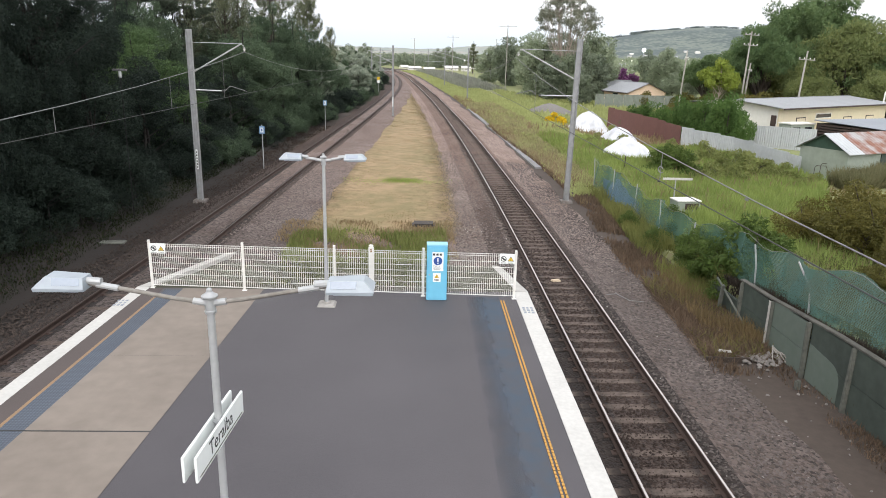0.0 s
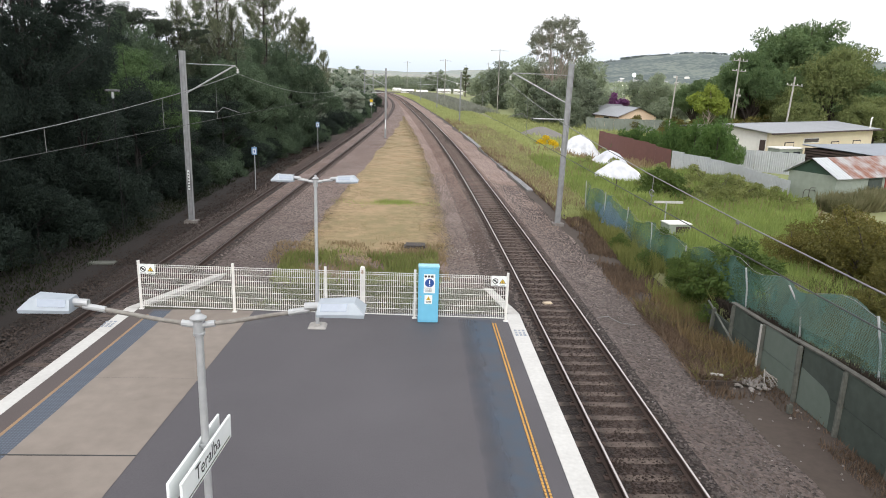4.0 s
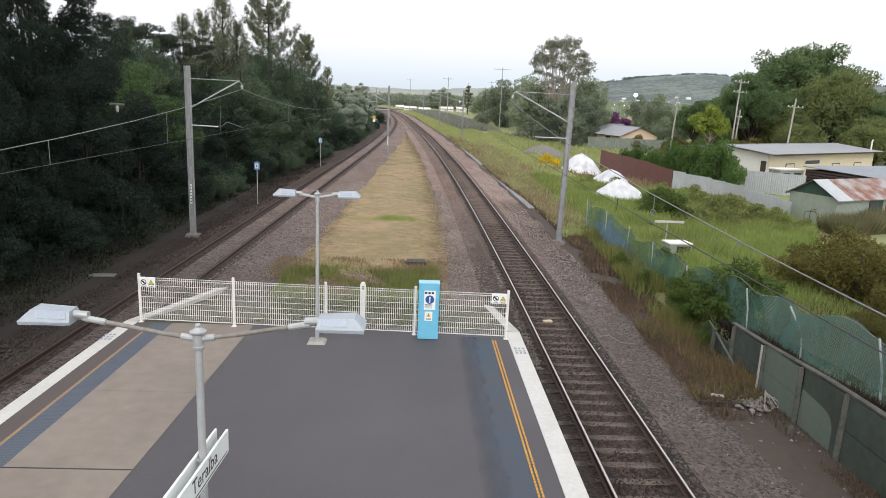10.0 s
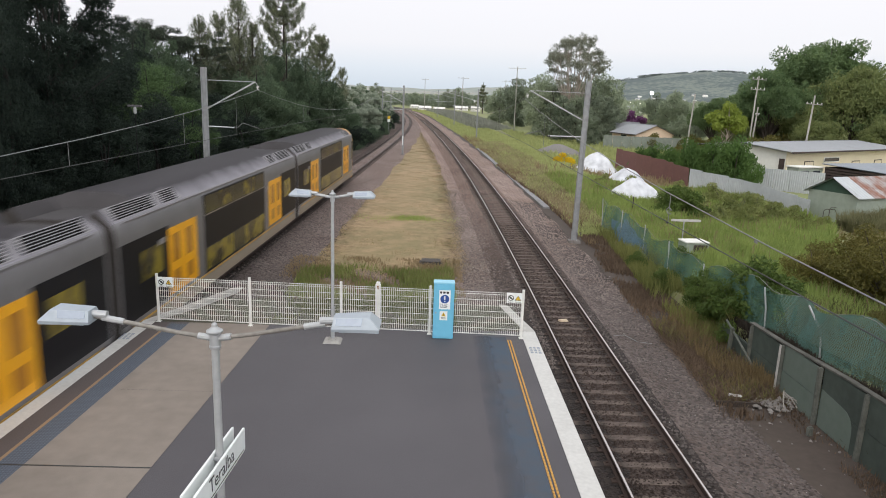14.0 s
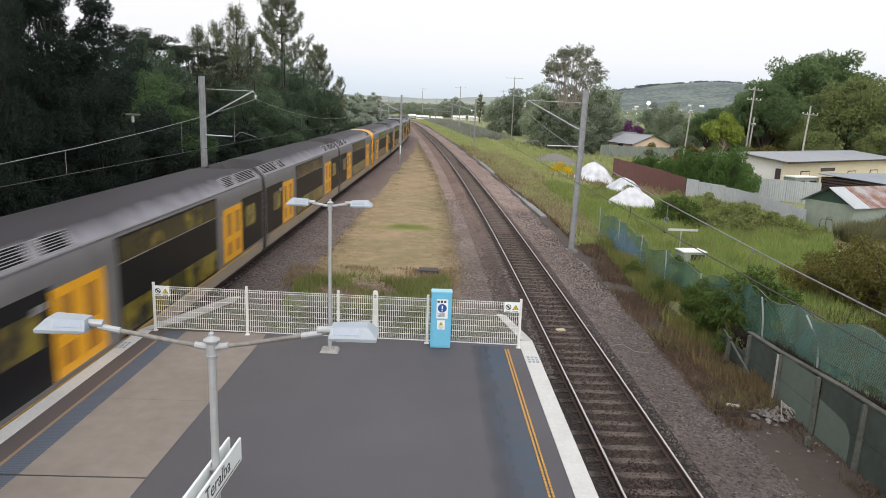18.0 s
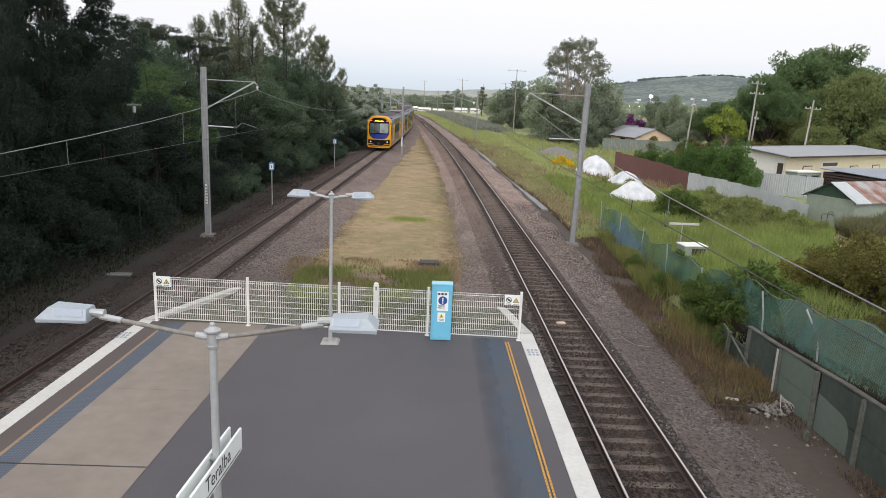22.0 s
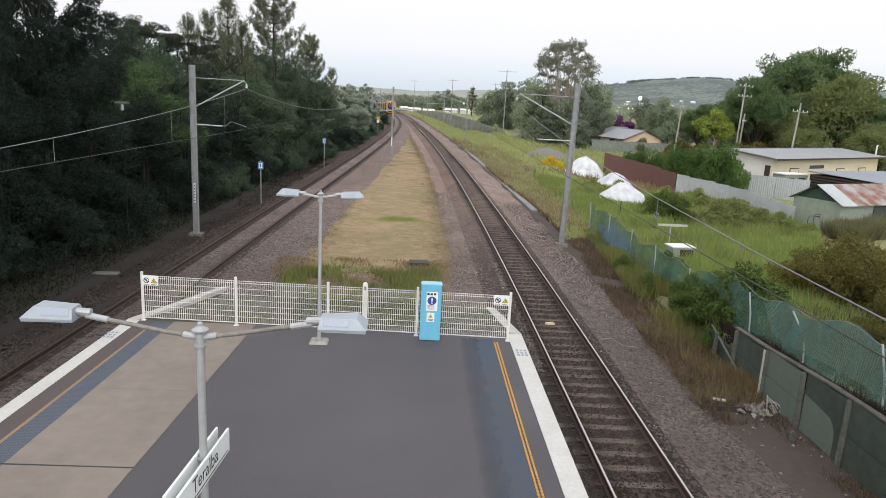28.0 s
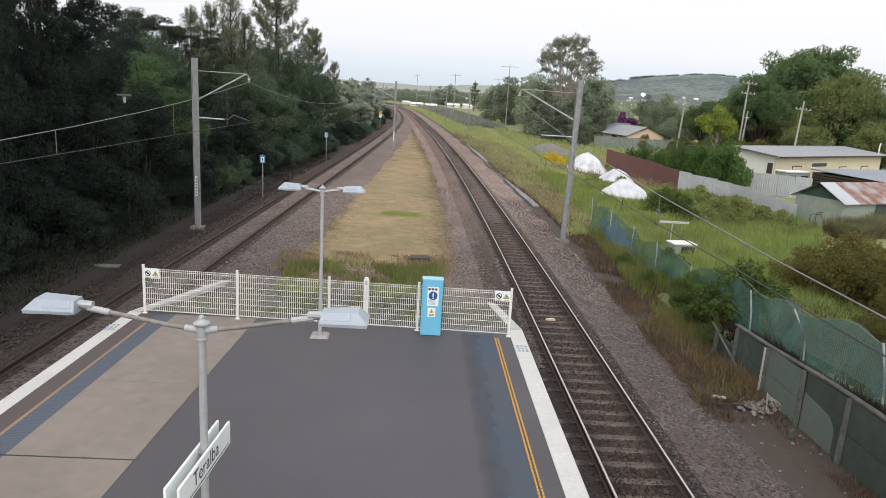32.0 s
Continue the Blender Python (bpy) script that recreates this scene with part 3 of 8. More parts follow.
def track(fx, label, y0, y1, head):
    t = empty("railway_track", Matrix.Identity(4), label, "railway track", "tracks through the station")
    ys = np.concatenate([np.arange(-60, 60, 3.0), np.arange(60, 180, 5.0), np.arange(180, 401, 8.0)])
    for off in (-0.7525, 0.7525):
        path = []
        for y in ys:
            m = at_track(fx, float(y), RAIL_Z)
            path.append(m @ Vector((off, 0, 0)))
        s = Shape().sweep(path, RAIL, slots=[0, 0, 0, 0, 0, 0, 0, 1, 0, 0, 0, 0, 0, 0])
        s.part("rail", [RAIL_SIDE, head], t, "rusty steel rail")
    one = Shape().chamfer(0, 0, -0.16, 2.5, 0.24, 0.19, 0.015)
    for sx in (-0.7525, 0.7525):
        one.box(sx, 0, 0.028, 0.36, 0.17, 0.016, 1).box(sx - 0.11, 0.05, 0.04, 0.05, 0.05, 0.03, 1).box(sx + 0.11, -0.05, 0.04, 0.05, 0.05, 0.03, 1)
    me = one.mesh("sleeper", [SLEEPER, RAIL_SIDE])
    far = Shape()
    rnd = random.Random(5)
    y = y0
    while y < 190:
        m = at_track(fx, y + rnd.uniform(-0.03, 0.03), RAIL_Z - 0.2 + rnd.uniform(-0.008, 0.006)) @ Matrix.Rotation(rnd.uniform(-0.015, 0.015), 4, "Z")
        if y < y1:
            o = new("sleeper", me)
            o.parent, o.matrix_basis = t, m
        else:
            far.box(0, 0, -0.1, 2.5, 0.24, 0.13, 0, m)
        y += 0.61
    far.part("sleeper_run", SLEEPER, t)["kind"] = "stuff"
    return t


track(right_x, "straight railway track with polished rails on weathered sleepers in ballast", 6.82, 80, RAIL_TOP)
track(left_x, "gently curving railway track on weathered sleepers beside the trees", 13, 90, RAIL_DULL)


# ---- the island platform ----
edge_r = -1.72


def edge_l(y):
    return float(left_x(y)) + 1.57


def platform():
    ya, yb = -40.0, 17.75
    n = 24
    ys = [ya + (yb - ya) * i / n for i in range(n + 1)]

    def band(name, fa, fb, z, material, label, y_end=yb, thick=0.0, kind="structure"):
        s = Shape()
        yy = [ya + (y_end - ya) * i / n for i in range(n + 1)]
        for a, b in zip(yy[:-1], yy[1:]):
            q = [(fa(a), a), (fb(a), a), (fb(b), b), (fa(b), b)]
            s.add([(x, y, z) for x, y in q], [(0, 1, 2, 3)])
            if thick:
                s.add([(fa(a), a, z), (fa(a), a, z - thick), (fa(b), b, z - thick), (fa(b), b, z)], [(0, 3, 2, 1)])
                s.add([(fb(a), a, z), (fb(a), a, z - thick), (fb(b), b, z - thick), (fb(b), b, z)], [(0, 1, 2, 3)])
        if thick:
            s.add([(fa(y_end), y_end, z), (fb(y_end), y_end, z), (fb(y_end), y_end, z - thick), (fa(y_end), y_end, z - thick)], [(3, 2, 1, 0)])
        s.welded = True
        return s.thing(name, material, label, "platform", kind=kind)

    # body, with brick-like dark faces to the tracks
    s = Shape()
    for a, b in zip(ys[:-1], ys[1:]):
        la, lb = edge_l(a) + 0.12, edge_l(b) + 0.12
        r = edge_r - 0.12
        s.add([(la, a, -0.008), (r, a, -0.008), (r, b, -0.008), (lb, b, -0.008), (la, a, -1.5), (r, a, -1.5), (r, b, -1.5), (lb, b, -1.5)], [(0, 1, 2, 3), (0, 3, 7, 4), (1, 5, 6, 2)])
    s.add([(edge_l(yb) + 0.12, yb, -0.008), (edge_r - 0.12, yb, -0.008), (edge_r - 0.12, yb, -1.5), (edge_l(yb) + 0.12, yb, -1.5)], [(3, 2, 1, 0)])
    s.welded = True
    s.thing("platform", ASPHALT, "island railway platform surfaced in dark grey asphalt", "platform", kind="structure")
    # white copings, overhanging the faces
    cop = Shape()
    cop.sweep([(edge_r - 0.2, y, 0) for y in ys], [(-0.2, -0.12), (0.2, -0.12), (0.2, -0.015), (0.185, 0.004), (-0.2, 0.004)])
    cop.thing("platform_edge", WHITE_PAINT, "white painted coping along the platform edge", "platform edge", kind="structure")
    cop = Shape()
    cop.sweep([(edge_l(y) + 0.2, y, 0) for y in ys], [(-0.2, -0.12), (0.155, -0.12), (0.155, 0.004), (-0.185, 0.004), (-0.2, -0.015)])
    cop.thing("platform_edge", WHITE_PAINT, "white painted coping along the platform edge", "platform edge", kind="structure")
    el = edge_l
    # the side by the trees: dark border, yellow line, blue-grey tactile band, tan concrete
    band("dark_border", lambda y: el(y) + 0.355, lambda y: el(y) + 0.75, 0.0, mat("brown_black_asphalt", (0.1, 0.08, 0.075), (0.07, 0.058, 0.055), 0.85, 40, 0.6, 0.2), "dark asphalt border inside the white coping", 17.7)
    band("warning_line", lambda y: el(y) + 0.75, lambda y: el(y) + 0.82, 0.0, DULL_LINE, "faded yellow line painted along the platform", 17.3)
    band("tactile_strip", lambda y: el(y) + 0.82, lambda y: el(y) + 1.26, 0.0, BLUE_BAND, "blue-grey tactile paving beside the yellow line", 17.6)
    slabs = empty("concrete_strip", Matrix.Identity(4), "strip of tan concrete slabs laid beside the asphalt", "paving", kind="structure")
    for a, b in ((-40, -10), (-10, -0.5), (-0.5, 4.9), (4.9, 10.43), (10.465, 13.45), (13.457, 17.72)):
        q = Shape()
        k = 6
        for i in range(k):
            c, d = a + (b - a) * i / k, a + (b - a) * (i + 1) / k
            xr = [-9.22 + 0.042 * (v - 10) for v in (c, d)]
            q.add([(el(c) + 1.26, c, 0), (xr[0], c, 0), (xr[1], d, 0), (el(d) + 1.26, d, 0)], [(0, 1, 2, 3)])
        q.welded = True
        q.part("slab", CONCRETE_STRIP, slabs)
    Shape().box((el(10.45) + 0.37 - 9.21) / 2, 10.448, -0.0075, -9.21 - el(10.45) - 0.37, 0.034, 0.0095).thing("joint", INK, "dark open joint across the paving", "joint", kind="structure")
    # the other side: worn blue band and a double line of yellow studs
    band("tactile_strip", lambda y: -3.45, lambda y: -2.58, -0.004, BLUE_WORN, "worn blue-grey band along the platform", 17.3)
    for x in (-2.545, -2.475):
        studs = Shape()
        y = 5.0
        while y < 17.0:
            studs.box(x, y, -0.004, 0.036, 0.075, 0.012)
            y += 0.1
        studs.box(x, -15, -0.004, 0.036, 39.8, 0.01)
        studs.thing("warning_line", YELLOW_LINE, "line of yellow studs along the platform", "platform line", kind="structure")
    return band


band = platform()


def ramp():
    """Past the fence the platform falls to the ground, with white copings along its sides."""
    s = Shape()
    y0, y1 = 17.75, 24.6
    l0, l1, r0, r1 = edge_l(y0) + 0.1, edge_l(y1) + 0.1, edge_r - 0.1, edge_r - 0.1
    s.add([(l0, y0, -0.01), (r0, y0, -0.01), (r1, y1, -1.39), (l1, y1, -1.39), (l0, y0, -1.5), (r0, y0, -1.5), (r1, y1, -1.5), (l1, y1, -1.5)], [(0, 1, 2, 3), (0, 3, 7, 4), (1, 5, 6, 2), (3, 2, 6, 7)])
    s.thing("platform_ramp", mat("dark_ramp_earth", (0.075, 0.07, 0.042), (0.045, 0.043, 0.028), 0.95, 5, 0.9, 0.4, amount=1.2), "earth ramp falling from the platform end to the track", "ramp", kind="structure")
    for side, label in ((0, "white coping sloping down the ramp by the trees"), (1, "white coping sloping down the ramp by the straight track")):
        c = Shape()
        for i in range(5 if side else 6):
            t0, t1 = i / 5, (i + 0.985) / 5
            pts = []
            for t in (t0, t1):
                y = y0 + 0.02 + (y1 - y0) * t
                x = edge_l(y) + 0.0 if not side else edge_r - 0.3
                pts.append((x, y, 0.004 - (1.37 if side else 1.13) * t))
            (ax, ay, az), (bx, by, bz) = pts
            c.add([(ax, ay, az), (ax + 0.3, ay, az), (bx + 0.3, by, bz), (bx, by, bz), (ax, ay, az - 0.14), (ax + 0.3, ay, az - 0.14), (bx + 0.3, by, bz - 0.14), (bx, by, bz - 0.14)], [(0, 1, 2, 3), (7, 6, 5, 4), (0, 3, 7, 4), (1, 5, 6, 2), (0, 4, 5, 1), (3, 2, 6, 7)])
        c.thing("ramp_edge", WHITE_WORN, label, "platform edge", kind="structure")


ramp()

# worn stencils on the copings, no longer legible
for x, y, turn, label in ((-12.22, 16.55, 2.0, "worn grey stencil on the coping by the trees"), (-1.92, 16.35, 0.0, "worn grey stencil on the coping by the straight track")):
    s = Shape()
    for r in range(3):
        for c in range(3):
            s.box(-0.1 + 0.1 * c, -0.16 + 0.16 * r, 0, 0.07 - 0.012 * ((r + c) % 2), 0.11, 0.003)
    s.thing("coping_stencil", mat("worn_grey_paint", (0.16, 0.19, 0.25), (0.34, 0.36, 0.38), 0.7, 30, 6, 0.0, amount=1.0), label, "stencil", kind="structure", m=Matrix.Translation((x, y, 0.004)) @ Matrix.Rotation(radians(turn), 4, "Z"))


# ---- things on the platform ----
def warning_sign(parent, w, h, m, order):
    """A white plate with a crossed-out ring and a yellow triangle."""
    pl = Shape().chamfer(0, 0, 0, w, 0.012, h, 0.004).part("sign_plate", SIGN_WHITE, parent, "white warning sign with a ring and a yellow triangle", m=m)
    k = -w * 0.23
    ring = Shape()
    n = 20
    r1, r2 = h * 0.27, h * 0.2
    vs = [(k + r * math.cos(2 * math.pi * i / n), -0.008, h * 0.5 + r * math.sin(2 * math.pi * i / n)) for r in (r1, r2) for i in range(n)]
    ring.add(vs, [(i, (i + 1) % n, n + (i + 1) % n, n + i) for i in range(n)])
    a, b = h * 0.2, 0.018
    ring.add([(k - a + b, -0.0085, h * 0.5 + a), (k - a - b, -0.0085, h * 0.5 + a - b), (k + a - b, -0.0085, h * 0.5 - a), (k + a + b, -0.0085, h * 0.5 - a + b)], [(0, 1, 2, 3)])
    ring.add([(k - 0.02, -0.008, h * 0.4), (k + 0.02, -0.008, h * 0.4), (k + 0.02, -0.008, h * 0.6), (k - 0.02, -0.008, h * 0.6)], [(0, 1, 2, 3)])
    ring.part("ring_symbol", INK, pl, "dark crossed-out ring")
    q, t = w * 0.24, h * 0.3
    Shape().add([(q - t, -0.008, h * 0.27), (q + t, -0.008, h * 0.27), (q, -0.008, h * 0.27 + 1.6 * t)], [(0, 1, 2)]).part("triangle_edge", INK, pl)
    Shape().add([(q - t * 0.74, -0.01, h * 0.27 + 0.13 * t), (q + t * 0.74, -0.01, h * 0.27 + 0.13 * t), (q, -0.01, h * 0.27 + 1.36 * t)], [(0, 1, 2)]).part("triangle_symbol", SIGN_YELLOW, pl, "yellow warning triangle")
    Shape().box(q, -0.011, h * 0.27 + 0.28 * t, 0.014, 0.002, 0.6 * t).part("triangle_mark", INK, pl)
    bars = Shape()
    for i in range(2):
        bars.box(k, -0.0085, h * (0.12 - 0.06 * i), w * 0.35, 0.002, h * 0.025).box(q, -0.0085, h * (0.12 - 0.06 * i), w * 0.35, 0.002, h * 0.025)
    bars.part("caption_bars", INK, pl)
    return pl


def fence():
    """White welded-mesh fence across the platform's end."""
    xs = (-11.86, -9.38, -6.95, -4.6, -2.18)

    def fy(x):
        return 17.75 + (x + 11.86) / 9.68 * -0.55
    f = empty("platform_end_fence", Matrix.Identity(4), "white welded-mesh fence across the end of the platform", "fence")
    post = None
    for i, x in enumerate(xs):
        m = Matrix.Translation((x, fy(x), 0))
        if post is None:
            s = Shape().chamfer(0, 0, 0.0, 0.062, 0.062, 1.31, 0.01).chamfer(0, 0, 1.305, 0.07, 0.07, 0.025, 0.008).box(0, 0, 0, 0.12, 0.12, 0.01)
            post = s.part("post", FENCE_WHITE, f, m=m)
        else:
            again(post, f, m)
    for x0, x1 in zip(xs[:-1], xs[1:]):
        d = Vector((x1 - x0, fy(x1) - fy(x0), 0))
        m = Matrix.Translation((x0, fy(x0) - 0.045, 0)) @ Matrix.Rotation(math.atan2(d.y, d.x), 4, "Z")
        L = d.length
        s = Shape()
        n = int(L / 0.052)
        for k in range(n):
            x = 0.05 + (L - 0.1) * k / (n - 1)
            s.box(x, 0, 0.08, 0.0088, 0.008, 1.17)
        for k in range(8):
            s.box(L / 2, -0.007, 0.1 + k * 0.154, L - 0.06, 0.008, 0.01)
        for z in (1.232, 0.085):
            s.box(L / 2, 0.004, z, L - 0.06, 0.009, 0.009)
        s.part("mesh_panel", FENCE_WHITE, f, "white welded wire mesh panel", m=m)
    warning_sign(f, 0.42, 0.28, Matrix.Translation((-11.62, fy(-11.7) - 0.07, 0.98)) @ Matrix.Rotation(-0.05, 4, "Z"), 0)
    warning_sign(f, 0.4, 0.28, Matrix.Translation((-2.42, fy(-2.4) - 0.07, 0.98)) @ Matrix.Rotation(-0.05, 4, "Z"), 1)
    s = Shape().chamfer(-5.99, 17.62, 0, 0.14, 0.12, 1.27, 0.02).chamfer(-5.99, 17.62, 1.265, 0.12, 0.1, 0.05, 0.02)
    s.box(-5.99, 17.555, 1.12, 0.05, 0.01, 0.1, 1)
    s.thing("marker_post", [FENCE_WHITE, mat("rust_stain", (0.3, 0.16, 0.08), None, 0.9, 20, 3, 0.1)], "thick white post with a rust stain standing at the fence", "post")


fence()


def cabinet():
    c = empty("help_cabinet", Matrix.Translation((-4.25, 17.16, 0)) @ Matrix.Diagonal((1, 1, 0.985, 1)), "light blue steel cabinet with white notices at the fence", "cabinet")
    Shape().chamfer(0, 0, 0.0, 0.53, 0.3, 1.5, 0.012).part("body", CAB_BLUE, c)
    Shape().chamfer(0, 0, 1.497, 0.545, 0.315, 0.04, 0.012).part("lid", mat("pale_blue_rim", (0.3, 0.58, 0.7), (0.24, 0.5, 0.64), 0.4, 5, 1.2, 0.02), c, "paler blue top rim")
    d = Shape().chamfer(0, -0.157, 0.06, 0.47, 0.016, 1.4, 0.005).part("door", CAB_BLUE, c)
    Shape().lathe(0, 0, [(0.018, 0), (0.018, 0.02), (0.01, 0.03)], 10).part("lock", GALV, d, "small steel lock", m=Matrix.Translation((-0.2, -0.163, 0.72)) @ Matrix.Rotation(radians(90), 4, "X"))
    a = Shape().chamfer(0.02, -0.172, 0.82, 0.29, 0.008, 0.52, 0.003).part("notice", SIGN_WHITE, d, "white notice with a blue disc")
    disc = Shape()
    n = 24
    disc.add([(0.02 + 0.115 * math.cos(2 * math.pi * i / n), -0.178, 1.1 + 0.115 * math.sin(2 * math.pi * i / n)) for i in range(n)], [tuple(range(n))], 0)
    disc.box(0.02, -0.179, 1.075, 0.032, 0.002, 0.1, 1).box(0.02, -0.179, 1.02, 0.032, 0.002, 0.032, 1)
    for i in range(3):
        disc.box(-0.08 + 0.085 * i, -0.178, 1.25, 0.06, 0.002, 0.055, 3)
    for i in range(4):
        disc.box(0.0 if i % 2 else -0.01, -0.178, 0.96 - 0.03 * i, 0.2 - 0.03 * (i % 2), 0.002, 0.01, 3)
    disc.v = [tuple(p) for p in disc.v]
    o = disc.part("notice_print", [DEEP_BLUE, SIGN_WHITE, SIGN_YELLOW, INK], d)
    b = Shape().chamfer(0.0, -0.171, 0.52, 0.2, 0.008, 0.25, 0.003)
    b.part("notice", SIGN_WHITE, d, "small white notice with a yellow triangle")
    Shape().add([(-0.06, -0.177, 0.63), (0.06, -0.177, 0.63), (0, -0.177, 0.74)], [(0, 1, 2)], 0).box(0, -0.178, 0.65, 0.012, 0.002, 0.05, 1).box(0, -0.177, 0.585, 0.14, 0.002, 0.012, 1).box(0, -0.177, 0.555, 0.12, 0.002, 0.012, 1).part("notice_print", [SIGN_YELLOW, INK], d)


cabinet()


HEAD_L, HEAD_W = 0.52, 0.33


def lamp_head():
    """The housing of a street lamp: sloping sides under a narrow ridge; its arm enters at x = 0, and it reaches to +x."""
    s = Shape()
    L, w = HEAD_L, HEAD_W
    lo = [(0.0, -w * 0.4, -0.06), (L, -w / 2, -0.065), (L, w / 2, -0.065), (0.0, w * 0.4, -0.06)]
    mi = [(0.0, -w * 0.42, -0.03), (L + 0.01, -w / 2 - 0.006, -0.025), (L + 0.01, w / 2 + 0.006, -0.025), (0.0, w * 0.42, -0.03)]
    hi = [(0.02, -w * 0.26, 0.08), (L - 0.1, -w * 0.32, 0.09), (L - 0.1, w * 0.32, 0.09), (0.02, w * 0.26, 0.08)]
    fs = [(3, 2, 1, 0), (8, 9, 10, 11)]
    for b in (0, 4):
        fs += [(b + i, b + (i + 1) % 4, b + 4 + (i + 1) % 4, b + 4 + i) for i in range(4)]
    return s.add(lo + mi + hi, fs)


def side_panel(side):
    """The milky panel let into a sloping side of the housing."""
    L, w = HEAD_L, HEAD_W
    a0, a1 = Vector((0.0, side * w * 0.42, -0.03)), Vector((L + 0.01, side * (w / 2 + 0.006), -0.025))
    b0, b1 = Vector((0.02, side * w * 0.26, 0.08)), Vector((L - 0.1, side * w * 0.32, 0.09))
    up = (b0 - a0).cross(a1 - a0).normalized()
    up = up if up.y * side > 0 else -up

    def at(u, v):
        return (a0 * (1 - u) + a1 * u) * (1 - v) + (b0 * (1 - u) + b1 * u) * v
    q = [at(0.08, 0.3), at(0.66, 0.3), at(0.8, 0.95), at(0.08, 0.95)]
    return Shape().add([c + up * 0.005 for c in q] + [c - up * 0.004 for c in q], [(0, 1, 2, 3), (7, 6, 5, 4)] + [(k, 4 + k, 4 + (k + 1) % 4, (k + 1) % 4) for k in range(4)])


def station_lamp(x, y, height, arm, rise, label, head_scale=1.0, sign=False):
    g = empty("platform_lamp", Matrix.Translation((x, y, 0)), label, "lamp post", "platform lamps")
    base = Shape()
    base.box(0, 0, -0.003, 0.46, 0.42, 0.06, taper=0.8).lathe(0, 0, [(0.11, 0.05), (0.11, 0.075), (0.06, 0.09)], 12)
    for a in (-1, 1):
        for b in (-1, 1):
            base.lathe(a * 0.08, b * 0.08, [(0.012, 0.07), (0.012, 0.1)], 6)
    base.part("base_plate", CONCRETE, g, "square concrete and steel footing")
    top = height
    Shape().lathe(0, 0, [(0.05, 0.06), (0.05, 0.9), (0.043, 0.95), (0.041, top - 0.1)], 14).part("pole", GALV, g, "galvanised steel pole", smooth=True)
    Shape().lathe(0, 0, [(0.055, top - 0.22), (0.062, top - 0.2), (0.062, top - 0.185), (0.056, top - 0.18), (0.058, top - 0.06), (0.085, top - 0.035), (0.085, top - 0.02), (0.05, top + 0.0), (0.03, top + 0.02), (0.03, top + 0.045), (0.018, top + 0.06)], 16).part("finial", GALV, g, "turned steel cap", smooth=True)
    for sgn in (-1, 1):
        z0 = top - 0.1
        pts = [(sgn * 0.05, 0, z0), (sgn * arm * 0.3, 0, z0 + rise * 0.22), (sgn * arm * 0.65, 0, z0 + rise * 0.62), (sgn * arm, 0, z0 + rise)]
        a = Shape().tube(pts, 0.024, 10).part("arm", ARM_STEEL, g, "weathered steel arm", smooth=True)
        Shape().tube([(sgn * 0.04, 0, z0 - 0.002), (sgn * 0.17, 0, z0 + rise * 0.08)], 0.036, 10).part("socket", GALV, a, smooth=True)
        ang = 0.02
        m = Matrix.Translation((sgn * (arm - 0.02), 0, z0 + rise)) @ Matrix.Rotation(0 if sgn > 0 else math.pi, 4, "Z") @ Matrix.Rotation(-ang, 4, "Y") @ Matrix.Diagonal((head_scale, head_scale * 1.08, head_scale, 1))
        hd = lamp_head().part("lamp_head", LAMP_GREY, g, "pale grey lamp housing", m=m)
        Shape().chamfer(0.25, 0, -0.085, 0.36, 0.2, 0.025, 0.008).part("lens", LENS, hd, "milky plastic lens")
        for side in (-1, 1):
            side_panel(side).part("side_panel", PANEL, hd, "milky plastic panel")
        Shape().tube([(sgn * (arm - 0.34 * head_scale), 0, z0 + rise * (1 - 0.34 / arm)), (sgn * (arm - 0.1), 0, z0 + rise * (1 - 0.1 / arm))], 0.034, 10).part("sleeve", GALV, a, smooth=True)
        Shape().tube([(-0.14, 0, 0.02), (0.03, 0, 0.025)], 0.042, 10).part("collar", GALV, hd, smooth=True)
    return g


station_lamp(-7.05, 16.6, 3.8, 0.52, 0.06, "galvanised twin-arm lamp post near the platform end")
near = station_lamp(-6.88, 6.8, 3.8, 1.24, 0.2, "galvanised twin-arm lamp post carrying a station name sign", 0.93)

# the station's name, on two boards either side of that pole
board = empty("station_sign", Matrix.Translation((-6.88, 6.78, 2.24)) @ Matrix.Rotation(radians(-3.9), 4, "Z"), "white station name sign of two boards on a lamp pole", "sign")
for sx, rot in ((0.065, 90), (-0.065, -90)):
    b = Shape().chamfer(0, 0, -0.135, 0.028, 1.42, 0.285, 0.006).part("board", SIGN_WHITE, board, "white enamel board with dark lettering", m=Matrix.Translation((sx, -0.11, 0)))
    out = 0.0155 if sx > 0 else -0.0155
    lettering("name_lettering", "Teralba", 0.235, INK, b, Matrix.Translation((out, -0.02 if sx > 0 else 0.1, 0.025)) @ Matrix.Rotation(radians(rot), 4, "Z") @ Matrix.Rotation(radians(90), 4, "X"))
    Shape().box(out, 0.0, -0.105, 0.002, 1.3, 0.014).part("under_line", INK, b)
for z in (-0.09, 0.08):
    Shape().box(0, 0, z, 0.13, 0.07, 0.03).part("bracket", GALV, board)


# ---- the overhead line ----
def insulator(s, x, z, n=3, slot=0, horizontal=False):
    prof = []
    for i in range(n):
        prof += [(0.03, i * 0.07), (0.075, i * 0.07 + 0.02), (0.075, i * 0.07 + 0.035), (0.03, i * 0.07 + 0.05)]
    t = Shape().lathe(0, 0, prof, 10)
    m = Matrix.Translation((x, 0, z)) @ (Matrix.Rotation(radians(90), 4, "Y") if horizontal else Matrix.Identity(4))
    s.add([m @ Vector(p) for p in t.v], t.f, slot)


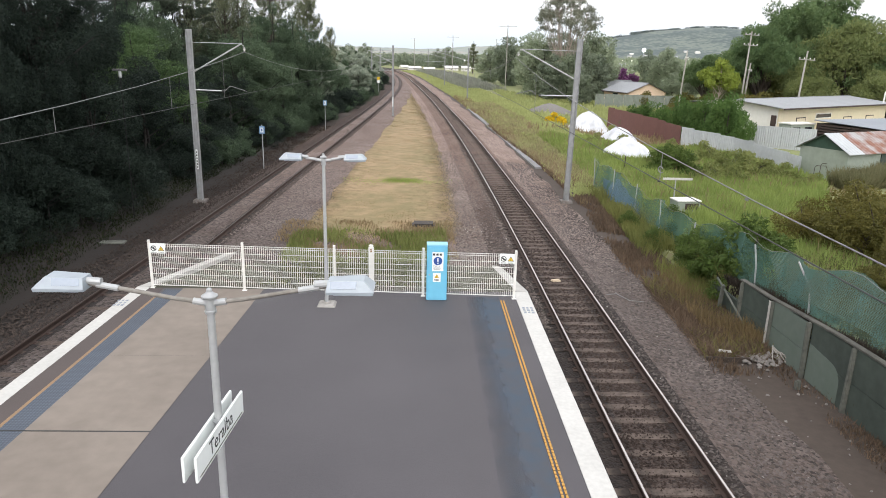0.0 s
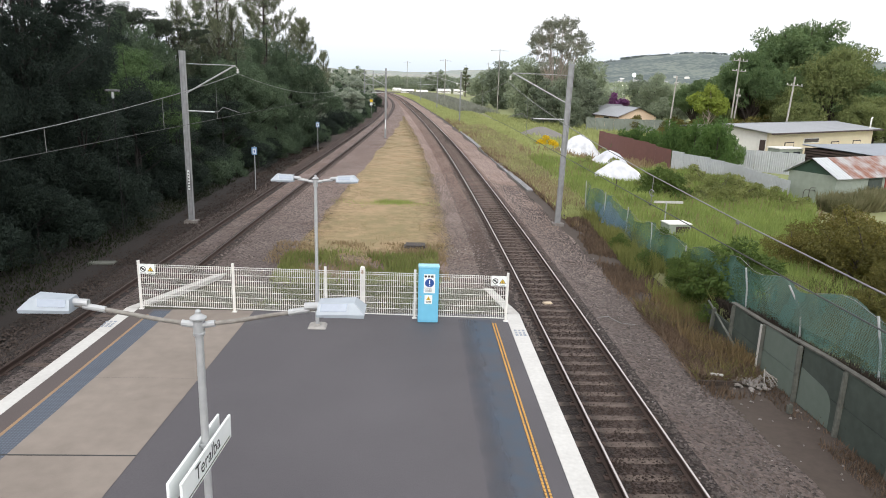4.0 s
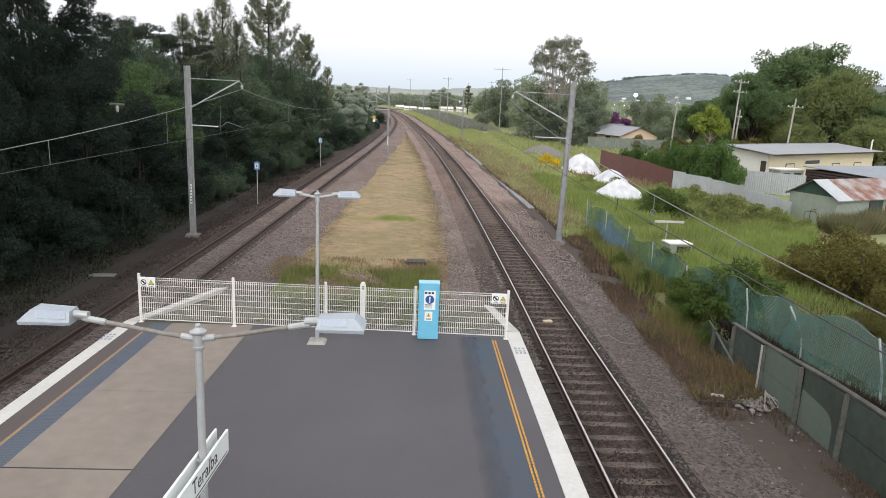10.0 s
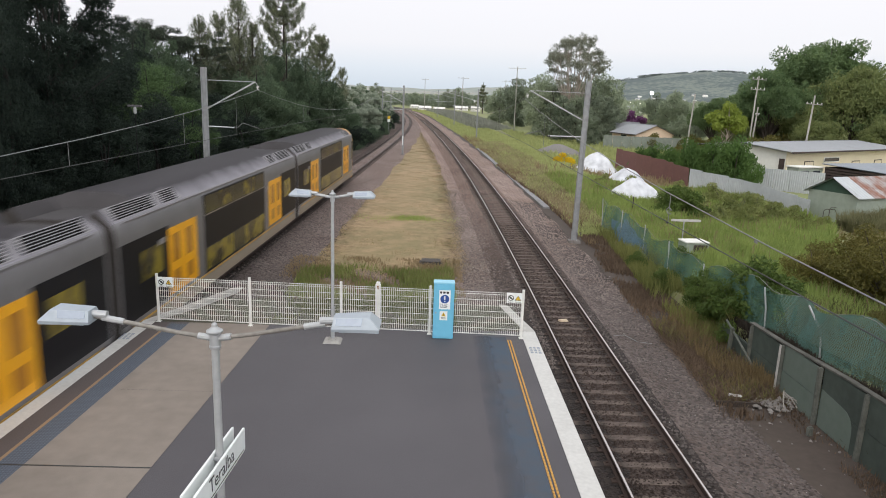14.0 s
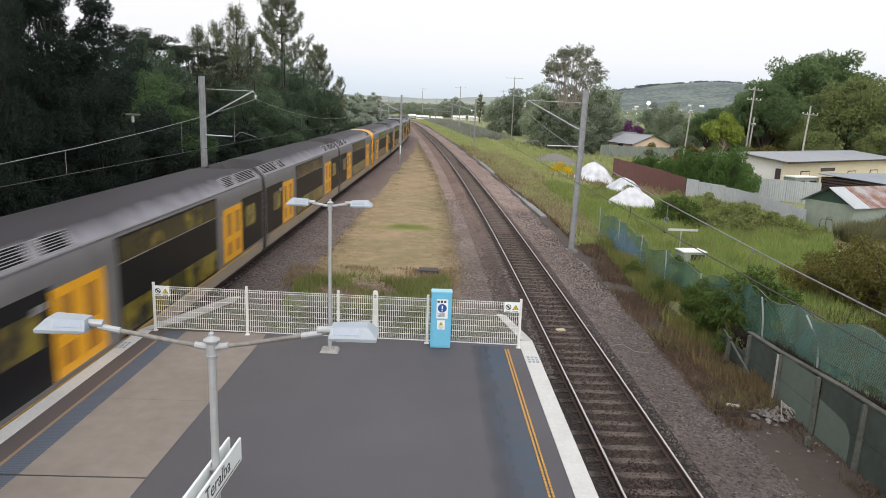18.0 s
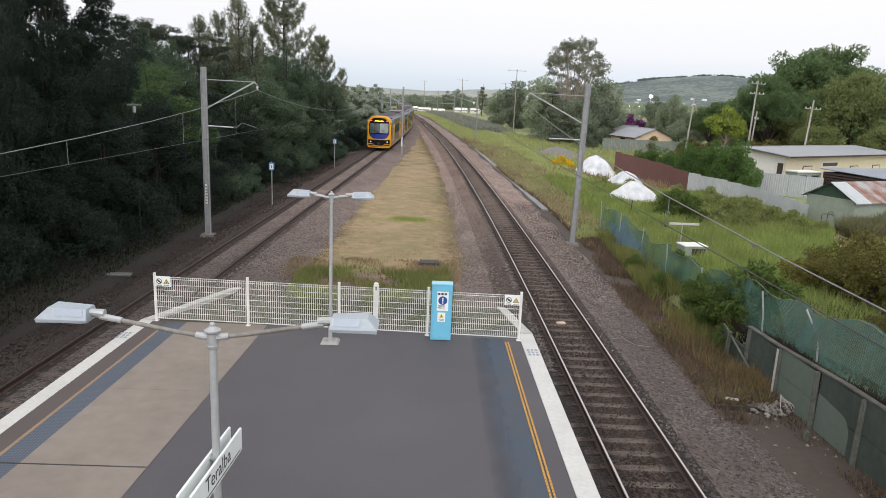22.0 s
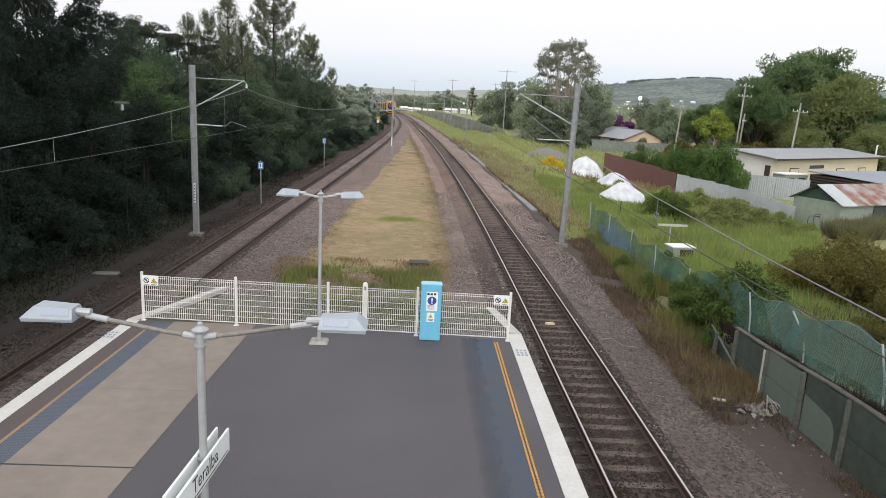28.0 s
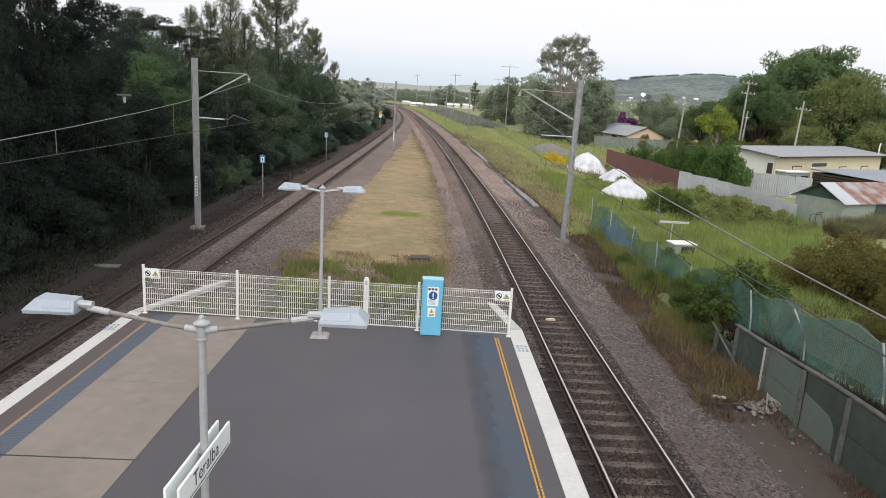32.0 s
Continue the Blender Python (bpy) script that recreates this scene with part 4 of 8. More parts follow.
FOOTING = mat("stained_footing", (0.2, 0.185, 0.17), (0.12, 0.1, 0.09), 0.9, 8, 1.2, 0.2, amount=0.9)
MAST_STEEL = mat("dull_mast_steel", (0.36, 0.37, 0.375), (0.24, 0.245, 0.25), 0.6, 4, 0.7, 0.05, metal=0.3, amount=0.9)


def mast(x, y, foot, top, reach, label, numbered=False, lean=0.0, width=0.24, second=None):
    """A steel mast with a raking strut, a steady arm and its insulators; reach: where the wires hang, from the mast."""
    g = empty("catenary_mast", Matrix.Translation((x, y, foot)) @ Matrix.Rotation(lean, 4, "Y"), label, "catenary mast", "masts of the overhead line")
    h = top - foot
    s = Shape()
    w, d = width, width * 0.85
    s.box(-w / 2 + 0.012, 0, 0, 0.024, d, h).box(w / 2 - 0.012, 0, 0, 0.024, d, h).box(0, 0, 0, w - 0.04, 0.02, h)
    s.part("column", MAST_STEEL, g, "galvanised steel H column")
    Shape().box(0, 0, -0.35, 0.66, 0.6, 0.38, taper=0.95).part("footing", FOOTING, g, "concrete footing")
    sg = 1 if reach > 0 else -1
    zt = h - 0.62
    for one in [reach] + ([second] if second else []):
        sgn = 1 if one > 0 else -1
        Shape().tube([(sgn * w / 2, 0, h - 1.98), (one - sgn * 0.12, 0, zt)], 0.035, 8).part("strut", GALV, g)
        Shape().tube([(sgn * w / 2, 0, zt + 0.02), (one - sgn * 0.1, 0, zt - 0.0)], 0.018, 6).part("tie_rod", GALV, g)
        q = Shape()
        insulator(q, one, zt - 0.36, 3)
        q.tube([(one, 0, zt - 0.14), (one - sgn * 0.12, 0, zt)], 0.012, 6)
        q.part("insulator", PORCELAIN, g, "white porcelain insulator", smooth=True)
        za = h - 2.84
        a = Shape().tube([(sgn * w / 2, 0, za), (one - sgn * 1.2, 0, za - 0.03)], 0.035, 8).part("steady_bracket", GALV, g)
        q = Shape()
        insulator(q, one - sgn * 1.2, za - 0.03, 2, 0, True)
        q.part("insulator", DARK_WIRE, g, "dark ribbed insulator", smooth=True)
        Shape().tube([(one - sgn * 1.05, 0, za - 0.03), (one - sgn * 0.8, 0, za + 0.2), (one - sgn * 0.7, 0, za + 0.2), (one, 0, za - 0.02)], 0.018, 6).part("registration_arm", PALE_WIRE, g)
    if numbered:
        pl = Shape().box(0, -d / 2 - 0.006, 1.6, 0.1, 0.008, 1.0).part("number_plate", SIGN_WHITE, g, "narrow white plate with dark marks")
        k = Shape()
        for i in range(6):
            k.box(0, -d / 2 - 0.0105, 1.68 + 0.15 * i, 0.06, 0.002, 0.07)
        k.part("plate_marks", INK, pl)
    return g


mast(-15.95, 35.0, -1.3, 7.05, 2.62, "grey steel mast of the overhead line standing before dark trees", True, 0.0, 0.26)
mast(3.14, 36.3, -1.3, 7.07, -3.1, "grey steel mast of the overhead line beside the straight track", False, 0.018, 0.27)
mast(-8.2, 85.2, -1.35, 6.9, -3.0, "grey steel mast with a white band between the two tracks", False, 0.0, 0.22)
mast(2.9, 118.0, -1.35, 7.0, -5.6, "grey steel mast of the overhead line at the grassy verge", False, 0.0, 0.22)
mast(-14.4, 137.0, -1.3, 7.0, 4.0, "grey steel mast of the overhead line before the bend", False, 0.0, 0.22)
mast(0.5, 165.0, -1.35, 7.0, -5.9, "distant steel mast of the overhead line", False, 0.0, 0.22)
mast(-15.6, 185.0, -1.3, 7.0, 4.4, "distant steel mast of the overhead line", False, 0.0, 0.22)
mast(-3.0, 212.0, -1.35, 7.0, -5.5, "distant steel mast of the overhead line", False, 0.0, 0.22)
Shape().chamfer(0, -0.14, 0.5, 0.12, 0.02, 1.1, 0.004).thing("white_marker", SIGN_WHITE, "white marker board on the mast between the tracks", "marker", m=Matrix.Translation((-8.2, 85.2, -0.7)))


def wires(name, label, spans, contact_z, first_sag, near):
    """Catenary with its droppers, and the contact wire, hung from mast to mast: (x, y, z of the catenary) at each."""
    g = empty(name, Matrix.Identity(4), label, "overhead wire", "overhead wires")
    cat, con = Shape(), Shape()
    for (x0, y0, z0), (x1, y1, z1) in zip(spans[:-1], spans[1:]):
        n = 16
        L = y1 - y0
        sag = first_sag if y0 < 0 else 1.55 * (L / 52) ** 2
        pts = []
        for i in range(n + 1):
            t = i / n
            pts.append((x0 + (x1 - x0) * t, y0 + L * t, z0 + (z1 - z0) * t - 4 * sag * t * (1 - t)))
        cat.tube(pts, 0.0105, 6)
        con.tube([(x0, y0, contact_z), (x1, y1, contact_z)], 0.0095, 6)
        m = max(3, int(L / 8.5))
        for t in [i / m for i in range(1, m)] if y0 > 0 else [(y - y0) / L for y in near]:
            if t:
                z = z0 + (z1 - z0) * t - 4 * sag * t * (1 - t)
                Shape().tube([(x0 + (x1 - x0) * t, y0 + L * t, contact_z), (x0 + (x1 - x0) * t, y0 + L * t, z)], 0.008, 5).part("dropper", PALE_WIRE, g)
    cat.part("catenary_wire", PALE_WIRE, g, "pale catenary wire", smooth=True)
    con.part("contact_wire", DARK_WIRE, g, "dark contact wire", smooth=True)


wires("overhead_wires", "catenary and contact wire over the track by the trees", [(-15.4, -31, 6.05), (-13.33, 35, 6.05), (-11.2, 85.2, 6.0), (-10.4, 137, 6.0), (-11.2, 185, 6.0), (-17, 250, 6.0)], 4.1, 1.74, (10.0, 17.7, 25.35, 31.5))
wires("overhead_wires", "catenary and contact wire over the straight track", [(0.1, -36, 6.1), (0.04, 36.3, 6.1), (-1.5, 85.2, 6.0), (-2.7, 118, 6.0), (-5.4, 165, 6.0), (-8.5, 212, 6.0)], 3.895, 1.905, (5.2, 13.45, 21.6, 29.4))
for y, z, name, label in ((13.5, 3.88, "wire_clamp", "dark clamp on the contact wire"), (9.73, 4.3, "wire_clip", "pale clip on the catenary wire")):
    Shape().chamfer(0, 0, -0.02, 0.035, 0.075, 0.04, 0.008).thing(name, DARK_WIRE if name == "wire_clamp" else PALE_WIRE, label, "wire fitting", m=Matrix.Translation((0.06, y, z)))
loop = [(0.06, 13.45 + 0.14 * math.cos(a), 4.12 + 0.06 * math.sin(a)) for a in np.linspace(-2.6, 2.6, 14)]
Shape().tube(loop, 0.009, 6).thing("dropper_loop", PALE_WIRE, "pale curled end of a dropper wire", "wire fitting", smooth=True)


def track_sign(x, y, top, label, yellow=False):
    g = empty("track_sign", Matrix.Translation((x, y, -1.38)), label, "track sign", "small signs beside the track")
    h = top + 1.38
    Shape().tube([(0, 0, -0.1), (0, 0, h)], 0.03, 8).part("pole", GALV, g)
    if yellow:
        Shape().chamfer(0, -0.04, h - 0.55, 0.5, 0.02, 0.5, 0.01).part("plate", SIGN_YELLOW, g, "yellow plate")
        Shape().chamfer(0, -0.04, h - 1.1, 0.5, 0.02, 0.5, 0.01).part("plate", SIGN_WHITE, g, "white plate")
    else:
        p = Shape().chamfer(0, -0.04, h - 0.55, 0.36, 0.02, 0.5, 0.01).part("plate", mat("pale_blue_plate", (0.2, 0.36, 0.62), None, 0.5, 8, 2, 0), g, "light blue plate with a white mark")
        Shape().chamfer(0, -0.055, h - 0.47, 0.2, 0.01, 0.32, 0.03).box(0, -0.062, h - 0.4, 0.07, 0.004, 0.18, 1).part("plate_mark", [SIGN_WHITE, DEEP_BLUE], p)


track_sign(-15.05, 45.5, 1.45, "light blue sign on a thin pole beside the track")
track_sign(-14.23, 69.5, 1.5, "light blue sign on a thin pole further along the track")
track_sign(-12.5, 127.0, 1.8, "yellow and white sign on a pole before the bend", True)


UNDER_HOOD = mat("dark_hood", (0.16, 0.16, 0.165), None, 0.6, 6, 2, 0.05)
# a small lamp on a dark pole half hidden by the trees
tl = empty("yard_lamp", Matrix.Translation((-17.8, 31.2, -1.58)), "small hooded lamp on a dark pole among the trees", "lamp post")
Shape().tube([(0, 0, -0.2), (0, 0, 6.85)], 0.02, 8).part("pole", mat("black_pole", (0.006, 0.006, 0.006), None, 0.8, 8, 2, 0), tl, "slender dark pole")
Shape().chamfer(0, 0, 6.74, 0.62, 0.22, 0.09, 0.03).part("hood", UNDER_HOOD, tl, "dark grey hood")
Shape().lathe(0.0, 0.0, [(0.035, 6.44), (0.065, 6.48), (0.065, 6.68), (0.05, 6.74)], 12).part("lamp_body", GALV, tl, "pale lamp body", smooth=True)


# ---- the passenger train ----
STEEL = mat("brushed_stainless", (0.225, 0.216, 0.222), (0.165, 0.157, 0.162), 0.4, 4, 1.2, 0.02, metal=0.45)
ROOF_SILVER = mat("silver_roof", (0.36, 0.345, 0.38), (0.27, 0.257, 0.285), 0.6, 3, 0.8, 0.03, metal=0.15, spec=0.15)


def soot_and_shade(m):
    """Soot plus painted forest shade along the roof's middle, fading towards the shoulders."""
    n, l = m.node_tree.nodes, m.node_tree.links
    b = n["Principled BSDF"]
    old = b.inputs["Base Color"].links[0].from_socket
    co, sp, ab, rg, mx, nz = n.new("ShaderNodeTexCoord"), n.new("ShaderNodeSeparateXYZ"), n.new("ShaderNodeMath"), n.new("ShaderNodeMapRange"), n.new("ShaderNodeMix"), n.new("ShaderNodeTexNoise")
    nz.inputs["Scale"].default_value = 2.0
    l.new(co.outputs["Object"], sp.inputs[0])
    l.new(co.outputs["Object"], nz.inputs["Vector"])
    ab.operation = "ABSOLUTE"
    l.new(sp.outputs["X"], ab.inputs[0])
    ad = n.new("ShaderNodeMath")
    ad.operation = "MULTIPLY_ADD"
    ad.inputs[1].default_value = 0.4
    l.new(nz.outputs["Fac"], ad.inputs[0])
    l.new(ab.outputs[0], ad.inputs[2])
    rg.inputs["From Min"].default_value, rg.inputs["From Max"].default_value = 1.75, 1.15
    l.new(ad.outputs[0], rg.inputs["Value"])
    mx.data_type = "RGBA"
    l.new(rg.outputs["Result"], mx.inputs["Factor"])
    l.new(old, mx.inputs["A"])
    mx.inputs["B"].default_value = (0.04, 0.036, 0.04, 1)
    l.new(mx.outputs["Result"], b.inputs["Base Color"])


soot_and_shade(ROOF_SILVER)
ROOF_DARK = mat("sooty_roof", (0.05, 0.045, 0.047), (0.03, 0.027, 0.028), 0.8, 3, 0.8, 0.05)
TRAIN_YELLOW = mat("train_yellow", (0.8, 0.38, 0.004), (0.7, 0.32, 0.004), 0.35, 4, 1, 0.01)
SILL = mat("dusty_sill", (0.28, 0.23, 0.17), (0.21, 0.17, 0.13), 0.6, 6, 1, 0.03)
TRAIN_BLACK = mat("black_panel", (0.011, 0.0105, 0.012), (0.017, 0.016, 0.017), 0.35, 6, 1, 0.0, spec=0.07)
DARK_GLASS = mat("dark_train_glass", (0.03, 0.028, 0.016), (0.06, 0.052, 0.02), 0.15, 1.5, 0.8, 0.0, spec=0.25)
# yellow glints and seats behind the glass are blotched into its colour
SEAT_GLINT_GLASS = mat("lit_train_glass", (0.2, 0.155, 0.025), (0.035, 0.03, 0.018), 0.18, 2.2, 1.1, 0.0, amount=1.5, spec=0.25)
TRAIN_BLUE = mat("train_blue", (0.02, 0.04, 0.3), None, 0.3, 5, 1, 0.0)
SCREEN = mat("windscreen", (0.16, 0.19, 0.19), (0.05, 0.06, 0.06), 0.08, 0.9, 1.1, 0.0, amount=1.5)
# one pane's pale reflection is put into its colour
SCREEN_REFLECT = mat("pale_windscreen", (0.42, 0.46, 0.46), (0.24, 0.28, 0.28), 0.1, 0.9, 1.1, 0.0, amount=1.0)
LOUVRE = mat("dark_slot", (0.01, 0.01, 0.011), None, 0.9, 5, 1, 0.0, spec=0.05)
VENT = mat("pale_vent", (0.3, 0.287, 0.295), (0.22, 0.21, 0.216), 0.5, 3, 0.8, 0.02, metal=0.3)
UNDER = mat("underframe_grime", (0.05, 0.042, 0.036), None, 0.85, 8, 1, 0.2)
DEST = glow("amber_display", (1.0, 0.55, 0.03), 2.6)
RED_LIGHT = glow("red_marker_light", (1.0, 0.06, 0.05), 3.0)
BLUE_LIGHT = glow("blue_door_light", (0.05, 0.45, 1.0), 3.0)
CAR = 19.7
SIDE = [(1.36, 0.42), (1.50, 0.56), (1.52, 1.0), (1.52, 3.3), (1.485, 3.66), (1.43, 3.8), (1.03, 4.14), (0.8, 4.23), (0.45, 4.28)]


def ring(prof, y, dip=0.0, drop=0.0, narrow=1.0):
    """A closed outline of the car at y; dip lowers the middle of the roof, drop all of it."""
    out = []
    for x, z in prof + [(-x, z) for x, z in reversed(prof)]:
        if abs(x) < 1.0:
            z -= dip
        if z > 3.0:
            z -= drop * (z - 3.0) / 1.39
        out.append((x * narrow, y, z))
    return out


def shell(y_back, y_front, cab):
    """The car's skin from its rings: sides, shoulders and roof."""
    rs = [ring(SIDE, y_back, 0.4), ring(SIDE, y_back + 1.7, 0.4), ring(SIDE, y_back + 2.1, 0.0)]
    if cab:
        rs += [ring(SIDE, y_front - 1.5, 0, 0), ring(SIDE, y_front - 1.05, 0, 0.03, 0.998), ring(SIDE, y_front - 0.65, 0, 0.1, 0.99), ring(SIDE, y_front - 0.36, 0, 0.22, 0.97)]
    else:
        rs += [ring(SIDE, y_front - 2.1, 0.0), ring(SIDE, y_front - 1.7, 0.4), ring(SIDE, y_front, 0.4)]
    s = Shape()
    n = len(rs[0])
    slots = []
    for k in range(n):
        a, b = sorted((k if k < 9 else 17 - k, (k + 1) % n if (k + 1) % n < 9 else 17 - (k + 1) % n))
        slots.append(3 if b <= 1 else 0 if b <= 5 else 1)
    slots[17] = 3
    slots[8] = 1
    vs, fs, ss = [p for r in rs for p in r], [], []
    for i in range(len(rs) - 1):
        for k in range(n):
            fs.append((i * n + k, (i + 1) * n + k, (i + 1) * n + (k + 1) % n, i * n + (k + 1) % n))
            slot = slots[k]
            # the dipped roof ends take the darker roof tone
            if 6 <= k <= 10 and (i < 2 or (not cab and i >= len(rs) - 3)):
                slot = 2
            if cab and i >= len(rs) - 3 and 1 <= (k if k < 9 else 17 - k):
                slot = 4 if (i == len(rs) - 2 or slots[k] in (1, 2)) else slot
            ss.append(slot)
    s.v, s.f, s.s = vs, fs, ss
    s.f += [tuple(range(n)), tuple((len(rs) - 1) * n + k for k in range(n))[::-1]]
    s.s += [3, 4 if cab else 3]
    return s


def outline(pts, y, slot=0):
    return [(x, y, z) for x, z in pts]


def car(cab):
    g = empty("train_car", Matrix.Identity(4), "silver double-deck train car with yellow doors" + (" and yellow cab" if cab else ""), "train car", "cars of the passenger train")
    yb, yf = -CAR / 2 + 0.22, CAR / 2 - (0.18 if cab else 0.22)
    sh = shell(yb, yf, cab)
    body = sh.part("body", [STEEL, ROOF_SILVER, ROOF_DARK, UNDER, TRAIN_YELLOW], g, "brushed stainless steel body with a silver roof", smooth=True)
    dc = (-5.5, 5.5) if not cab else (-5.35, 5.95)
    for sg in (1, -1):
        X = sg * 1.522
        # upper windows, black band, lower windows between the doors
        w0, w1 = (dc[0] + 1.95, dc[1] - 1.95)
        Shape().box(sg * 1.516, (w0 + w1) / 2, 1.02, 0.03, w1 - w0 + 0.16, 2.64).part("window_band", TRAIN_BLACK, g, "glossy black band round the windows")
        for i in range(5):
            y0 = w0 + (w1 - w0) * i / 5
            y1 = w0 + (w1 - w0) * (i + 1) / 5
            mid, L = (y0 + y1) / 2, y1 - y0 - 0.05
            Shape().chamfer(sg * 1.524, mid, 3.02, 0.026, L, 0.6, 0.006).part("upper_window", SEAT_GLINT_GLASS if i in (1, 3) else DARK_GLASS, g)
            Shape().chamfer(sg * 1.526, mid, 1.09, 0.026, L, 0.76, 0.006).part("lower_window", SEAT_GLINT_GLASS if i != 2 else DARK_GLASS, g)
        Shape().box(sg * 1.527, (w0 + w1) / 2, 2.97, 0.026, w1 - w0, 0.03).part("window_rail", SILL, g)
        Shape().box(sg * 1.53, 0, 0.95, 0.02, CAR - 1.8, 0.05).part("sill_stripe", TRAIN_YELLOW_DULL, g, "thin yellow stripe along the sill")
        Shape().box(sg * 1.51, 0, 0.55, 0.035, CAR - 1.2, 0.38).part("sill_panel", SILL, g, "dusty lower panel")
        Shape().box(sg * 1.47, 0, 3.73, 0.05, CAR - 1.6, 0.05).part("gutter", STEEL, g)
        for c in dc:
            fr = Shape().chamfer(sg * 1.509, c, 1.1, 0.03, 2.36, 2.02, 0.01).part("door_frame", TRAIN_YELLOW, g, "yellow door surround")
            for k in (-1, 1):
                dr = Shape().chamfer(sg * 1.513, c + k * 0.545, 1.13, 0.03, 1.06, 1.94, 0.02).part("door", TRAIN_YELLOW, g, "yellow door leaf")
                Shape().chamfer(sg * 1.525, c + k * 0.5, 2.05, 0.012, 0.5, 0.85, 0.03).part("door_window", DOOR_GLASS, dr)
                Shape().chamfer(sg * 1.525, c + k * 0.5, 1.32, 0.012, 0.5, 0.48, 0.03).part("door_panel", DOOR_DARK, dr)
            Shape().box(sg * 1.53, c - 1.5, 2.78, 0.03, 0.45, 0.16).part("door_light_box", VENT, g, "pale box beside the door")
        # vestibule windows towards the ends
        for e in ((-1,) if cab else (-1, 1)):
            c = (yb + (dc[0] - 1.18)) / 2 + 0.12 if e < 0 else (yf + dc[1] + 1.18) / 2 - 0.12
            L = abs((yb if e < 0 else yf) - (dc[0] - 1.18 if e < 0 else dc[1] + 1.18)) - 0.5
            Shape().box(sg * 1.517, c, 1.12, 0.03, L + 0.45, 2.1).part("end_panel", TRAIN_BLACK, g, "black panel at the car end")
            Shape().chamfer(sg * 1.53, c - e * 0.35, 2.0, 0.02, L * 0.55, 0.85, 0.02).part("end_window", SEAT_GLINT_GLASS, g)
        # louvres on the shoulders of the roof
        tilt = Matrix.Rotation(sg * math.atan2(0.34, 0.4), 4, "Y")
        for c, L in ((-8.0, 2.6), (-5.8, 1.3)) + (((7.7, 1.7), (6.2, 1.0)) if cab else ((5.8, 1.3), (8.0, 2.6))):
            v = Shape().box(0, 0, -0.012, 0.46, L, 0.022).part("roof_vent", VENT, g, "louvred roof vent", m=Matrix.Translation((sg * 1.225, c, 3.978)) @ tilt)
            sl = Shape()
            for k in range(6):
                sl.box(-0.18 + 0.072 * k, -sg * 0.045 * (k - 2.5), 0.006, 0.046, L - 0.26, 0.008)
            sl.part("louvre", LOUVRE, v)
    # underframe and wheels
    Shape().box(0, 0, 0.5, 2.5, CAR - 1.4, 0.35).box(0, 0, 0.28, 2.2, 6.5, 0.3).part("underframe", UNDER, g)
    for c in (-7.0, 7.0):
        b = Shape().box(0.95, c, 0.38, 0.16, 3.0, 0.24).box(-0.95, c, 0.38, 0.16, 3.0, 0.24).box(0, c, 0.4, 1.9, 0.5, 0.2).part("bogie", UNDER, g, "grimy bogie frame")
        for k in (-1.2, 1.2):
            w = Shape()
            for sx in (-0.74, 0.74):
                w.tube([(sx - 0.06, c + k, 0.46), (sx + 0.06, c + k, 0.46)], 0.46, 20)
            w.tube([(-0.75, c + k, 0.46), (0.75, c + k, 0.46)], 0.08, 8)
            w.part("wheelset", RAIL_SIDE, b)
    for e in ((-1,) if cab else (-1, 1)):
        Shape().chamfer(0, e * (CAR / 2 - 0.12), 0.95, 1.2, 0.36, 2.6, 0.05).part("gangway", UNDER, g, "dark gangway bellows between cars")
    if cab:
        y = yf - 0.05

        def bow(x):
            """How far the rounded nose falls back at x."""
            return -0.28 * (x / 1.47) ** 2

        def plate(name, box, material, out, label="", parent=g, back=0.06):
            """A panel with rounded corners, bent round the nose: box is (x0, x1, z0, z1, top radius, low radius)."""
            x0, x1, z0, z1, rt, rl = box
            s, n = Shape(), 20
            for i in range(n + 1):
                x = (x0 + x1) / 2 - (x1 - x0) / 2 * math.cos(math.pi * i / n)
                d = min(x - x0, x1 - x)
                lo = z0 + (rl - math.sqrt(max(0, rl * rl - (rl - d) ** 2)) if d < rl else 0)
                hi = z1 - (rt - math.sqrt(max(0, rt * rt - (rt - d) ** 2)) if d < rt else 0)
                f = y + out + bow(x)
                s.v += [(x, f, lo), (x, f, hi), (x, f - back, hi), (x, f - back, lo)]
            for i in range(n):
                for c in range(4):
                    s.f.append((4 * i + c, 4 * i + (c + 1) % 4, 4 * i + 4 + (c + 1) % 4, 4 * i + 4 + c))
                    s.s.append(0)
            s.f += [(0, 3, 2, 1), (4 * n, 4 * n + 1, 4 * n + 2, 4 * n + 3)]
            s.s += [0, 0]
            return s.part(name, material, parent, label)

        front = plate("cab_front", (-1.47, 1.47, 1.3, 4.2, 0.95, 0.2), TRAIN_YELLOW, 0.05, "rounded yellow cab front", back=0.4)
        plate("blue_panel", (-1.27, 1.27, 1.42, 3.2, 0.2, 0.8), TRAIN_BLUE, 0.06, "deep blue panel below the windscreen", front)
        plate("windscreen_mask", (-1.27, 1.27, 2.02, 4.0, 0.85, 0.06), TRAIN_BLACK, 0.075, "black mask round the windscreen", front)
        for x0, x1, glass in ((-1.16, -0.07, SCREEN_REFLECT), (-0.02, 0.5, SCREEN), (0.55, 1.16, SCREEN)):
            plate("windscreen", (x0, x1, 2.14, 3.34, 0.08, 0.08), glass, 0.085, "", front)
        dp = Shape().chamfer(0, y + 0.08, 3.46, 1.3, 0.02, 0.32, 0.01).part("destination_box", TRAIN_BLACK, front)
        k = Shape()
        rr = random.Random(3)
        x = -0.52
        while x < 0.5:
            w = rr.uniform(0.03, 0.06)
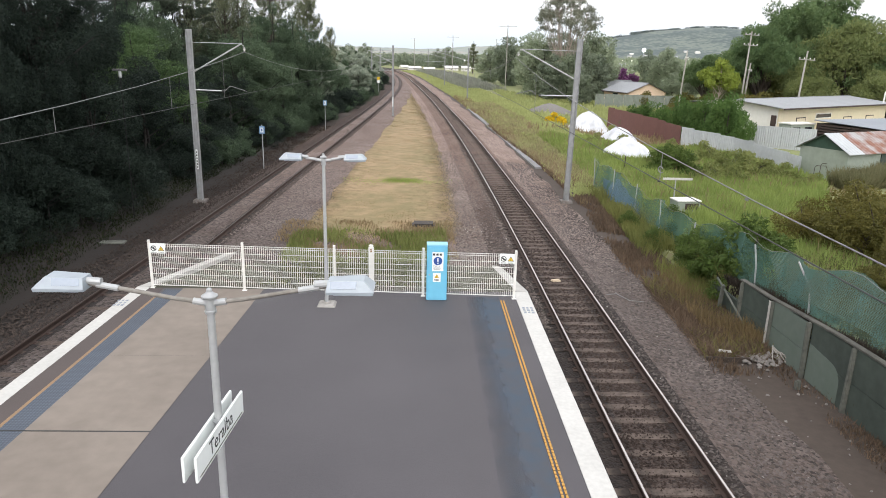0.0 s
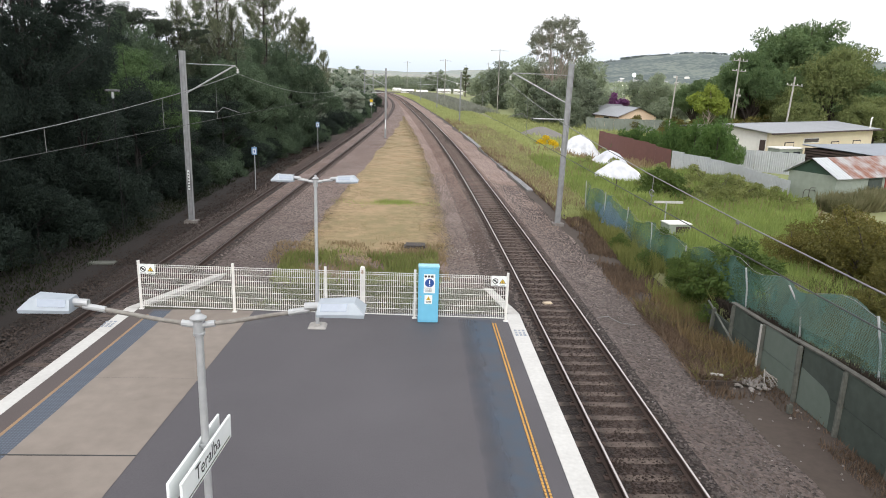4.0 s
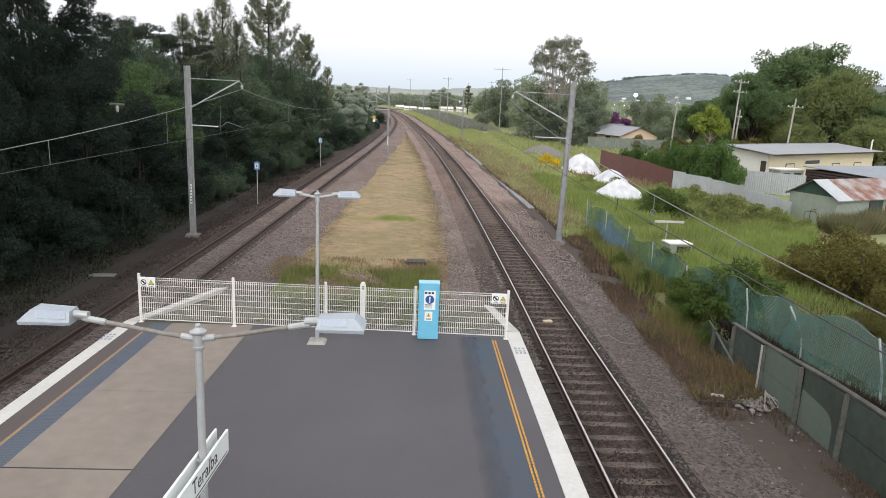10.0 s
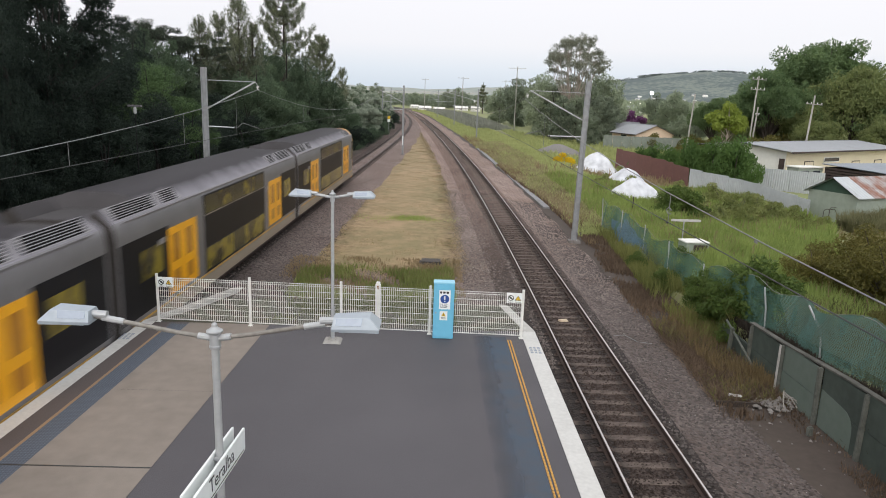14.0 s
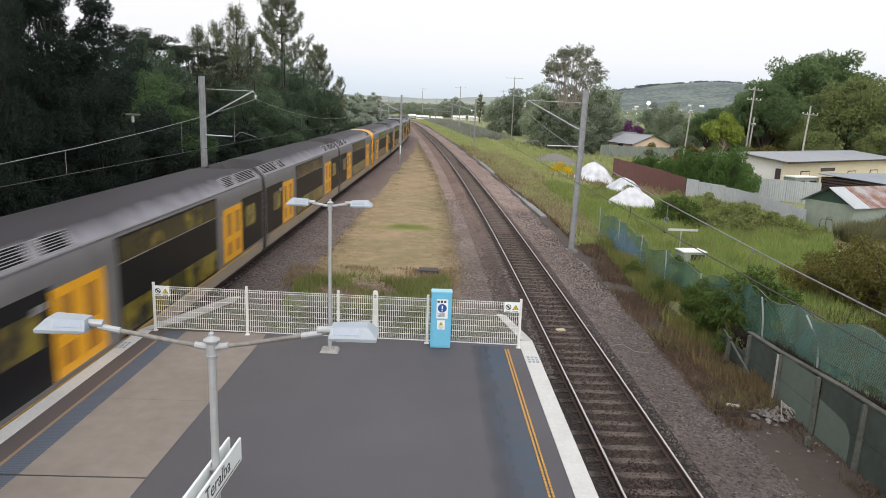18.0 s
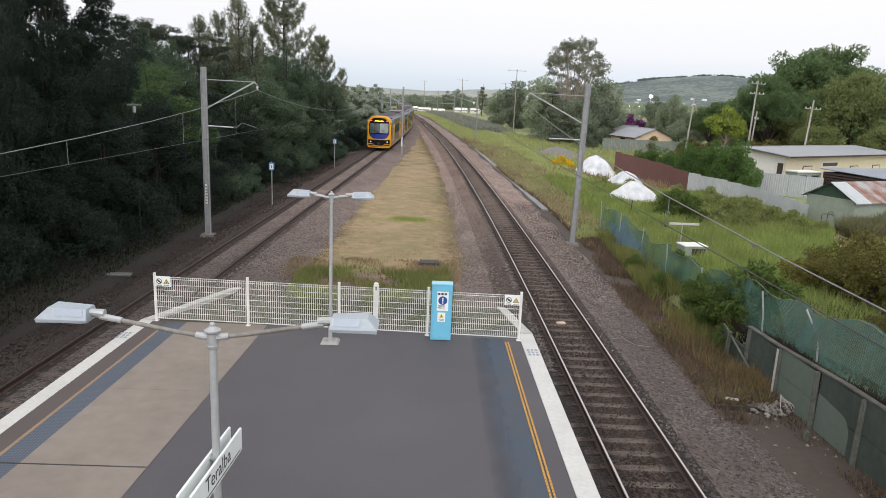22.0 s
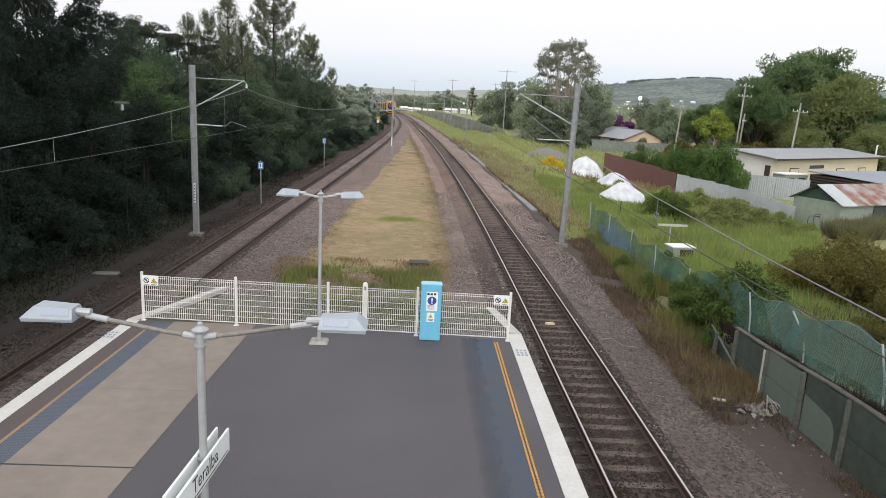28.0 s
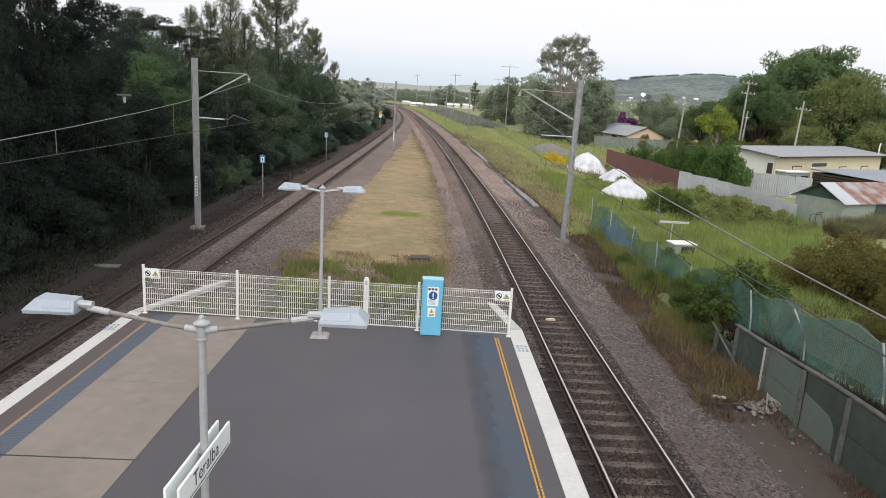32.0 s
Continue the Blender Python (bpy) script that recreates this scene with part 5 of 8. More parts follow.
            k.box(x + w / 2, y + 0.095, 3.54 + rr.choice((0, 0, 0.03, 0.06)), w, 0.006, rr.uniform(0.08, 0.16))
            x += w + 0.02
        k.part("destination_bars", DEST, front, "glowing amber display")
        for sx in (-1, 1):
            Shape().chamfer(sx * 0.98, y + 0.085 - 0.12, 3.6, 0.24, 0.06, 0.09, 0.02).part("marker_light", RED_LIGHT, front, "lit red marker light")
            Shape().chamfer(sx * 1.38, y - 0.2, 3.3, 0.1, 0.05, 0.1, 0.02).part("side_light_housing", TRAIN_BLACK, front)
            Shape().chamfer(sx * 1.49, y - 0.62, 3.55, 0.04, 0.3, 0.1, 0.015).part("side_light", BLUE_LIGHT, g, "lit blue indicator light")
            Shape().chamfer(sx * 1.05, y - 0.13, 0.92, 0.26, 0.1, 0.26, 0.05).part("headlight", SIGN_WHITE, front, "round headlight")
            Shape().add([(sx * 1.525, y - 0.42, 1.9), (sx * 1.532, y - 1.35, 1.9), (sx * 1.532, y - 1.15, 3.3), (sx * 1.525, y - 0.5, 3.3)], [(0, 1, 2, 3), (3, 2, 1, 0)]).part("cab_side_window", DARK_GLASS, g)
            Shape().tube([(sx * 0.3, y + 0.1, 2.16), (sx * 0.75, y + 0.05, 2.6)], 0.012, 5).part("wiper", TRAIN_BLACK, front)
        Shape().chamfer(0, y - 0.22, 0.6, 2.75, 0.2, 0.75, 0.03).part("apron", TRAIN_BLACK, g, "black apron below the cab")
        bp = Shape()
        for sx in (-1, 1):
            bp.tube([(sx * 1.36, y - 0.14, 0.78), (sx * 0.75, y + 0.0, 0.78), (sx * 0.5, y + 0.1, 0.55), (sx * 0.0, y + 0.1, 0.52)], 0.04, 8)
            bp.tube([(sx * 1.38, y - 0.2, 0.78), (sx * 1.36, y - 0.14, 0.4), (sx * 0.7, y + 0.1, 0.36), (0, y + 0.1, 0.36)], 0.05, 8)
        bp.part("bumper", TRAIN_YELLOW, g, "yellow tubular bumper", smooth=True)
        Shape().tube([(0, y - 0.1, 0.85), (0, y + 0.4, 0.85)], 0.09, 10).chamfer(0, y + 0.35, 0.7, 0.3, 0.12, 0.3, 0.03).part("coupler", UNDER, g)
    return g


DOOR_GLASS = mat("door_glass", (0.3, 0.12, 0.01), (0.42, 0.19, 0.012), 0.2, 3, 1, 0.0)
DOOR_DARK = mat("door_recess", (0.42, 0.17, 0.012), (0.32, 0.13, 0.01), 0.3, 3, 1, 0.0)
TRAIN_YELLOW_DULL = mat("dull_yellow_stripe", (0.5, 0.3, 0.06), None, 0.5, 3, 1, 0.0)
cab_car, mid_car = car(True), car(False)
TRAIN = [copy_thing(cab_car, Matrix.Identity(4)), mid_car, copy_thing(mid_car, Matrix.Identity(4)), cab_car]
TRAIN += [copy_thing(cab_car, Matrix.Identity(4)), copy_thing(mid_car, Matrix.Identity(4)), copy_thing(mid_car, Matrix.Identity(4)), copy_thing(cab_car, Matrix.Identity(4))]
BACKWARDS = (0, 4)
for c in TRAIN[1:]:  # only the last cab shows its lit side indicators
    for o in [k for k in c.children if k.name.split(".")[0] == "side_light"]:
        bpy.data.objects.remove(o)


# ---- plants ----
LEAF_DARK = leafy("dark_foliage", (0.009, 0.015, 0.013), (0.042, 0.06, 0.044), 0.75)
# belt trunks: bark darkened in colour for the wood's shade
SHADED_BARK = mat("shaded_bark", (0.03, 0.025, 0.022), (0.016, 0.014, 0.012), 0.9, 6, 1, 0.5)
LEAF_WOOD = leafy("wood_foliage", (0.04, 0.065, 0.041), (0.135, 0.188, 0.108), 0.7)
LEAF_BRIGHT = leafy("bright_foliage", (0.12, 0.17, 0.03), (0.3, 0.36, 0.06))
LEAF_OLIVE = leafy("olive_foliage", (0.06, 0.066, 0.016), (0.2, 0.17, 0.042))
LEAF_GUM = leafy("gum_foliage", (0.13, 0.145, 0.11), (0.32, 0.33, 0.25), 0.6, 0.5)
LEAF_PINE = leafy("pine_needles", (0.09, 0.108, 0.068), (0.24, 0.26, 0.16), 0.6, 0.55)
LEAF_PURPLE = leafy("purple_blossom", (0.1, 0.035, 0.1), (0.22, 0.085, 0.2))
LEAF_SILVER = leafy("silvery_foliage", (0.19, 0.23, 0.175), (0.42, 0.46, 0.36), 0.6, 0.5)
# distance haze is lightened into the colours of the far trees' leaves
LEAF_HAZE = leafy("far_foliage", (0.17, 0.21, 0.145), (0.38, 0.43, 0.29), 0.6, 0.5)
LEAF_HAZE_DARK = leafy("far_dark_foliage", (0.125, 0.16, 0.12), (0.3, 0.34, 0.235), 0.6, 0.5)
LEAF_FIG = leafy("fig_foliage", (0.065, 0.115, 0.05), (0.17, 0.235, 0.095), 0.6, 0.45)
FLOWER = leafy("yellow_blossom", (0.5, 0.34, 0.01), (0.75, 0.55, 0.02))
BLADE_DRY = leafy("dry_grass", (0.2, 0.15, 0.085), (0.3, 0.228, 0.135), 0.8, 0.25)
BLADE_OLIVE = leafy("olive_grass", (0.12, 0.12, 0.04), (0.23, 0.195, 0.08), 0.8, 0.3)
BLADE_GREEN = leafy("green_grass", (0.145, 0.2, 0.05), (0.35, 0.42, 0.125), 0.7, 0.35)
BLADE_VERGE = leafy("verge_blade", (0.24, 0.275, 0.11), (0.48, 0.5, 0.215), 0.75, 0.45)
SCRUB = leafy("grey_scrub", (0.16, 0.17, 0.14), (0.33, 0.34, 0.28), 0.8, 0.4)
BLADE_BROWN = leafy("brown_weeds", (0.062, 0.046, 0.034), (0.22, 0.155, 0.105), 0.8, 0.25)


def leaves(rng, centres, radii, n, size, long=2.0, up=0.2, shell=0.55):
    """Leaf faces round clumps: corners as an array (n, 3, 3)."""
    k = rng.choice(len(centres), n, p=(radii[:, 0] ** 2) / (radii[:, 0] ** 2).sum())
    d = rng.normal(size=(n, 3))
    d /= np.linalg.norm(d, axis=1, keepdims=True)
    r = shell + (1 - shell) * rng.random((n, 1)) ** 0.6
    r = r * (1 + 0.18 * np.sin(d[:, :1] * 5 + k[:, None]) * np.cos(d[:, 2:] * 4 + k[:, None]))
    p = centres[k] + d * r * radii[k]
    a = rng.normal(size=(n, 3))
    a[:, 2] -= up
    a /= np.linalg.norm(a, axis=1, keepdims=True)
    nrm = d + 0.9 * rng.normal(size=(n, 3))
    b = np.cross(nrm, a)
    b /= np.linalg.norm(b, axis=1, keepdims=True) + 1e-9
    s = size * rng.uniform(0.6, 1.4, (n, 1))
    a, b = a * s * long / 2, b * s / 2
    return np.stack([p - a, p + a + b * 0.25, p + b * 1.25 - a * 0.2], 1)


def clumps(rng, n, rx, ry, z0, z1, r0, r1, belly=0.45):
    """Centres and radii of clumps that fill an uneven crown."""
    c, rad = [], []
    for i in range(n):
        t = rng.random()
        w = math.sin(math.pi * min(1, max(0.06, 0.12 + t * 0.8))) ** 0.6 if belly else 1
        a, q = rng.random() * 2 * math.pi, math.sqrt(rng.random())
        r = rng.uniform(r0, r1)
        c.append((rx * w * q * math.cos(a), ry * w * q * math.sin(a), z0 + (z1 - z0 - r) * t))
        rad.append((r, r * rng.uniform(0.8, 1.1), r * rng.uniform(0.55, 0.85)))
    return np.array(c), np.array(rad)


def tree(name, label, seed, h, spread, n_clump, n_leaf, leaf, material, bark=BARK, z_low=0.12, r=(0.9, 1.7), trunk=0.16, long=2.0, group="", category="tree", limbs=10, shell=0.5):
    rng = np.random.default_rng(seed)
    g = empty(name, Matrix.Identity(4), label, category, group)
    c, rad = clumps(rng, n_clump, spread, spread, h * z_low, h, *r)
    top = c[:, 2].argmax()
    c[top] = (rng.normal() * 0.3, rng.normal() * 0.3, h - rad[top, 2])
    s = Shape()
    s.tube([(0, 0, -0.3), (rng.normal() * 0.1, rng.normal() * 0.1, h * 0.3), (rng.normal() * 0.25, rng.normal() * 0.25, h * 0.6), tuple(c[top])], trunk, 8, r2=trunk * 0.25)
    for i in rng.permutation(n_clump)[:limbs]:
        z = max(0.3, c[i, 2] * rng.uniform(0.45, 0.75))
        mid = c[i] * 0.55
        s.tube([(0, 0, z), (mid[0], mid[1], (z + c[i, 2]) / 2 + 0.1), tuple(c[i])], trunk * 0.45, 6, r2=trunk * 0.1)
    s.part("trunk", bark, g, smooth=True)
    o = new("crown", quads("crown", leaves(rng, c, rad, n_leaf, leaf, long, shell=shell), material))
    o.parent = g
    return g


def pine(name, label, seed, h, reach, n_leaf, leaf, low=0.35, upright=0.3, step=(0.45, 0.75)):
    """A pine: a straight trunk, whorls of branches that sweep upwards, tufts of needles along them."""
    rng = np.random.default_rng(seed)
    g = empty(name, Matrix.Identity(4), label, "tree", "pine trees")
    s = Shape().tube([(0, 0, -0.3), (0.05, 0.02, h * 0.5), (0, 0, h)], 0.2, 8, r2=0.03)
    c, rad = [(0, 0, h - 0.2), (0, 0, h - 0.8)], [(0.16, 0.16, 0.6), (0.25, 0.25, 0.5)]
    z = h * low
    while z < h - 0.5:
        t = (z - h * low) / (h * (1 - low))
        L = reach * (1 - t) ** 0.75 * rng.uniform(0.7, 1.15) + 0.3
        a0 = rng.random() * 6.28
        for k in range(rng.integers(4, 7)):
            a = a0 + k * 6.28 / 5 + rng.normal() * 0.3
            l = L * rng.uniform(0.6, 1.1)
            rise = l * rng.uniform(upright, upright + 0.35)
            q = lambda v: np.array([math.cos(a) * l * v, math.sin(a) * l * v, z + rise * v ** 2 + 0.05 * l * v])
            s.tube([tuple(q(v)) for v in (0, 0.35, 0.7, 1.0)], 0.05, 5, r2=0.012)
            for v in (0.4, 0.58, 0.74, 0.88, 1.0):
                for side in (-1, 0, 1):
                    c.append(tuple(q(v) + np.array([-math.sin(a), math.cos(a), 0]) * side * 0.22 * l * (1.15 - v) + rng.normal(size=3) * 0.1 + np.array([0, 0, 0.12])))
                    rad.append((0.2, 0.2, 0.36 + upright * 0.3))
        z += rng.uniform(*step)
    s.part("trunk", BARK, g, smooth=True)
    o = new("crown", quads("crown", leaves(rng, np.array(c), np.array(rad), n_leaf, leaf * 0.5, 5.0, -0.9, 0.1), LEAF_PINE))
    o.parent = g
    return g


def gum(name, label, seed, h, spread, fork, heads, n_leaf, leaf, material, bark, clump=(0.5, 0.95), flat=0.7, trunk=0.22, group="", per=9, dome=1.0, lean=(0, 0), shell=0.25, depth=1.0):
    """A forked tree: rising limbs, each carrying a head of small clumps with gaps of sky between them."""
    rng = np.random.default_rng(seed)
    g = empty(name, Matrix.Identity(4), label, "tree", group)
    s = Shape()
    base = np.array([lean[0] * 0.4, lean[1] * 0.4, h * fork])
    s.tube([(0, 0, -0.4), tuple(base * (0.5, 0.5, 0.55)), tuple(base)], trunk, 9, r2=trunk * 0.7)
    c, rad = [], []
    for i in range(heads):
        a, q = i * 2.4 + rng.normal() * 0.3, math.sqrt((i + 0.5) / heads)
        top = h * (fork + (1 - fork) * (1 - 0.55 * dome * q * q)) * rng.uniform(0.88, 1.0)
        low = h * fork + (top - h * fork) * rng.uniform(0.25, 0.6)
        z = top if rng.random() < 0.62 else low + (top - low) * rng.random() * depth
        e = np.array([math.cos(a) * spread * q + lean[0], math.sin(a) * spread * q + lean[1], z])
        mid = base + (e - base) * 0.5 + np.array([math.cos(a), math.sin(a), 0]) * spread * 0.1
        s.tube([tuple(base * (1, 1, 0.96)), tuple(mid), tuple(e)], trunk * 0.5, 6, r2=trunk * 0.1)
        for k in range(per):
            d = rng.normal(size=3) * (1, 1, 0.55)
            r = rng.uniform(*clump)
            pt = e + d * r * 0.95 - (0, 0, r * flat)
            c.append(pt)
            rad.append((r, r * rng.uniform(0.8, 1.1), r * flat * rng.uniform(0.8, 1.2)))
            if k % 3 == 0:
                s.tube([tuple(mid + (e - mid) * 0.5), tuple(pt)], trunk * 0.14, 4, r2=trunk * 0.05)
    s.part("trunk", bark, g, smooth=True)
    o = new("crown", quads("crown", leaves(rng, np.array(c), np.array(rad), n_leaf, leaf, 2.2, 0.5, shell), material))
    o.parent = g
    return g


def put(ob, x, y, size=1.0, turn=0.0, z=None, tall=1.0):
    gz = float(land(x, y)) if z is None else z
    return Matrix.Translation((x, y, gz - 0.05)) @ Matrix.Rotation(turn, 4, "Z") @ Matrix.Diagonal((size, size, size * tall, 1))


def clone(ob, m):
    """A copy at the pose m, whatever the size at which the first one stands."""
    return copy_thing(ob, m @ Matrix.Diagonal([1 / v for v in ob.scale] + [1]))


def woods():
    """The dark belt of trees beside the left track."""
    grp = "trees beside the track"
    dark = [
        tree("forest_tree", "dark dense evergreen tree in the belt beside the track", 11, 10, 3.0, 46, 42000, 0.07, LEAF_DARK, SHADED_BARK, z_low=0.04, r=(0.6, 1.35), group=grp, long=2.2, shell=0.62),
        tree("forest_tree", "dark green tree with drooping foliage beside the track", 12, 10, 2.7, 42, 40000, 0.065, LEAF_DARK, SHADED_BARK, z_low=0.08, r=(0.55, 1.2), long=2.6, group=grp, shell=0.62),
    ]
    mid = [
        tree("forest_tree", "green bushy tree among darker trees", 13, 10, 3.0, 46, 40000, 0.075, LEAF_WOOD, SHADED_BARK, z_low=0.05, r=(0.6, 1.3), group=grp, shell=0.62),
        tree("forest_tree", "fine-leaved green tree in the belt beside the track", 17, 10, 2.8, 50, 40000, 0.07, LEAF_WOOD, SHADED_BARK, z_low=0.06, r=(0.5, 1.1), group=grp, shell=0.55, long=3.0),
    ]
    fresh = tree("forest_tree", "fresh green rounded tree standing out from the dark belt", 18, 10, 2.9, 44, 36000, 0.075, leafy("fresh_wood_leaf", (0.045, 0.085, 0.034), (0.135, 0.205, 0.08), 0.65), SHADED_BARK, z_low=0.05, r=(0.6, 1.2), group=grp, shell=0.6)
    bushes = [
        tree("forest_shrub", "dark shrub at the foot of the trees", 21, 3.0, 1.6, 18, 12000, 0.06, LEAF_DARK, SHADED_BARK, z_low=0.02, r=(0.4, 0.8), trunk=0.06, group="shrubs beside the track", category="shrub", limbs=5, shell=0.6),
        tree("forest_shrub", "green shrub at the edge of the trees", 22, 2.6, 1.5, 18, 11000, 0.06, LEAF_WOOD, SHADED_BARK, z_low=0.02, r=(0.4, 0.75), trunk=0.06, group="shrubs beside the track", category="shrub", limbs=5, shell=0.6),
    ]
    silver = tree("wattle_tree", "silvery green wattle at the bend of the track", 41, 10, 3.4, 40, 15000, 0.22, LEAF_SILVER, z_low=0.05, r=(0.6, 1.2), group="wattles at the bend", shell=0.4)
    edge = glide([(-10, -20), (10, -19.6), (30, -19.4), (50, -18.4), (75, -16.5), (100, -14.6), (125, -13.8), (160, -14.0), (200, -16), (260, -22)])
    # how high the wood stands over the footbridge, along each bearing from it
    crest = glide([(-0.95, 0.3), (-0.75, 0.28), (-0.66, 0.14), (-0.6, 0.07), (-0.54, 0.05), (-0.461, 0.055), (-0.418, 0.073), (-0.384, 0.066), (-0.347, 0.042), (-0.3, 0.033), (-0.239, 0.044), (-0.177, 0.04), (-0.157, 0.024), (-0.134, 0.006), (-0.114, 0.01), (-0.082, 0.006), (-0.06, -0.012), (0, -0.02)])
    rnd = random.Random(8)
    used = set()

    def place(src, m):
        if src.name not in used:
            used.add(src.name)
            src.matrix_basis = m
        else:
            clone(src, m)
    y = 7.0
    while y < 232:
        for row in range(5 if y < 70 else 4 if y < 110 else 3):
            px, py = float(edge(y)) - 1.7 - row * 3.7 + rnd.uniform(-1, 1), y + rnd.uniform(-1.6, 1.6)
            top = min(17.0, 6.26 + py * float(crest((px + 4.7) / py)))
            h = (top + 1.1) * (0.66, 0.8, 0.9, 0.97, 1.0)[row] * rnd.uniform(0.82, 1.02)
            if y > 104:
                src = silver if rnd.random() < 0.72 else mid[1]
            elif y > 82:
                src = mid[rnd.random() < 0.5] if rnd.random() < 0.75 else silver
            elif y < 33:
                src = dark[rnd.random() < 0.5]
            elif y < 50:
                src = mid[0] if row > 1 and rnd.random() < 0.4 else dark[rnd.random() < 0.5]
            else:
                src = mid[rnd.random() < 0.6] if rnd.random() < 0.75 else dark[1]
            h = max(h, 3.5)
            wide = min(1.25, max(0.78, 7.5 / h))
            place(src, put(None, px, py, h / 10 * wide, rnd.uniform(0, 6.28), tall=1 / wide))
        y += 4.3 if y < 60 else 5.6
    y = 8.0
    while y < 190:
        x = float(edge(y)) + rnd.uniform(-0.7, 1.0)
        place(bushes[rnd.random() < (0.0 if y < 44 else 0.7)], put(None, x, y, rnd.uniform(0.45, 1.05), rnd.uniform(0, 6.28)))
        y += rnd.uniform(1.5, 2.6) if y < 100 else 4.0
    fresh.matrix_basis = put(None, -21.9, 43.6, 0.84, 1.0)
    clone(fresh, put(None, -20.3, 45.2, 0.62, 3.0))
    clone(mid[1], put(None, -18.6, 61, 0.98, 2.0, tall=0.96))
    clone(mid[0], put(None, -19.6, 58, 0.9, 4.0))
    p1 = pine("pine_tree", "tall open pine above the other trees against the sky", 31, 18.6, 4.2, 28000, 0.135, 0.42, 0.35, (0.6, 0.95))
    p1.matrix_basis = put(None, -20.6, 76, 1.0)
    clone(p1, put(None, -17.9, 83, 0.74, 1.5))
    p2 = pine("pine_tree", "slender young pine with upright shoots", 32, 15.0, 1.7, 8500, 0.12, 0.45, 0.8, (0.6, 0.95))
    p2.matrix_basis = put(None, -22.6, 66, 1.0, 0.5)
    for k, (x, yy, size) in enumerate(((-24.4, 66, 0.9), (-24.2, 60, 0.83), (-21.7, 67.5, 0.86), (-16.95, 96, 0.7), (-23.5, 68, 0.78))):
        clone(p2, put(None, x, yy, size, 1.3 + k))
    # silhouette darkness is put into this gum's leaf colour
    flat = gum("gum_tree", "flat-topped gum with open limbs above the belt", 35, 12.0, 3.4, 0.62, 13, 15000, 0.075, leafy("shaded_gum_leaf", (0.02, 0.028, 0.02), (0.085, 0.105, 0.068), 0.7), SHADED_BARK, (0.35, 0.75), 0.35, 0.16, "gums above the belt", 6, 0.5)
    flat.matrix_basis = put(None, -26.4, 58, 0.98)
    clone(flat, put(None, -25.2, 61, 0.95, 2.0))
    clone(flat, put(None, -27.8, 55, 1.0, 4.0))
    near = tree("forest_tree", "tall dark tree whose thin crown shows holes of sky", 36, 12.4, 3.7, 84, 44000, 0.075, LEAF_DARK, SHADED_BARK, 0.4, (0.35, 0.8), 0.15, 2.4, grp, limbs=30, shell=0.3)
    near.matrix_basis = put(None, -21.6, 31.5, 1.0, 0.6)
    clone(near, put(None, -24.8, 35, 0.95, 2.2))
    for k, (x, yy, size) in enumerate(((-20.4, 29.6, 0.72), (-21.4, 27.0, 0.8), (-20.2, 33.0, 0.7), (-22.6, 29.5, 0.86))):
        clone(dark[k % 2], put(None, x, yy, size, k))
    for k, (x, yy, h) in enumerate(((-26.1, 48, 10.8), (-25.8, 50, 10.9), (-25.2, 52, 10.9), (-24.4, 54, 10.3), (-24.4, 66, 10.0), (-22.9, 68, 9.9), (-21.2, 70, 11.4), (-19.3, 71, 11.7), (-17.2, 72, 10.7), (-15.8, 74, 9.6))):
        wide = min(1.2, 8.0 / h)
        clone(mid[k % 2] if yy > 50 else dark[k % 2], put(None, x, yy, h / 10 * wide, k, tall=1 / wide))
    for k, (x, yy) in enumerate(((-20.8, 27), (-22.6, 29.5), (-20.6, 24.5))):
        clone(dark[k % 2], put(None, x, yy, 0.62, k, tall=1.95))


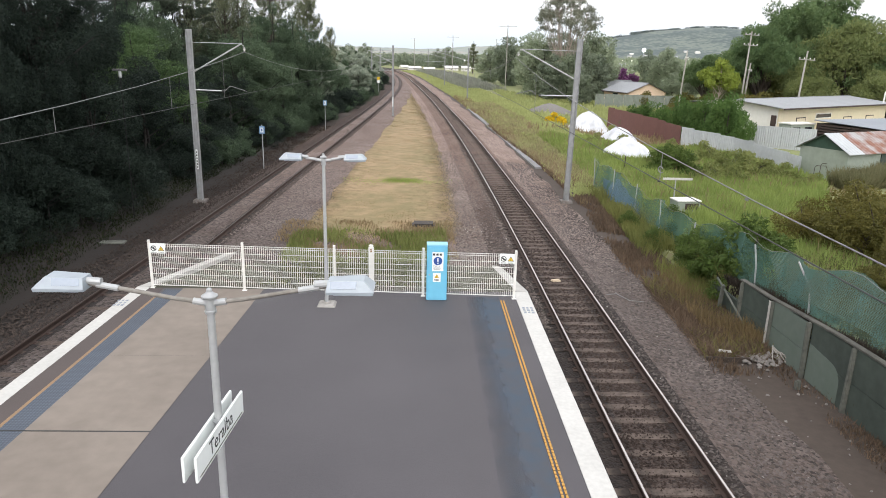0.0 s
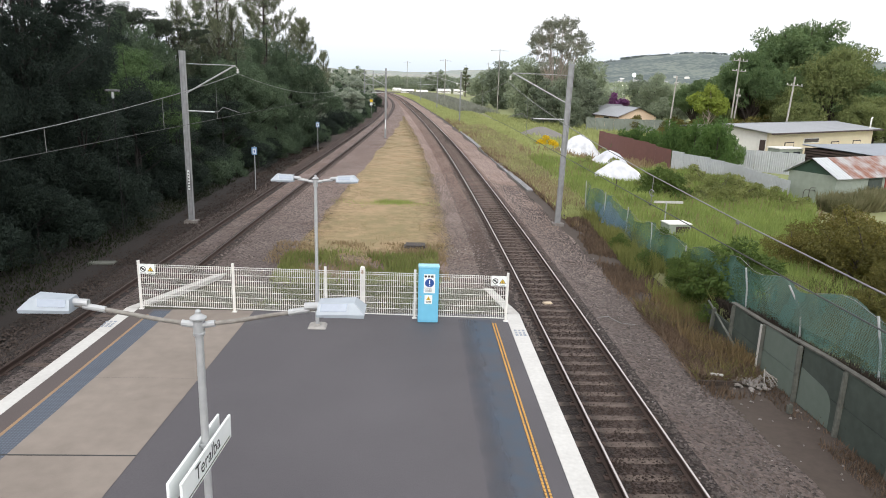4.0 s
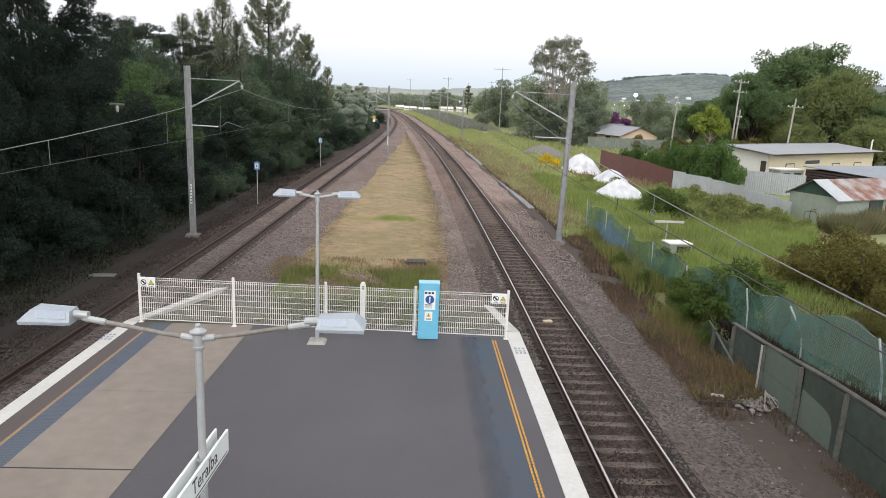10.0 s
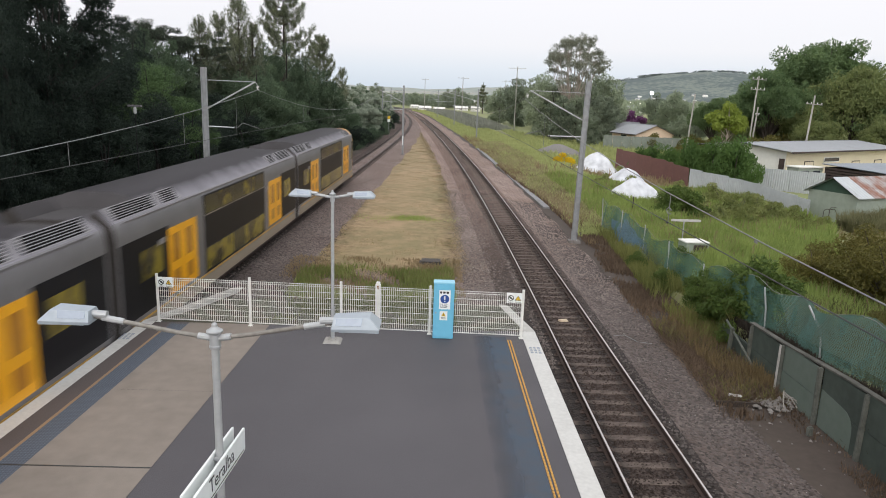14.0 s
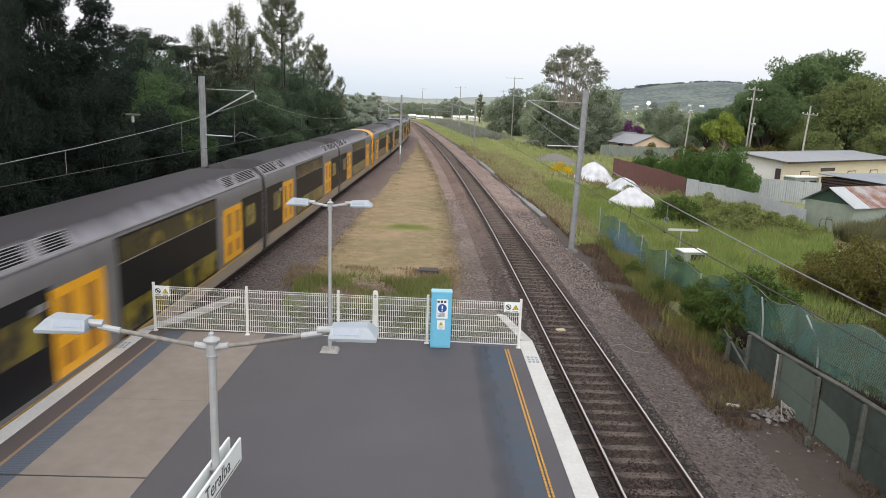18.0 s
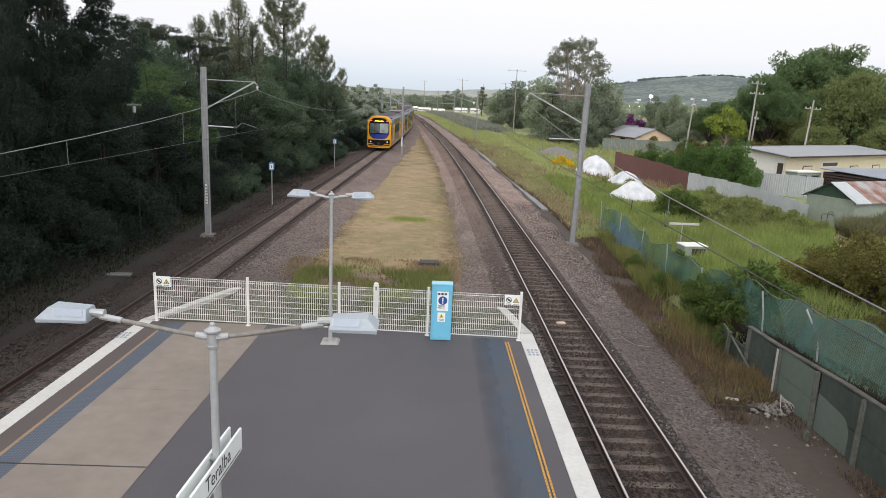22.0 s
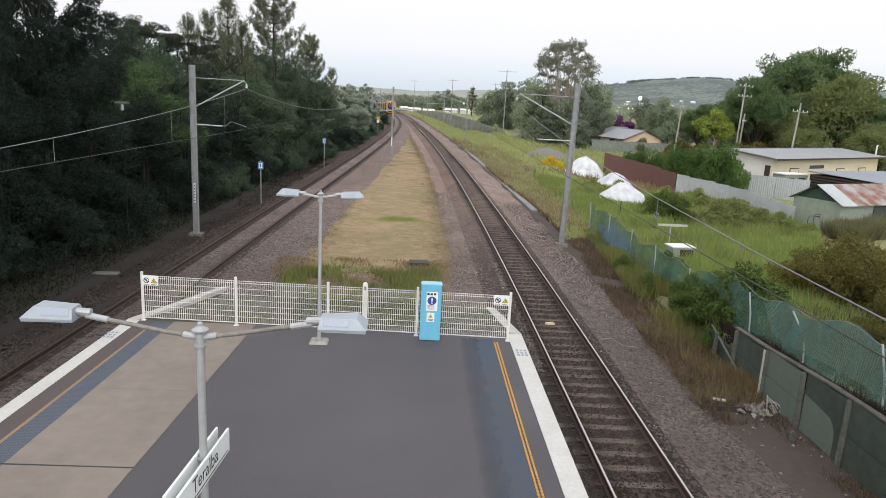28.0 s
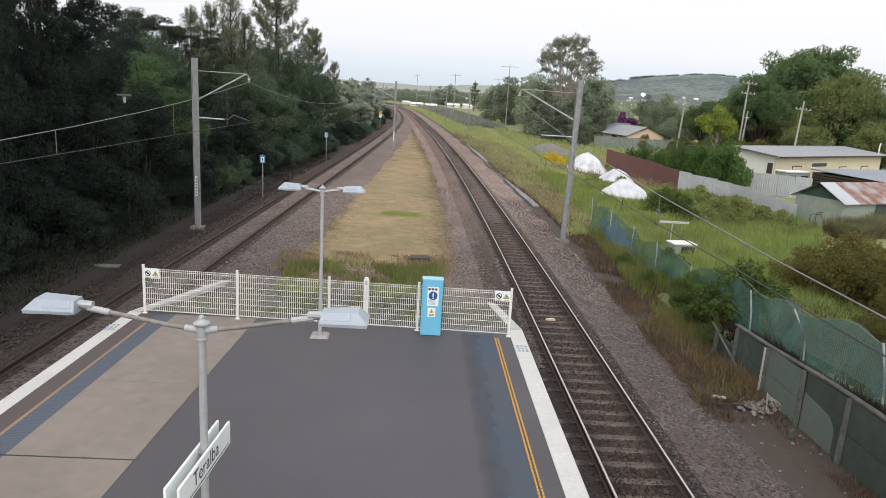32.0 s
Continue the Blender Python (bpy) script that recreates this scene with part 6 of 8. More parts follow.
def far_trees():
    """Trees among the houses on the other side."""
    tall = gum("gum_tree", "tall open gum tree with pale limbs against the sky", 51, 21.7, 5.7, 0.26, 46, 16000, 0.18, LEAF_GUM, PALE_BARK, (0.42, 0.85), 0.75, 0.19, "", 7, 0.7, (0.6, 0), 0.2)
    tall.matrix_basis = put(None, 22.3, 138)
    a = tree("garden_tree", "dark green bushy tree in the row behind the verge", 52, 12, 4.6, 36, 11000, 0.3, LEAF_HAZE, z_low=0.05, r=(1.3, 2.2), group="trees behind the verge")
    b = tree("garden_tree", "dark olive tree in the row behind the verge", 53, 12, 4.2, 32, 10000, 0.28, LEAF_HAZE_DARK, z_low=0.08, r=(1.2, 2.0), group="trees behind the verge")
    spots = [(a, 19.5, 143, 1.02), (b, 24, 146, 1.1), (a, 29, 142, 1.1), (b, 28.4, 133, 0.68), (a, 30.2, 151, 1.05), (b, 18.0, 192, 0.98), (b, 21, 205, 1.0), (a, 15.5, 212, 0.85), (a, 23.5, 178, 1.15),
             (b, 22.5, 121, 0.5), (b, 19.6, 131, 0.66), (a, 22.6, 133, 0.72), (b, 25.6, 134, 0.8), (a, 62, 172, 0.7), (a, 46.8, 150, 0.86), (b, 50, 160, 0.72), (b, 56, 190, 0.8), (a, 57, 178, 0.62), (b, 41, 215, 0.6), (a, 62, 190, 0.9),
             (a, 40, 125, 0.5), (b, 44, 128, 0.55), (a, 8, 352, 0.85), (b, 3, 362, 0.72), (a, -14, 372, 0.6), (b, 20, 268, 0.42), (a, -6, 380, 0.55), (b, -32, 340, 0.8), (a, -38, 320, 0.8), (b, 30, 300, 0.75), (a, 40, 290, 0.85)]
    first = set()
    for k, (src, x, y, sc) in enumerate(spots):
        m = put(None, x, y, sc, k * 1.7)
        if src.name in first:
            copy_thing(src, m)
        else:
            first.add(src.name)
            src.matrix_basis = m
    big = gum("fig_tree", "very large spreading dark green tree behind the houses", 61, 19.6, 7.6, 0.2, 48, 70000, 0.3, LEAF_FIG, BARK, (1.3, 2.3), 0.7, 0.5, "large trees behind the houses", 6, 0.8, (0, 0), 0.5)
    big.matrix_basis = put(None, 61.5, 122)
    for k, (x, y, sc, high) in enumerate(((70.5, 116, 0.62, 1.05), (50.5, 117, 0.6, 1.05), (46.6, 106, 0.5, 1.38), (63, 101, 0.5, 1.0), (54.5, 108, 0.5, 1.2), (76, 112, 0.66, 1.0), (42.5, 116, 0.4, 1.2))):
        clone(big, put(None, x, y, sc, 2.0 + k, tall=high))
    light = gum("green_tree", "rounded yellow-green tree before a larger dark tree", 62, 10, 3.9, 0.2, 26, 24000, 0.22, leafy("fresh_foliage", (0.085, 0.115, 0.042), (0.22, 0.25, 0.09)), BARK, (0.8, 1.5), 0.75, 0.2, "fresh green trees behind the houses", 6, 0.9, (0, 0), 0.5, 1.0)
    light.matrix_basis = put(None, 58.8, 104, 1.12, tall=1.3)
    for k, (x, y, sc) in enumerate([(64.5, 103, 0.95), (51, 104, 0.8), (73, 104, 1.1), (46, 110, 0.7), (56, 93, 0.62), (49, 97, 0.6), (64, 92, 0.7), (41, 103, 0.5), (59.5, 95, 0.7)]):
        clone(light, put(None, x, y, sc, k, tall=1.1))
    yel = tree("garden_tree", "small yellow-green tree with bare lower limbs", 63, 8.6, 2.3, 16, 4200, 0.26, LEAF_BRIGHT, PALE_BARK, 0.5, (0.7, 1.2), 0.12, limbs=12)
    yel.matrix_basis = put(None, 37.3, 99)
    olive = tree("garden_shrub", "olive-brown shrub among the gardens", 64, 4, 2.4, 16, 4200, 0.22, LEAF_OLIVE, z_low=0.02, r=(0.8, 1.4), trunk=0.08, group="garden shrubs", category="shrub", limbs=6)
    olive.matrix_basis = put(None, 40, 96, 1.0)
    for k, (x, y, sc) in enumerate([(43, 97, 1.1), (46, 88, 1.0), (39, 104, 1.0), (50, 98, 1.1), (33, 118, 0.8), (48, 103, 1.1), (43, 108, 1.1), (53, 100, 1.0), (36, 108, 0.9)]):
        copy_thing(olive, put(None, x, y, sc, k))
    dark = tree("hedge_bush", "large rounded dark green bush behind the tin fence", 65, 5.2, 3.0, 26, 9000, 0.2, leafy("hedge_leaf", (0.04, 0.085, 0.022), (0.12, 0.2, 0.05)), z_low=0.02, r=(1.0, 1.6), trunk=0.12, group="bushes behind the tin fence", category="shrub", limbs=6)
    dark.matrix_basis = put(None, 25.7, 68.4, 0.74, tall=1.42)
    for k, (x, y, sc, high) in enumerate([(24.4, 71, 0.6, 1.65), (22.8, 73, 0.55, 1.7), (26.6, 71.5, 0.66, 1.4), (20.6, 78, 0.5, 1.5), (21.9, 76.4, 0.5, 1.45), (19.5, 80, 0.42, 1.5)]):
        clone(dark, put(None, x, y, sc, k * 2.0, tall=high))
    jac = tree("jacaranda", "purple flowering tree beyond the houses", 66, 6, 3.2, 16, 3500, 0.34, LEAF_PURPLE, z_low=0.25, r=(1.0, 1.6), limbs=6)
    jac.matrix_basis = put(None, 41.2, 162, 1.0)
    nf = pine("norfolk_pine", "distant upright pine beyond the line", 67, 10.4, 2.7, 3000, 0.3, low=0.2, upright=0.05, step=(0.9, 1.3))
    nf.matrix_basis = put(None, 16.6, 300, 1.25)
    fl = tree("flowering_bush", "low bush covered in yellow flowers", 68, 1.5, 1.1, 10, 2600, 0.14, FLOWER, z_low=0.05, r=(0.4, 0.6), trunk=0.04, category="shrub", limbs=4)
    fl.matrix_basis = put(None, 11.0, 81)


def near_shrubs():
    """Shrubs and weeds of the yard beside the line."""
    s = tree("boundary_shrub", "leafy green shrub growing over the mesh fence", 71, 2.6, 1.35, 16, 5200, 0.12, leafy("shrub_leaf", (0.04, 0.075, 0.016), (0.13, 0.18, 0.04)), z_low=0.02, r=(0.5, 0.8), trunk=0.05, group="shrubs at the mesh fence", category="shrub", limbs=6)
    s.matrix_basis = put(None, 6.2, 21.8, 0.85)
    for k, (x, y, sc) in enumerate([(5.3, 22.4, 0.6), (6.9, 23.4, 0.75), (5.6, 24.5, 0.6), (7.2, 26, 0.6), (6.0, 28, 0.45), (5.1, 20.9, 0.42), (7.2, 31.5, 0.5), (5.0, 27.5, 0.45), (5.0, 31, 0.4)]):
        copy_thing(s, put(None, x, y, sc, k))
    for k, (x, y, sc) in enumerate([(12.0, 47.6, 0.8), (13.0, 47.4, 0.9), (14.2, 48.2, 0.8), (13.2, 49.5, 0.85), (5.15, 22.2, 0.4), (5.3, 23.6, 0.45)]):
        clone(s, put(None, x, y, sc, k * 2.0))
    o = tree("yard_bush", "large olive-brown bush in the overgrown yard", 72, 3.4, 2.1, 34, 13000, 0.085, LEAF_OLIVE, z_low=0.02, r=(0.4, 0.85), trunk=0.07, group="bushes in the yard", category="shrub", limbs=8)
    o.matrix_basis = put(None, 14.2, 28.6, 1.0)
    for k, (x, y, sc) in enumerate([(12.2, 24.6, 0.85), (14.4, 25.2, 0.95), (16.8, 29, 1.0), (12.6, 26.2, 0.72), (19, 31, 1.0), (16.2, 26, 0.8), (19, 26, 0.9), (13.5, 23.5, 0.75), (11.6, 28.2, 0.62), (12.0, 26.0, 0.7), (13.2, 22.2, 0.7), (15.2, 23.4, 0.85), (9.0, 14.5, 0.5), (10.2, 17.5, 0.55), (9.6, 11.5, 0.5), (8.3, 18.2, 0.36), (11.2, 20.5, 0.6), (7.6, 12.4, 0.34), (8.0, 9.5, 0.4), (7.3, 10.8, 0.42), (7.1, 14.2, 0.38), (8.4, 16.2, 0.46)]):
        copy_thing(o, put(None, x, y, sc, k * 1.3))
    w = tree("weed_clump", "tall green weeds in the overgrown yard", 73, 1.5, 1.2, 12, 3000, 0.12, leafy("weed_leaf", (0.115, 0.145, 0.045), (0.29, 0.31, 0.11), 0.6, 0.45), z_low=0.0, r=(0.4, 0.7), trunk=0.03, group="weeds in the yard", category="weeds", limbs=4)
    w.matrix_basis = put(None, 12.5, 50)
    rnd = random.Random(4)
    for k in range(28):
        x, y = (rnd.uniform(13, 24), rnd.uniform(46, 58)) if k < 24 else (rnd.uniform(8.5, 16), rnd.uniform(56, 70))
        if x < 23:
            copy_thing(w, put(None, x, y, rnd.uniform(0.7, 1.35), k))


# ---- grass: blades by the thousand, as one object for each patch ----
def blades(name, label, n, spot, h0, h1, material, seed, keep=None, width=0.012, droop=0.28, rise=land):
    rng = np.random.default_rng(seed)
    x, y = spot(rng, n)
    if keep is not None:
        k = keep(x, y, rng)
        x, y = x[k], y[k]
    n = len(x)
    z = rise(x, y) - 0.02
    h = rng.uniform(h0, h1, n) * (0.75 + 0.5 * (0.5 + 0.5 * np.sin(x * 1.7 + 2) * np.sin(y * 1.3)))
    a = rng.uniform(0, 6.28, n)
    dist = np.hypot(x + 4.7, y)
    w = np.maximum(width, 0.0011 * dist)
    dx, dy = np.cos(a) * w, np.sin(a) * w
    lean = rng.normal(0, droop, (n, 2)) * h[:, None]
    v = np.zeros((n, 3, 3))
    v[:, 0] = np.stack([x - dx, y - dy, z], 1)
    v[:, 1] = np.stack([x + dx, y + dy, z], 1)
    v[:, 2] = np.stack([x + lean[:, 0], y + lean[:, 1], z + h], 1)
    tagged(new(name, quads(name, v, material)), label, "grass", kind="stuff")


def patchy(freq, cut, seed):
    def keep(x, y, rng):
        q = np.sin(x * freq + seed) * np.sin(y * freq * 0.8 + seed * 2) + 0.5 * np.sin(x * freq * 2.3 + y * freq * 1.9 + seed) + rng.normal(0, 0.35, len(x))
        return q > cut
    return keep


def grasses():
    ml = glide([(24, -10.2), (30, -10.0), (36, -9.85), (45, -9.95), (65, -9.75), (91, -9.1), (121, -8.6), (145, -8.8), (172, -9.6)])
    mr = glide([(24, -3.5), (32, -3.15), (39, -3.0), (52, -3.15), (67, -3.35), (93, -4.75), (122, -6.4), (145, -7.6), (172, -9.0)])
    ys = np.concatenate([np.arange(27.5, 60, 1.5), np.arange(60, 172, 4.0)])
    s, cover = Shape(), []
    for y in ys:
        a, b = float(ml(y)), float(mr(y))
        e, o = min(1.1, (b - a) * 0.25), min(1.1, (b - a) * 0.3)
        end = 0.15 if y < 28 else 0.6 if y < 30 else 1.0
        for x, c in ((a - o, 0.0), (a + e, 0.75), ((a + b) / 2, 0.9), (b - e, 0.75), (b + o, 0.0)):
            s.v.append((x, y, -1.375))
            cover.append(c * end)
    for i in range(len(ys) - 1):
        for k in range(4):
            s.f.append((5 * i + k, 5 * i + k + 1, 5 * i + k + 6, 5 * i + k + 5))
            s.s.append(0)
    strip_ob = s.thing("median_strip", DRY_GROUND, "strip of dry straw-coloured grass between the tracks", "grass", kind="structure")
    strip_ob.data.attributes.new("cover", "FLOAT", "POINT").data.foreach_set("value", cover)

    def median(rng, n):
        y = 26 + 150 * rng.random(n) ** 1.7
        t = rng.random(n)
        return ml(y) + (mr(y) - ml(y)) * t + rng.normal(0, 0.3, n), y
    blades("dry_grass", "short straw-coloured grass between the tracks", 120000, median, 0.025, 0.085, BLADE_DRY, 1, lambda x, y, r: y > 30.5 + r.normal(0, 0.4, len(x)))
    blades("green_grass", "patches of green in the dry grass between the tracks", 60000, median, 0.03, 0.1, BLADE_OLIVE, 2, lambda x, y, r: (np.sin(y * 0.42 + 0.6 * np.sin(x * 0.7)) + 0.5 * np.sin(x * 0.9 + y * 0.2) + r.normal(0, 0.5, len(x)) > 0.2) & (y > 30) & (y < 95))
    def fringe(rng, n):
        y = 29 + 140 * rng.random(n) ** 1.6
        side = rng.random(n) < 0.5
        return np.where(side, ml(y) + 0.5, mr(y) - 0.5) + rng.normal(0, 0.42, n), y
    blades("dry_fringe", "thin dry grass creeping over the gravel beside the strip", 60000, fringe, 0.02, 0.09, BLADE_DRY, 23)
    blades("green_tuft", "small green tufts in the dry grass between the tracks", 5000, lambda r, n: (-6.0 + r.normal(0, 1.3, n), 41.8 + r.normal(0, 0.5, n)), 0.04, 0.13, BLADE_GREEN, 22)
    blades("tall_grass", "taller green grass below the end of the platform", 15000, lambda r, n: (r.uniform(-10.0, -3.6, n), r.uniform(24.6, 29.8, n)), 0.12, 0.4, leafy("rank_grass", (0.1, 0.13, 0.036), (0.26, 0.28, 0.095), 0.7, 0.3), 3, lambda x, y, r: (y < 29.6 - 0.9 * np.abs(np.sin(x * 0.8)) + r.normal(0, 0.2, len(x))) & patchy(0.9, -0.25, 2.0)(x, y, r))
    on_ramp = lambda x, y: -0.01 - 1.38 * (y - 17.75) / 6.85
    blades("ramp_grass", "rough green grass on the ramp behind the fence", 9000, lambda r, n: (-9.4 + 5.6 * r.random(n) ** 0.9, r.uniform(18.6, 24.6, n)), 0.05, 0.24, leafy("ramp_blade", (0.06, 0.075, 0.026), (0.18, 0.19, 0.07), 0.7, 0.3), 30, lambda x, y, r: (x > -9.2 + 0.6 * np.sin(y)) & patchy(0.9, -0.3, 1.5)(x, y, r), rise=on_ramp)
    blades("seed_grass", "pale seeding grass below the end of the platform", 15000, lambda r, n: (r.uniform(-10.8, -3.2, n), r.uniform(25.5, 31.2, n)), 0.05, 0.26, BLADE_DRY, 4, patchy(1.1, 0.0, 0.5))

    ve = glide([(10, 3.0), (16, 2.9), (20, 3.2), (26, 3.2), (32, 3.7), (39, 4.0), (50, 3.9), (60, 3.3), (69, 2.9), (86, 2.7), (98, 2.1), (120, 1.2), (145, -0.35), (180, -2.5), (224, -5.3), (260, -9), (300, -14.5)])
    vg = Shape()
    vy = np.concatenate([np.arange(44, 120, 4.0), np.arange(120, 301, 10.0)])
    for y0, y1 in zip(vy[:-1], vy[1:]):
        for j in range(6):
            q = [(float(ve(a)) + (0.1 * math.sin(a) if j + b == 0 else 0) + 1.9 * (j + b), a) for a, b in ((y0, 0), (y0, 1), (y1, 1), (y1, 0))]
            vg.add([(x, y, float(land(x, y)) + 0.025) for x, y in q], [(0, 1, 2, 3)])
    vg.welded = True
    vg.thing("verge", GRASS_GROUND, "green grassy verge following the straight track to the bend", "verge", kind="structure")

    def verge(w, y0, y1, p=1.5):
        def spot(rng, n):
            y = y0 + (y1 - y0) * rng.random(n) ** p
            return ve(y) + w * rng.random(n) ** 1.2 + rng.normal(0, 0.12, n), y
        return spot
    blades("verge_grass", "green grass verge along the straight track", 75000, verge(8.5, 38, 290, 1.8), 0.2, 0.5, BLADE_VERGE, 5, lambda x, y, r: (x - ve(y) > 0.8 + 0.5 * np.sin(y * 0.3)) | (r.random(len(x)) < 0.25))
    far_line = glide([(120, 9.8), (160, 3.8), (200, 0.8), (260, -4.5), (290, -8)])
    blades("grey_scrub", "grey-green scrub and reeds beyond the far verge", 16000, lambda r, n: (lambda y: (far_line(y) + 9 * r.random(n), y))(152 + 130 * r.random(n)), 0.6, 1.3, SCRUB, 15)
    blades("meadow_grass", "rough grass before the far trees", 22000, lambda r, n: (r.uniform(10.5, 34, n), r.uniform(84, 150, n)), 0.35, 0.9, BLADE_VERGE, 16)
    blades("dry_verge", "dry brown grass at the edge of the ballast", 24000, verge(2.0, 36, 130), 0.15, 0.45, BLADE_DRY, 6, patchy(0.35, -0.1, 0.3))
    blades("straw_verge", "straw and olive grass of the verge beside the cable trough", 34000, lambda r, n: (lambda y: (ve(y) + 0.1 + 4.6 * r.random(n) ** 1.3, y))(44 + 66 * r.random(n) ** 1.2), 0.15, 0.48, leafy("straw_blade", (0.17, 0.15, 0.085), (0.4, 0.34, 0.2), 0.8, 0.35), 28, patchy(0.3, -0.7, 1.0))
    blades("dry_bank", "dry brown grass and bare earth beside the cable trough", 30000, lambda r, n: (lambda y: (ve(y) - 0.2 + 2.9 * r.random(n) ** 1.2, y))(40 + 36 * r.random(n)), 0.08, 0.3, BLADE_BROWN, 26, patchy(0.45, -0.6, 2.0))
    blades("brown_weeds", "dead brown weeds between the ballast and the wall", 20000, verge(2.1, 15.6, 38, 1.0), 0.06, 0.3, BLADE_BROWN, 7, lambda x, y, r: (x < 5.0) & patchy(1.3, -0.35, 3.0)(x, y, r))
    blades("green_weeds", "green weeds along the foot of the fence", 24000, verge(2.9, 21, 40, 1.0), 0.25, 0.7, leafy("fence_weed", (0.1, 0.12, 0.035), (0.26, 0.26, 0.085), 0.7, 0.35), 8, lambda x, y, r: (x - ve(y) > 1.0) & patchy(0.6, -0.3, 1.0)(x, y, r))
    blades("yard_grass", "tall yellow-green grass of the overgrown yard", 110000, lambda r, n: (6.2 + 20 * r.random(n), 20 + 45 * r.random(n) ** 0.9), 0.35, 0.8, BLADE_GREEN, 9, lambda x, y, r: (x - 6 < (y - 12) * 0.5) & (x < 24.2))
    blades("shed_weeds", "tall dull weeds growing up before the shed", 16000, lambda r, n: (lambda u: (24.6 + 7.6 * u, 46.6 + 3.2 * u + r.uniform(-1.2, 1.6, n)))(r.random(n)), 0.5, 1.4, leafy("dull_weed", (0.1, 0.11, 0.05), (0.25, 0.23, 0.13), 0.75, 0.35), 27, patchy(0.7, -0.6, 1.0))
    blades("yard_straw", "dry stalks in the overgrown yard", 12000, lambda r, n: (6.2 + 18 * r.random(n), 20 + 55 * r.random(n)), 0.4, 0.9, BLADE_DRY, 10, patchy(0.4, 0.1, 4.0))
    heap_at = lambda r, n: (lambda y: (4.85 - (2.0 - 0.05 * (y - 16)) * r.random(n) ** 1.1, y))(16.5 + 6.5 * r.random(n))
    blades("dead_grass", "matted brown dead grass heaped beside the wall", 14000, heap_at, 0.06, 0.3, BLADE_BROWN, 17, droop=0.8)
    blades("straw_grass", "straw and olive grass in the dead heap", 2200, heap_at, 0.1, 0.45, BLADE_OLIVE, 18, patchy(1.2, 0.0, 1.0), droop=0.6)
    blades("rank_weeds", "green and straw weeds growing through the dead heap", 5200, lambda r, n: (4.9 - 1.25 * r.random(n) ** 1.4, 17.4 + 6.0 * r.random(n)), 0.12, 0.55, leafy("heap_weed", (0.085, 0.066, 0.034), (0.28, 0.205, 0.105), 0.75, 0.35), 29, patchy(1.4, -0.2, 0.7))
    blades("bank_weeds", "dark dead weeds along the top of the wall", 13000, lambda r, n: (r.uniform(5.12, 5.42, n), r.uniform(7, 21.5, n)), 0.08, 0.32, leafy("dark_weed", (0.02, 0.017, 0.014), (0.07, 0.055, 0.042), 0.85, 0.2), 19)
    blades("wall_weeds", "dead weeds along the foot of the retaining wall", 4500, lambda r, n: (4.95 - 0.6 * r.random(n) ** 1.8, r.uniform(8, 17, n)), 0.04, 0.18, BLADE_BROWN, 11, patchy(1.1, -0.1, 2.0))
    blades("bank_grass", "rough grass on the bank above the wall", 30000, lambda r, n: (r.uniform(5.75, 13, n), r.uniform(6, 24, n)), 0.25, 0.6, leafy("shady_grass", (0.045, 0.055, 0.022), (0.13, 0.125, 0.05), 0.7, 0.3), 12)
    # litter and edge grass are tinted dark for the trees' shade
    blades("leaf_litter", "dead leaves and twigs strewn before the trees", 16000, lambda r, n: (lambda y: (left_x(y) - 2.3 - 2.2 * r.random(n), y))(13 + 60 * r.random(n) ** 1.3), 0.02, 0.09, leafy("litter_leaf", (0.018, 0.013, 0.009), (0.07, 0.047, 0.032), 0.85, 0.1), 24, droop=1.5)
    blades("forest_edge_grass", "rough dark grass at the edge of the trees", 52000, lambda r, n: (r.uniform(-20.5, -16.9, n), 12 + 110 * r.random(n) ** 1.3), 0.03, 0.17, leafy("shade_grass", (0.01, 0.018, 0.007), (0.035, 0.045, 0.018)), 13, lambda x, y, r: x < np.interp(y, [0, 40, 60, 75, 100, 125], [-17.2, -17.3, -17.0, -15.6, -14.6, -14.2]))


woods()
far_trees()
near_shrubs()
grasses()


# ---- the boundary: retaining wall, mesh fence, and the yard ----
WALL_GREEN = mat("dark_green_wall", (0.06, 0.078, 0.064), (0.037, 0.048, 0.04), 0.8, 4, 0.8, 0.2, amount=0.8)
WALL_PATCH = mat("repainted_green", (0.14, 0.17, 0.145), (0.1, 0.13, 0.105), 0.8, 4, 0.8, 0.15)
POST_CONC = mat("mossy_concrete_post", (0.15, 0.152, 0.132), (0.07, 0.077, 0.064), 0.9, 8, 1.5, 0.3, amount=0.8)
TIN = mat("grey_tin", (0.5, 0.525, 0.54), (0.38, 0.4, 0.41), 0.55, 3, 0.7, 0.05, metal=0.2)
TIN_BROWN = mat("red_brown_tin", (0.17, 0.08, 0.07), (0.12, 0.06, 0.055), 0.6, 3, 0.7, 0.05)
ROOF_TIN = mat("weathered_roof_tin", (0.33, 0.34, 0.36), (0.25, 0.26, 0.27), 0.5, 2, 0.4, 0.05, metal=0.2)
ROOF_RUST = mat("rusty_roof_tin", (0.33, 0.32, 0.315), (0.2, 0.085, 0.055), 0.7, 1.2, 0.55, 0.1, amount=1.6)
CREAM = mat("cream_weatherboard", (0.72, 0.64, 0.46), (0.62, 0.55, 0.4), 0.7, 3, 0.6, 0.05)
WHITE_WALL = mat("white_wall", (0.75, 0.74, 0.7), (0.62, 0.61, 0.57), 0.7, 3, 0.6, 0.05)
PEACH = mat("peach_wall", (0.8, 0.62, 0.46), (0.72, 0.55, 0.41), 0.7, 3, 0.6, 0.05)
MINT = mat("pale_green_wall", (0.31, 0.35, 0.29), (0.21, 0.245, 0.2), 0.75, 3, 0.8, 0.08)
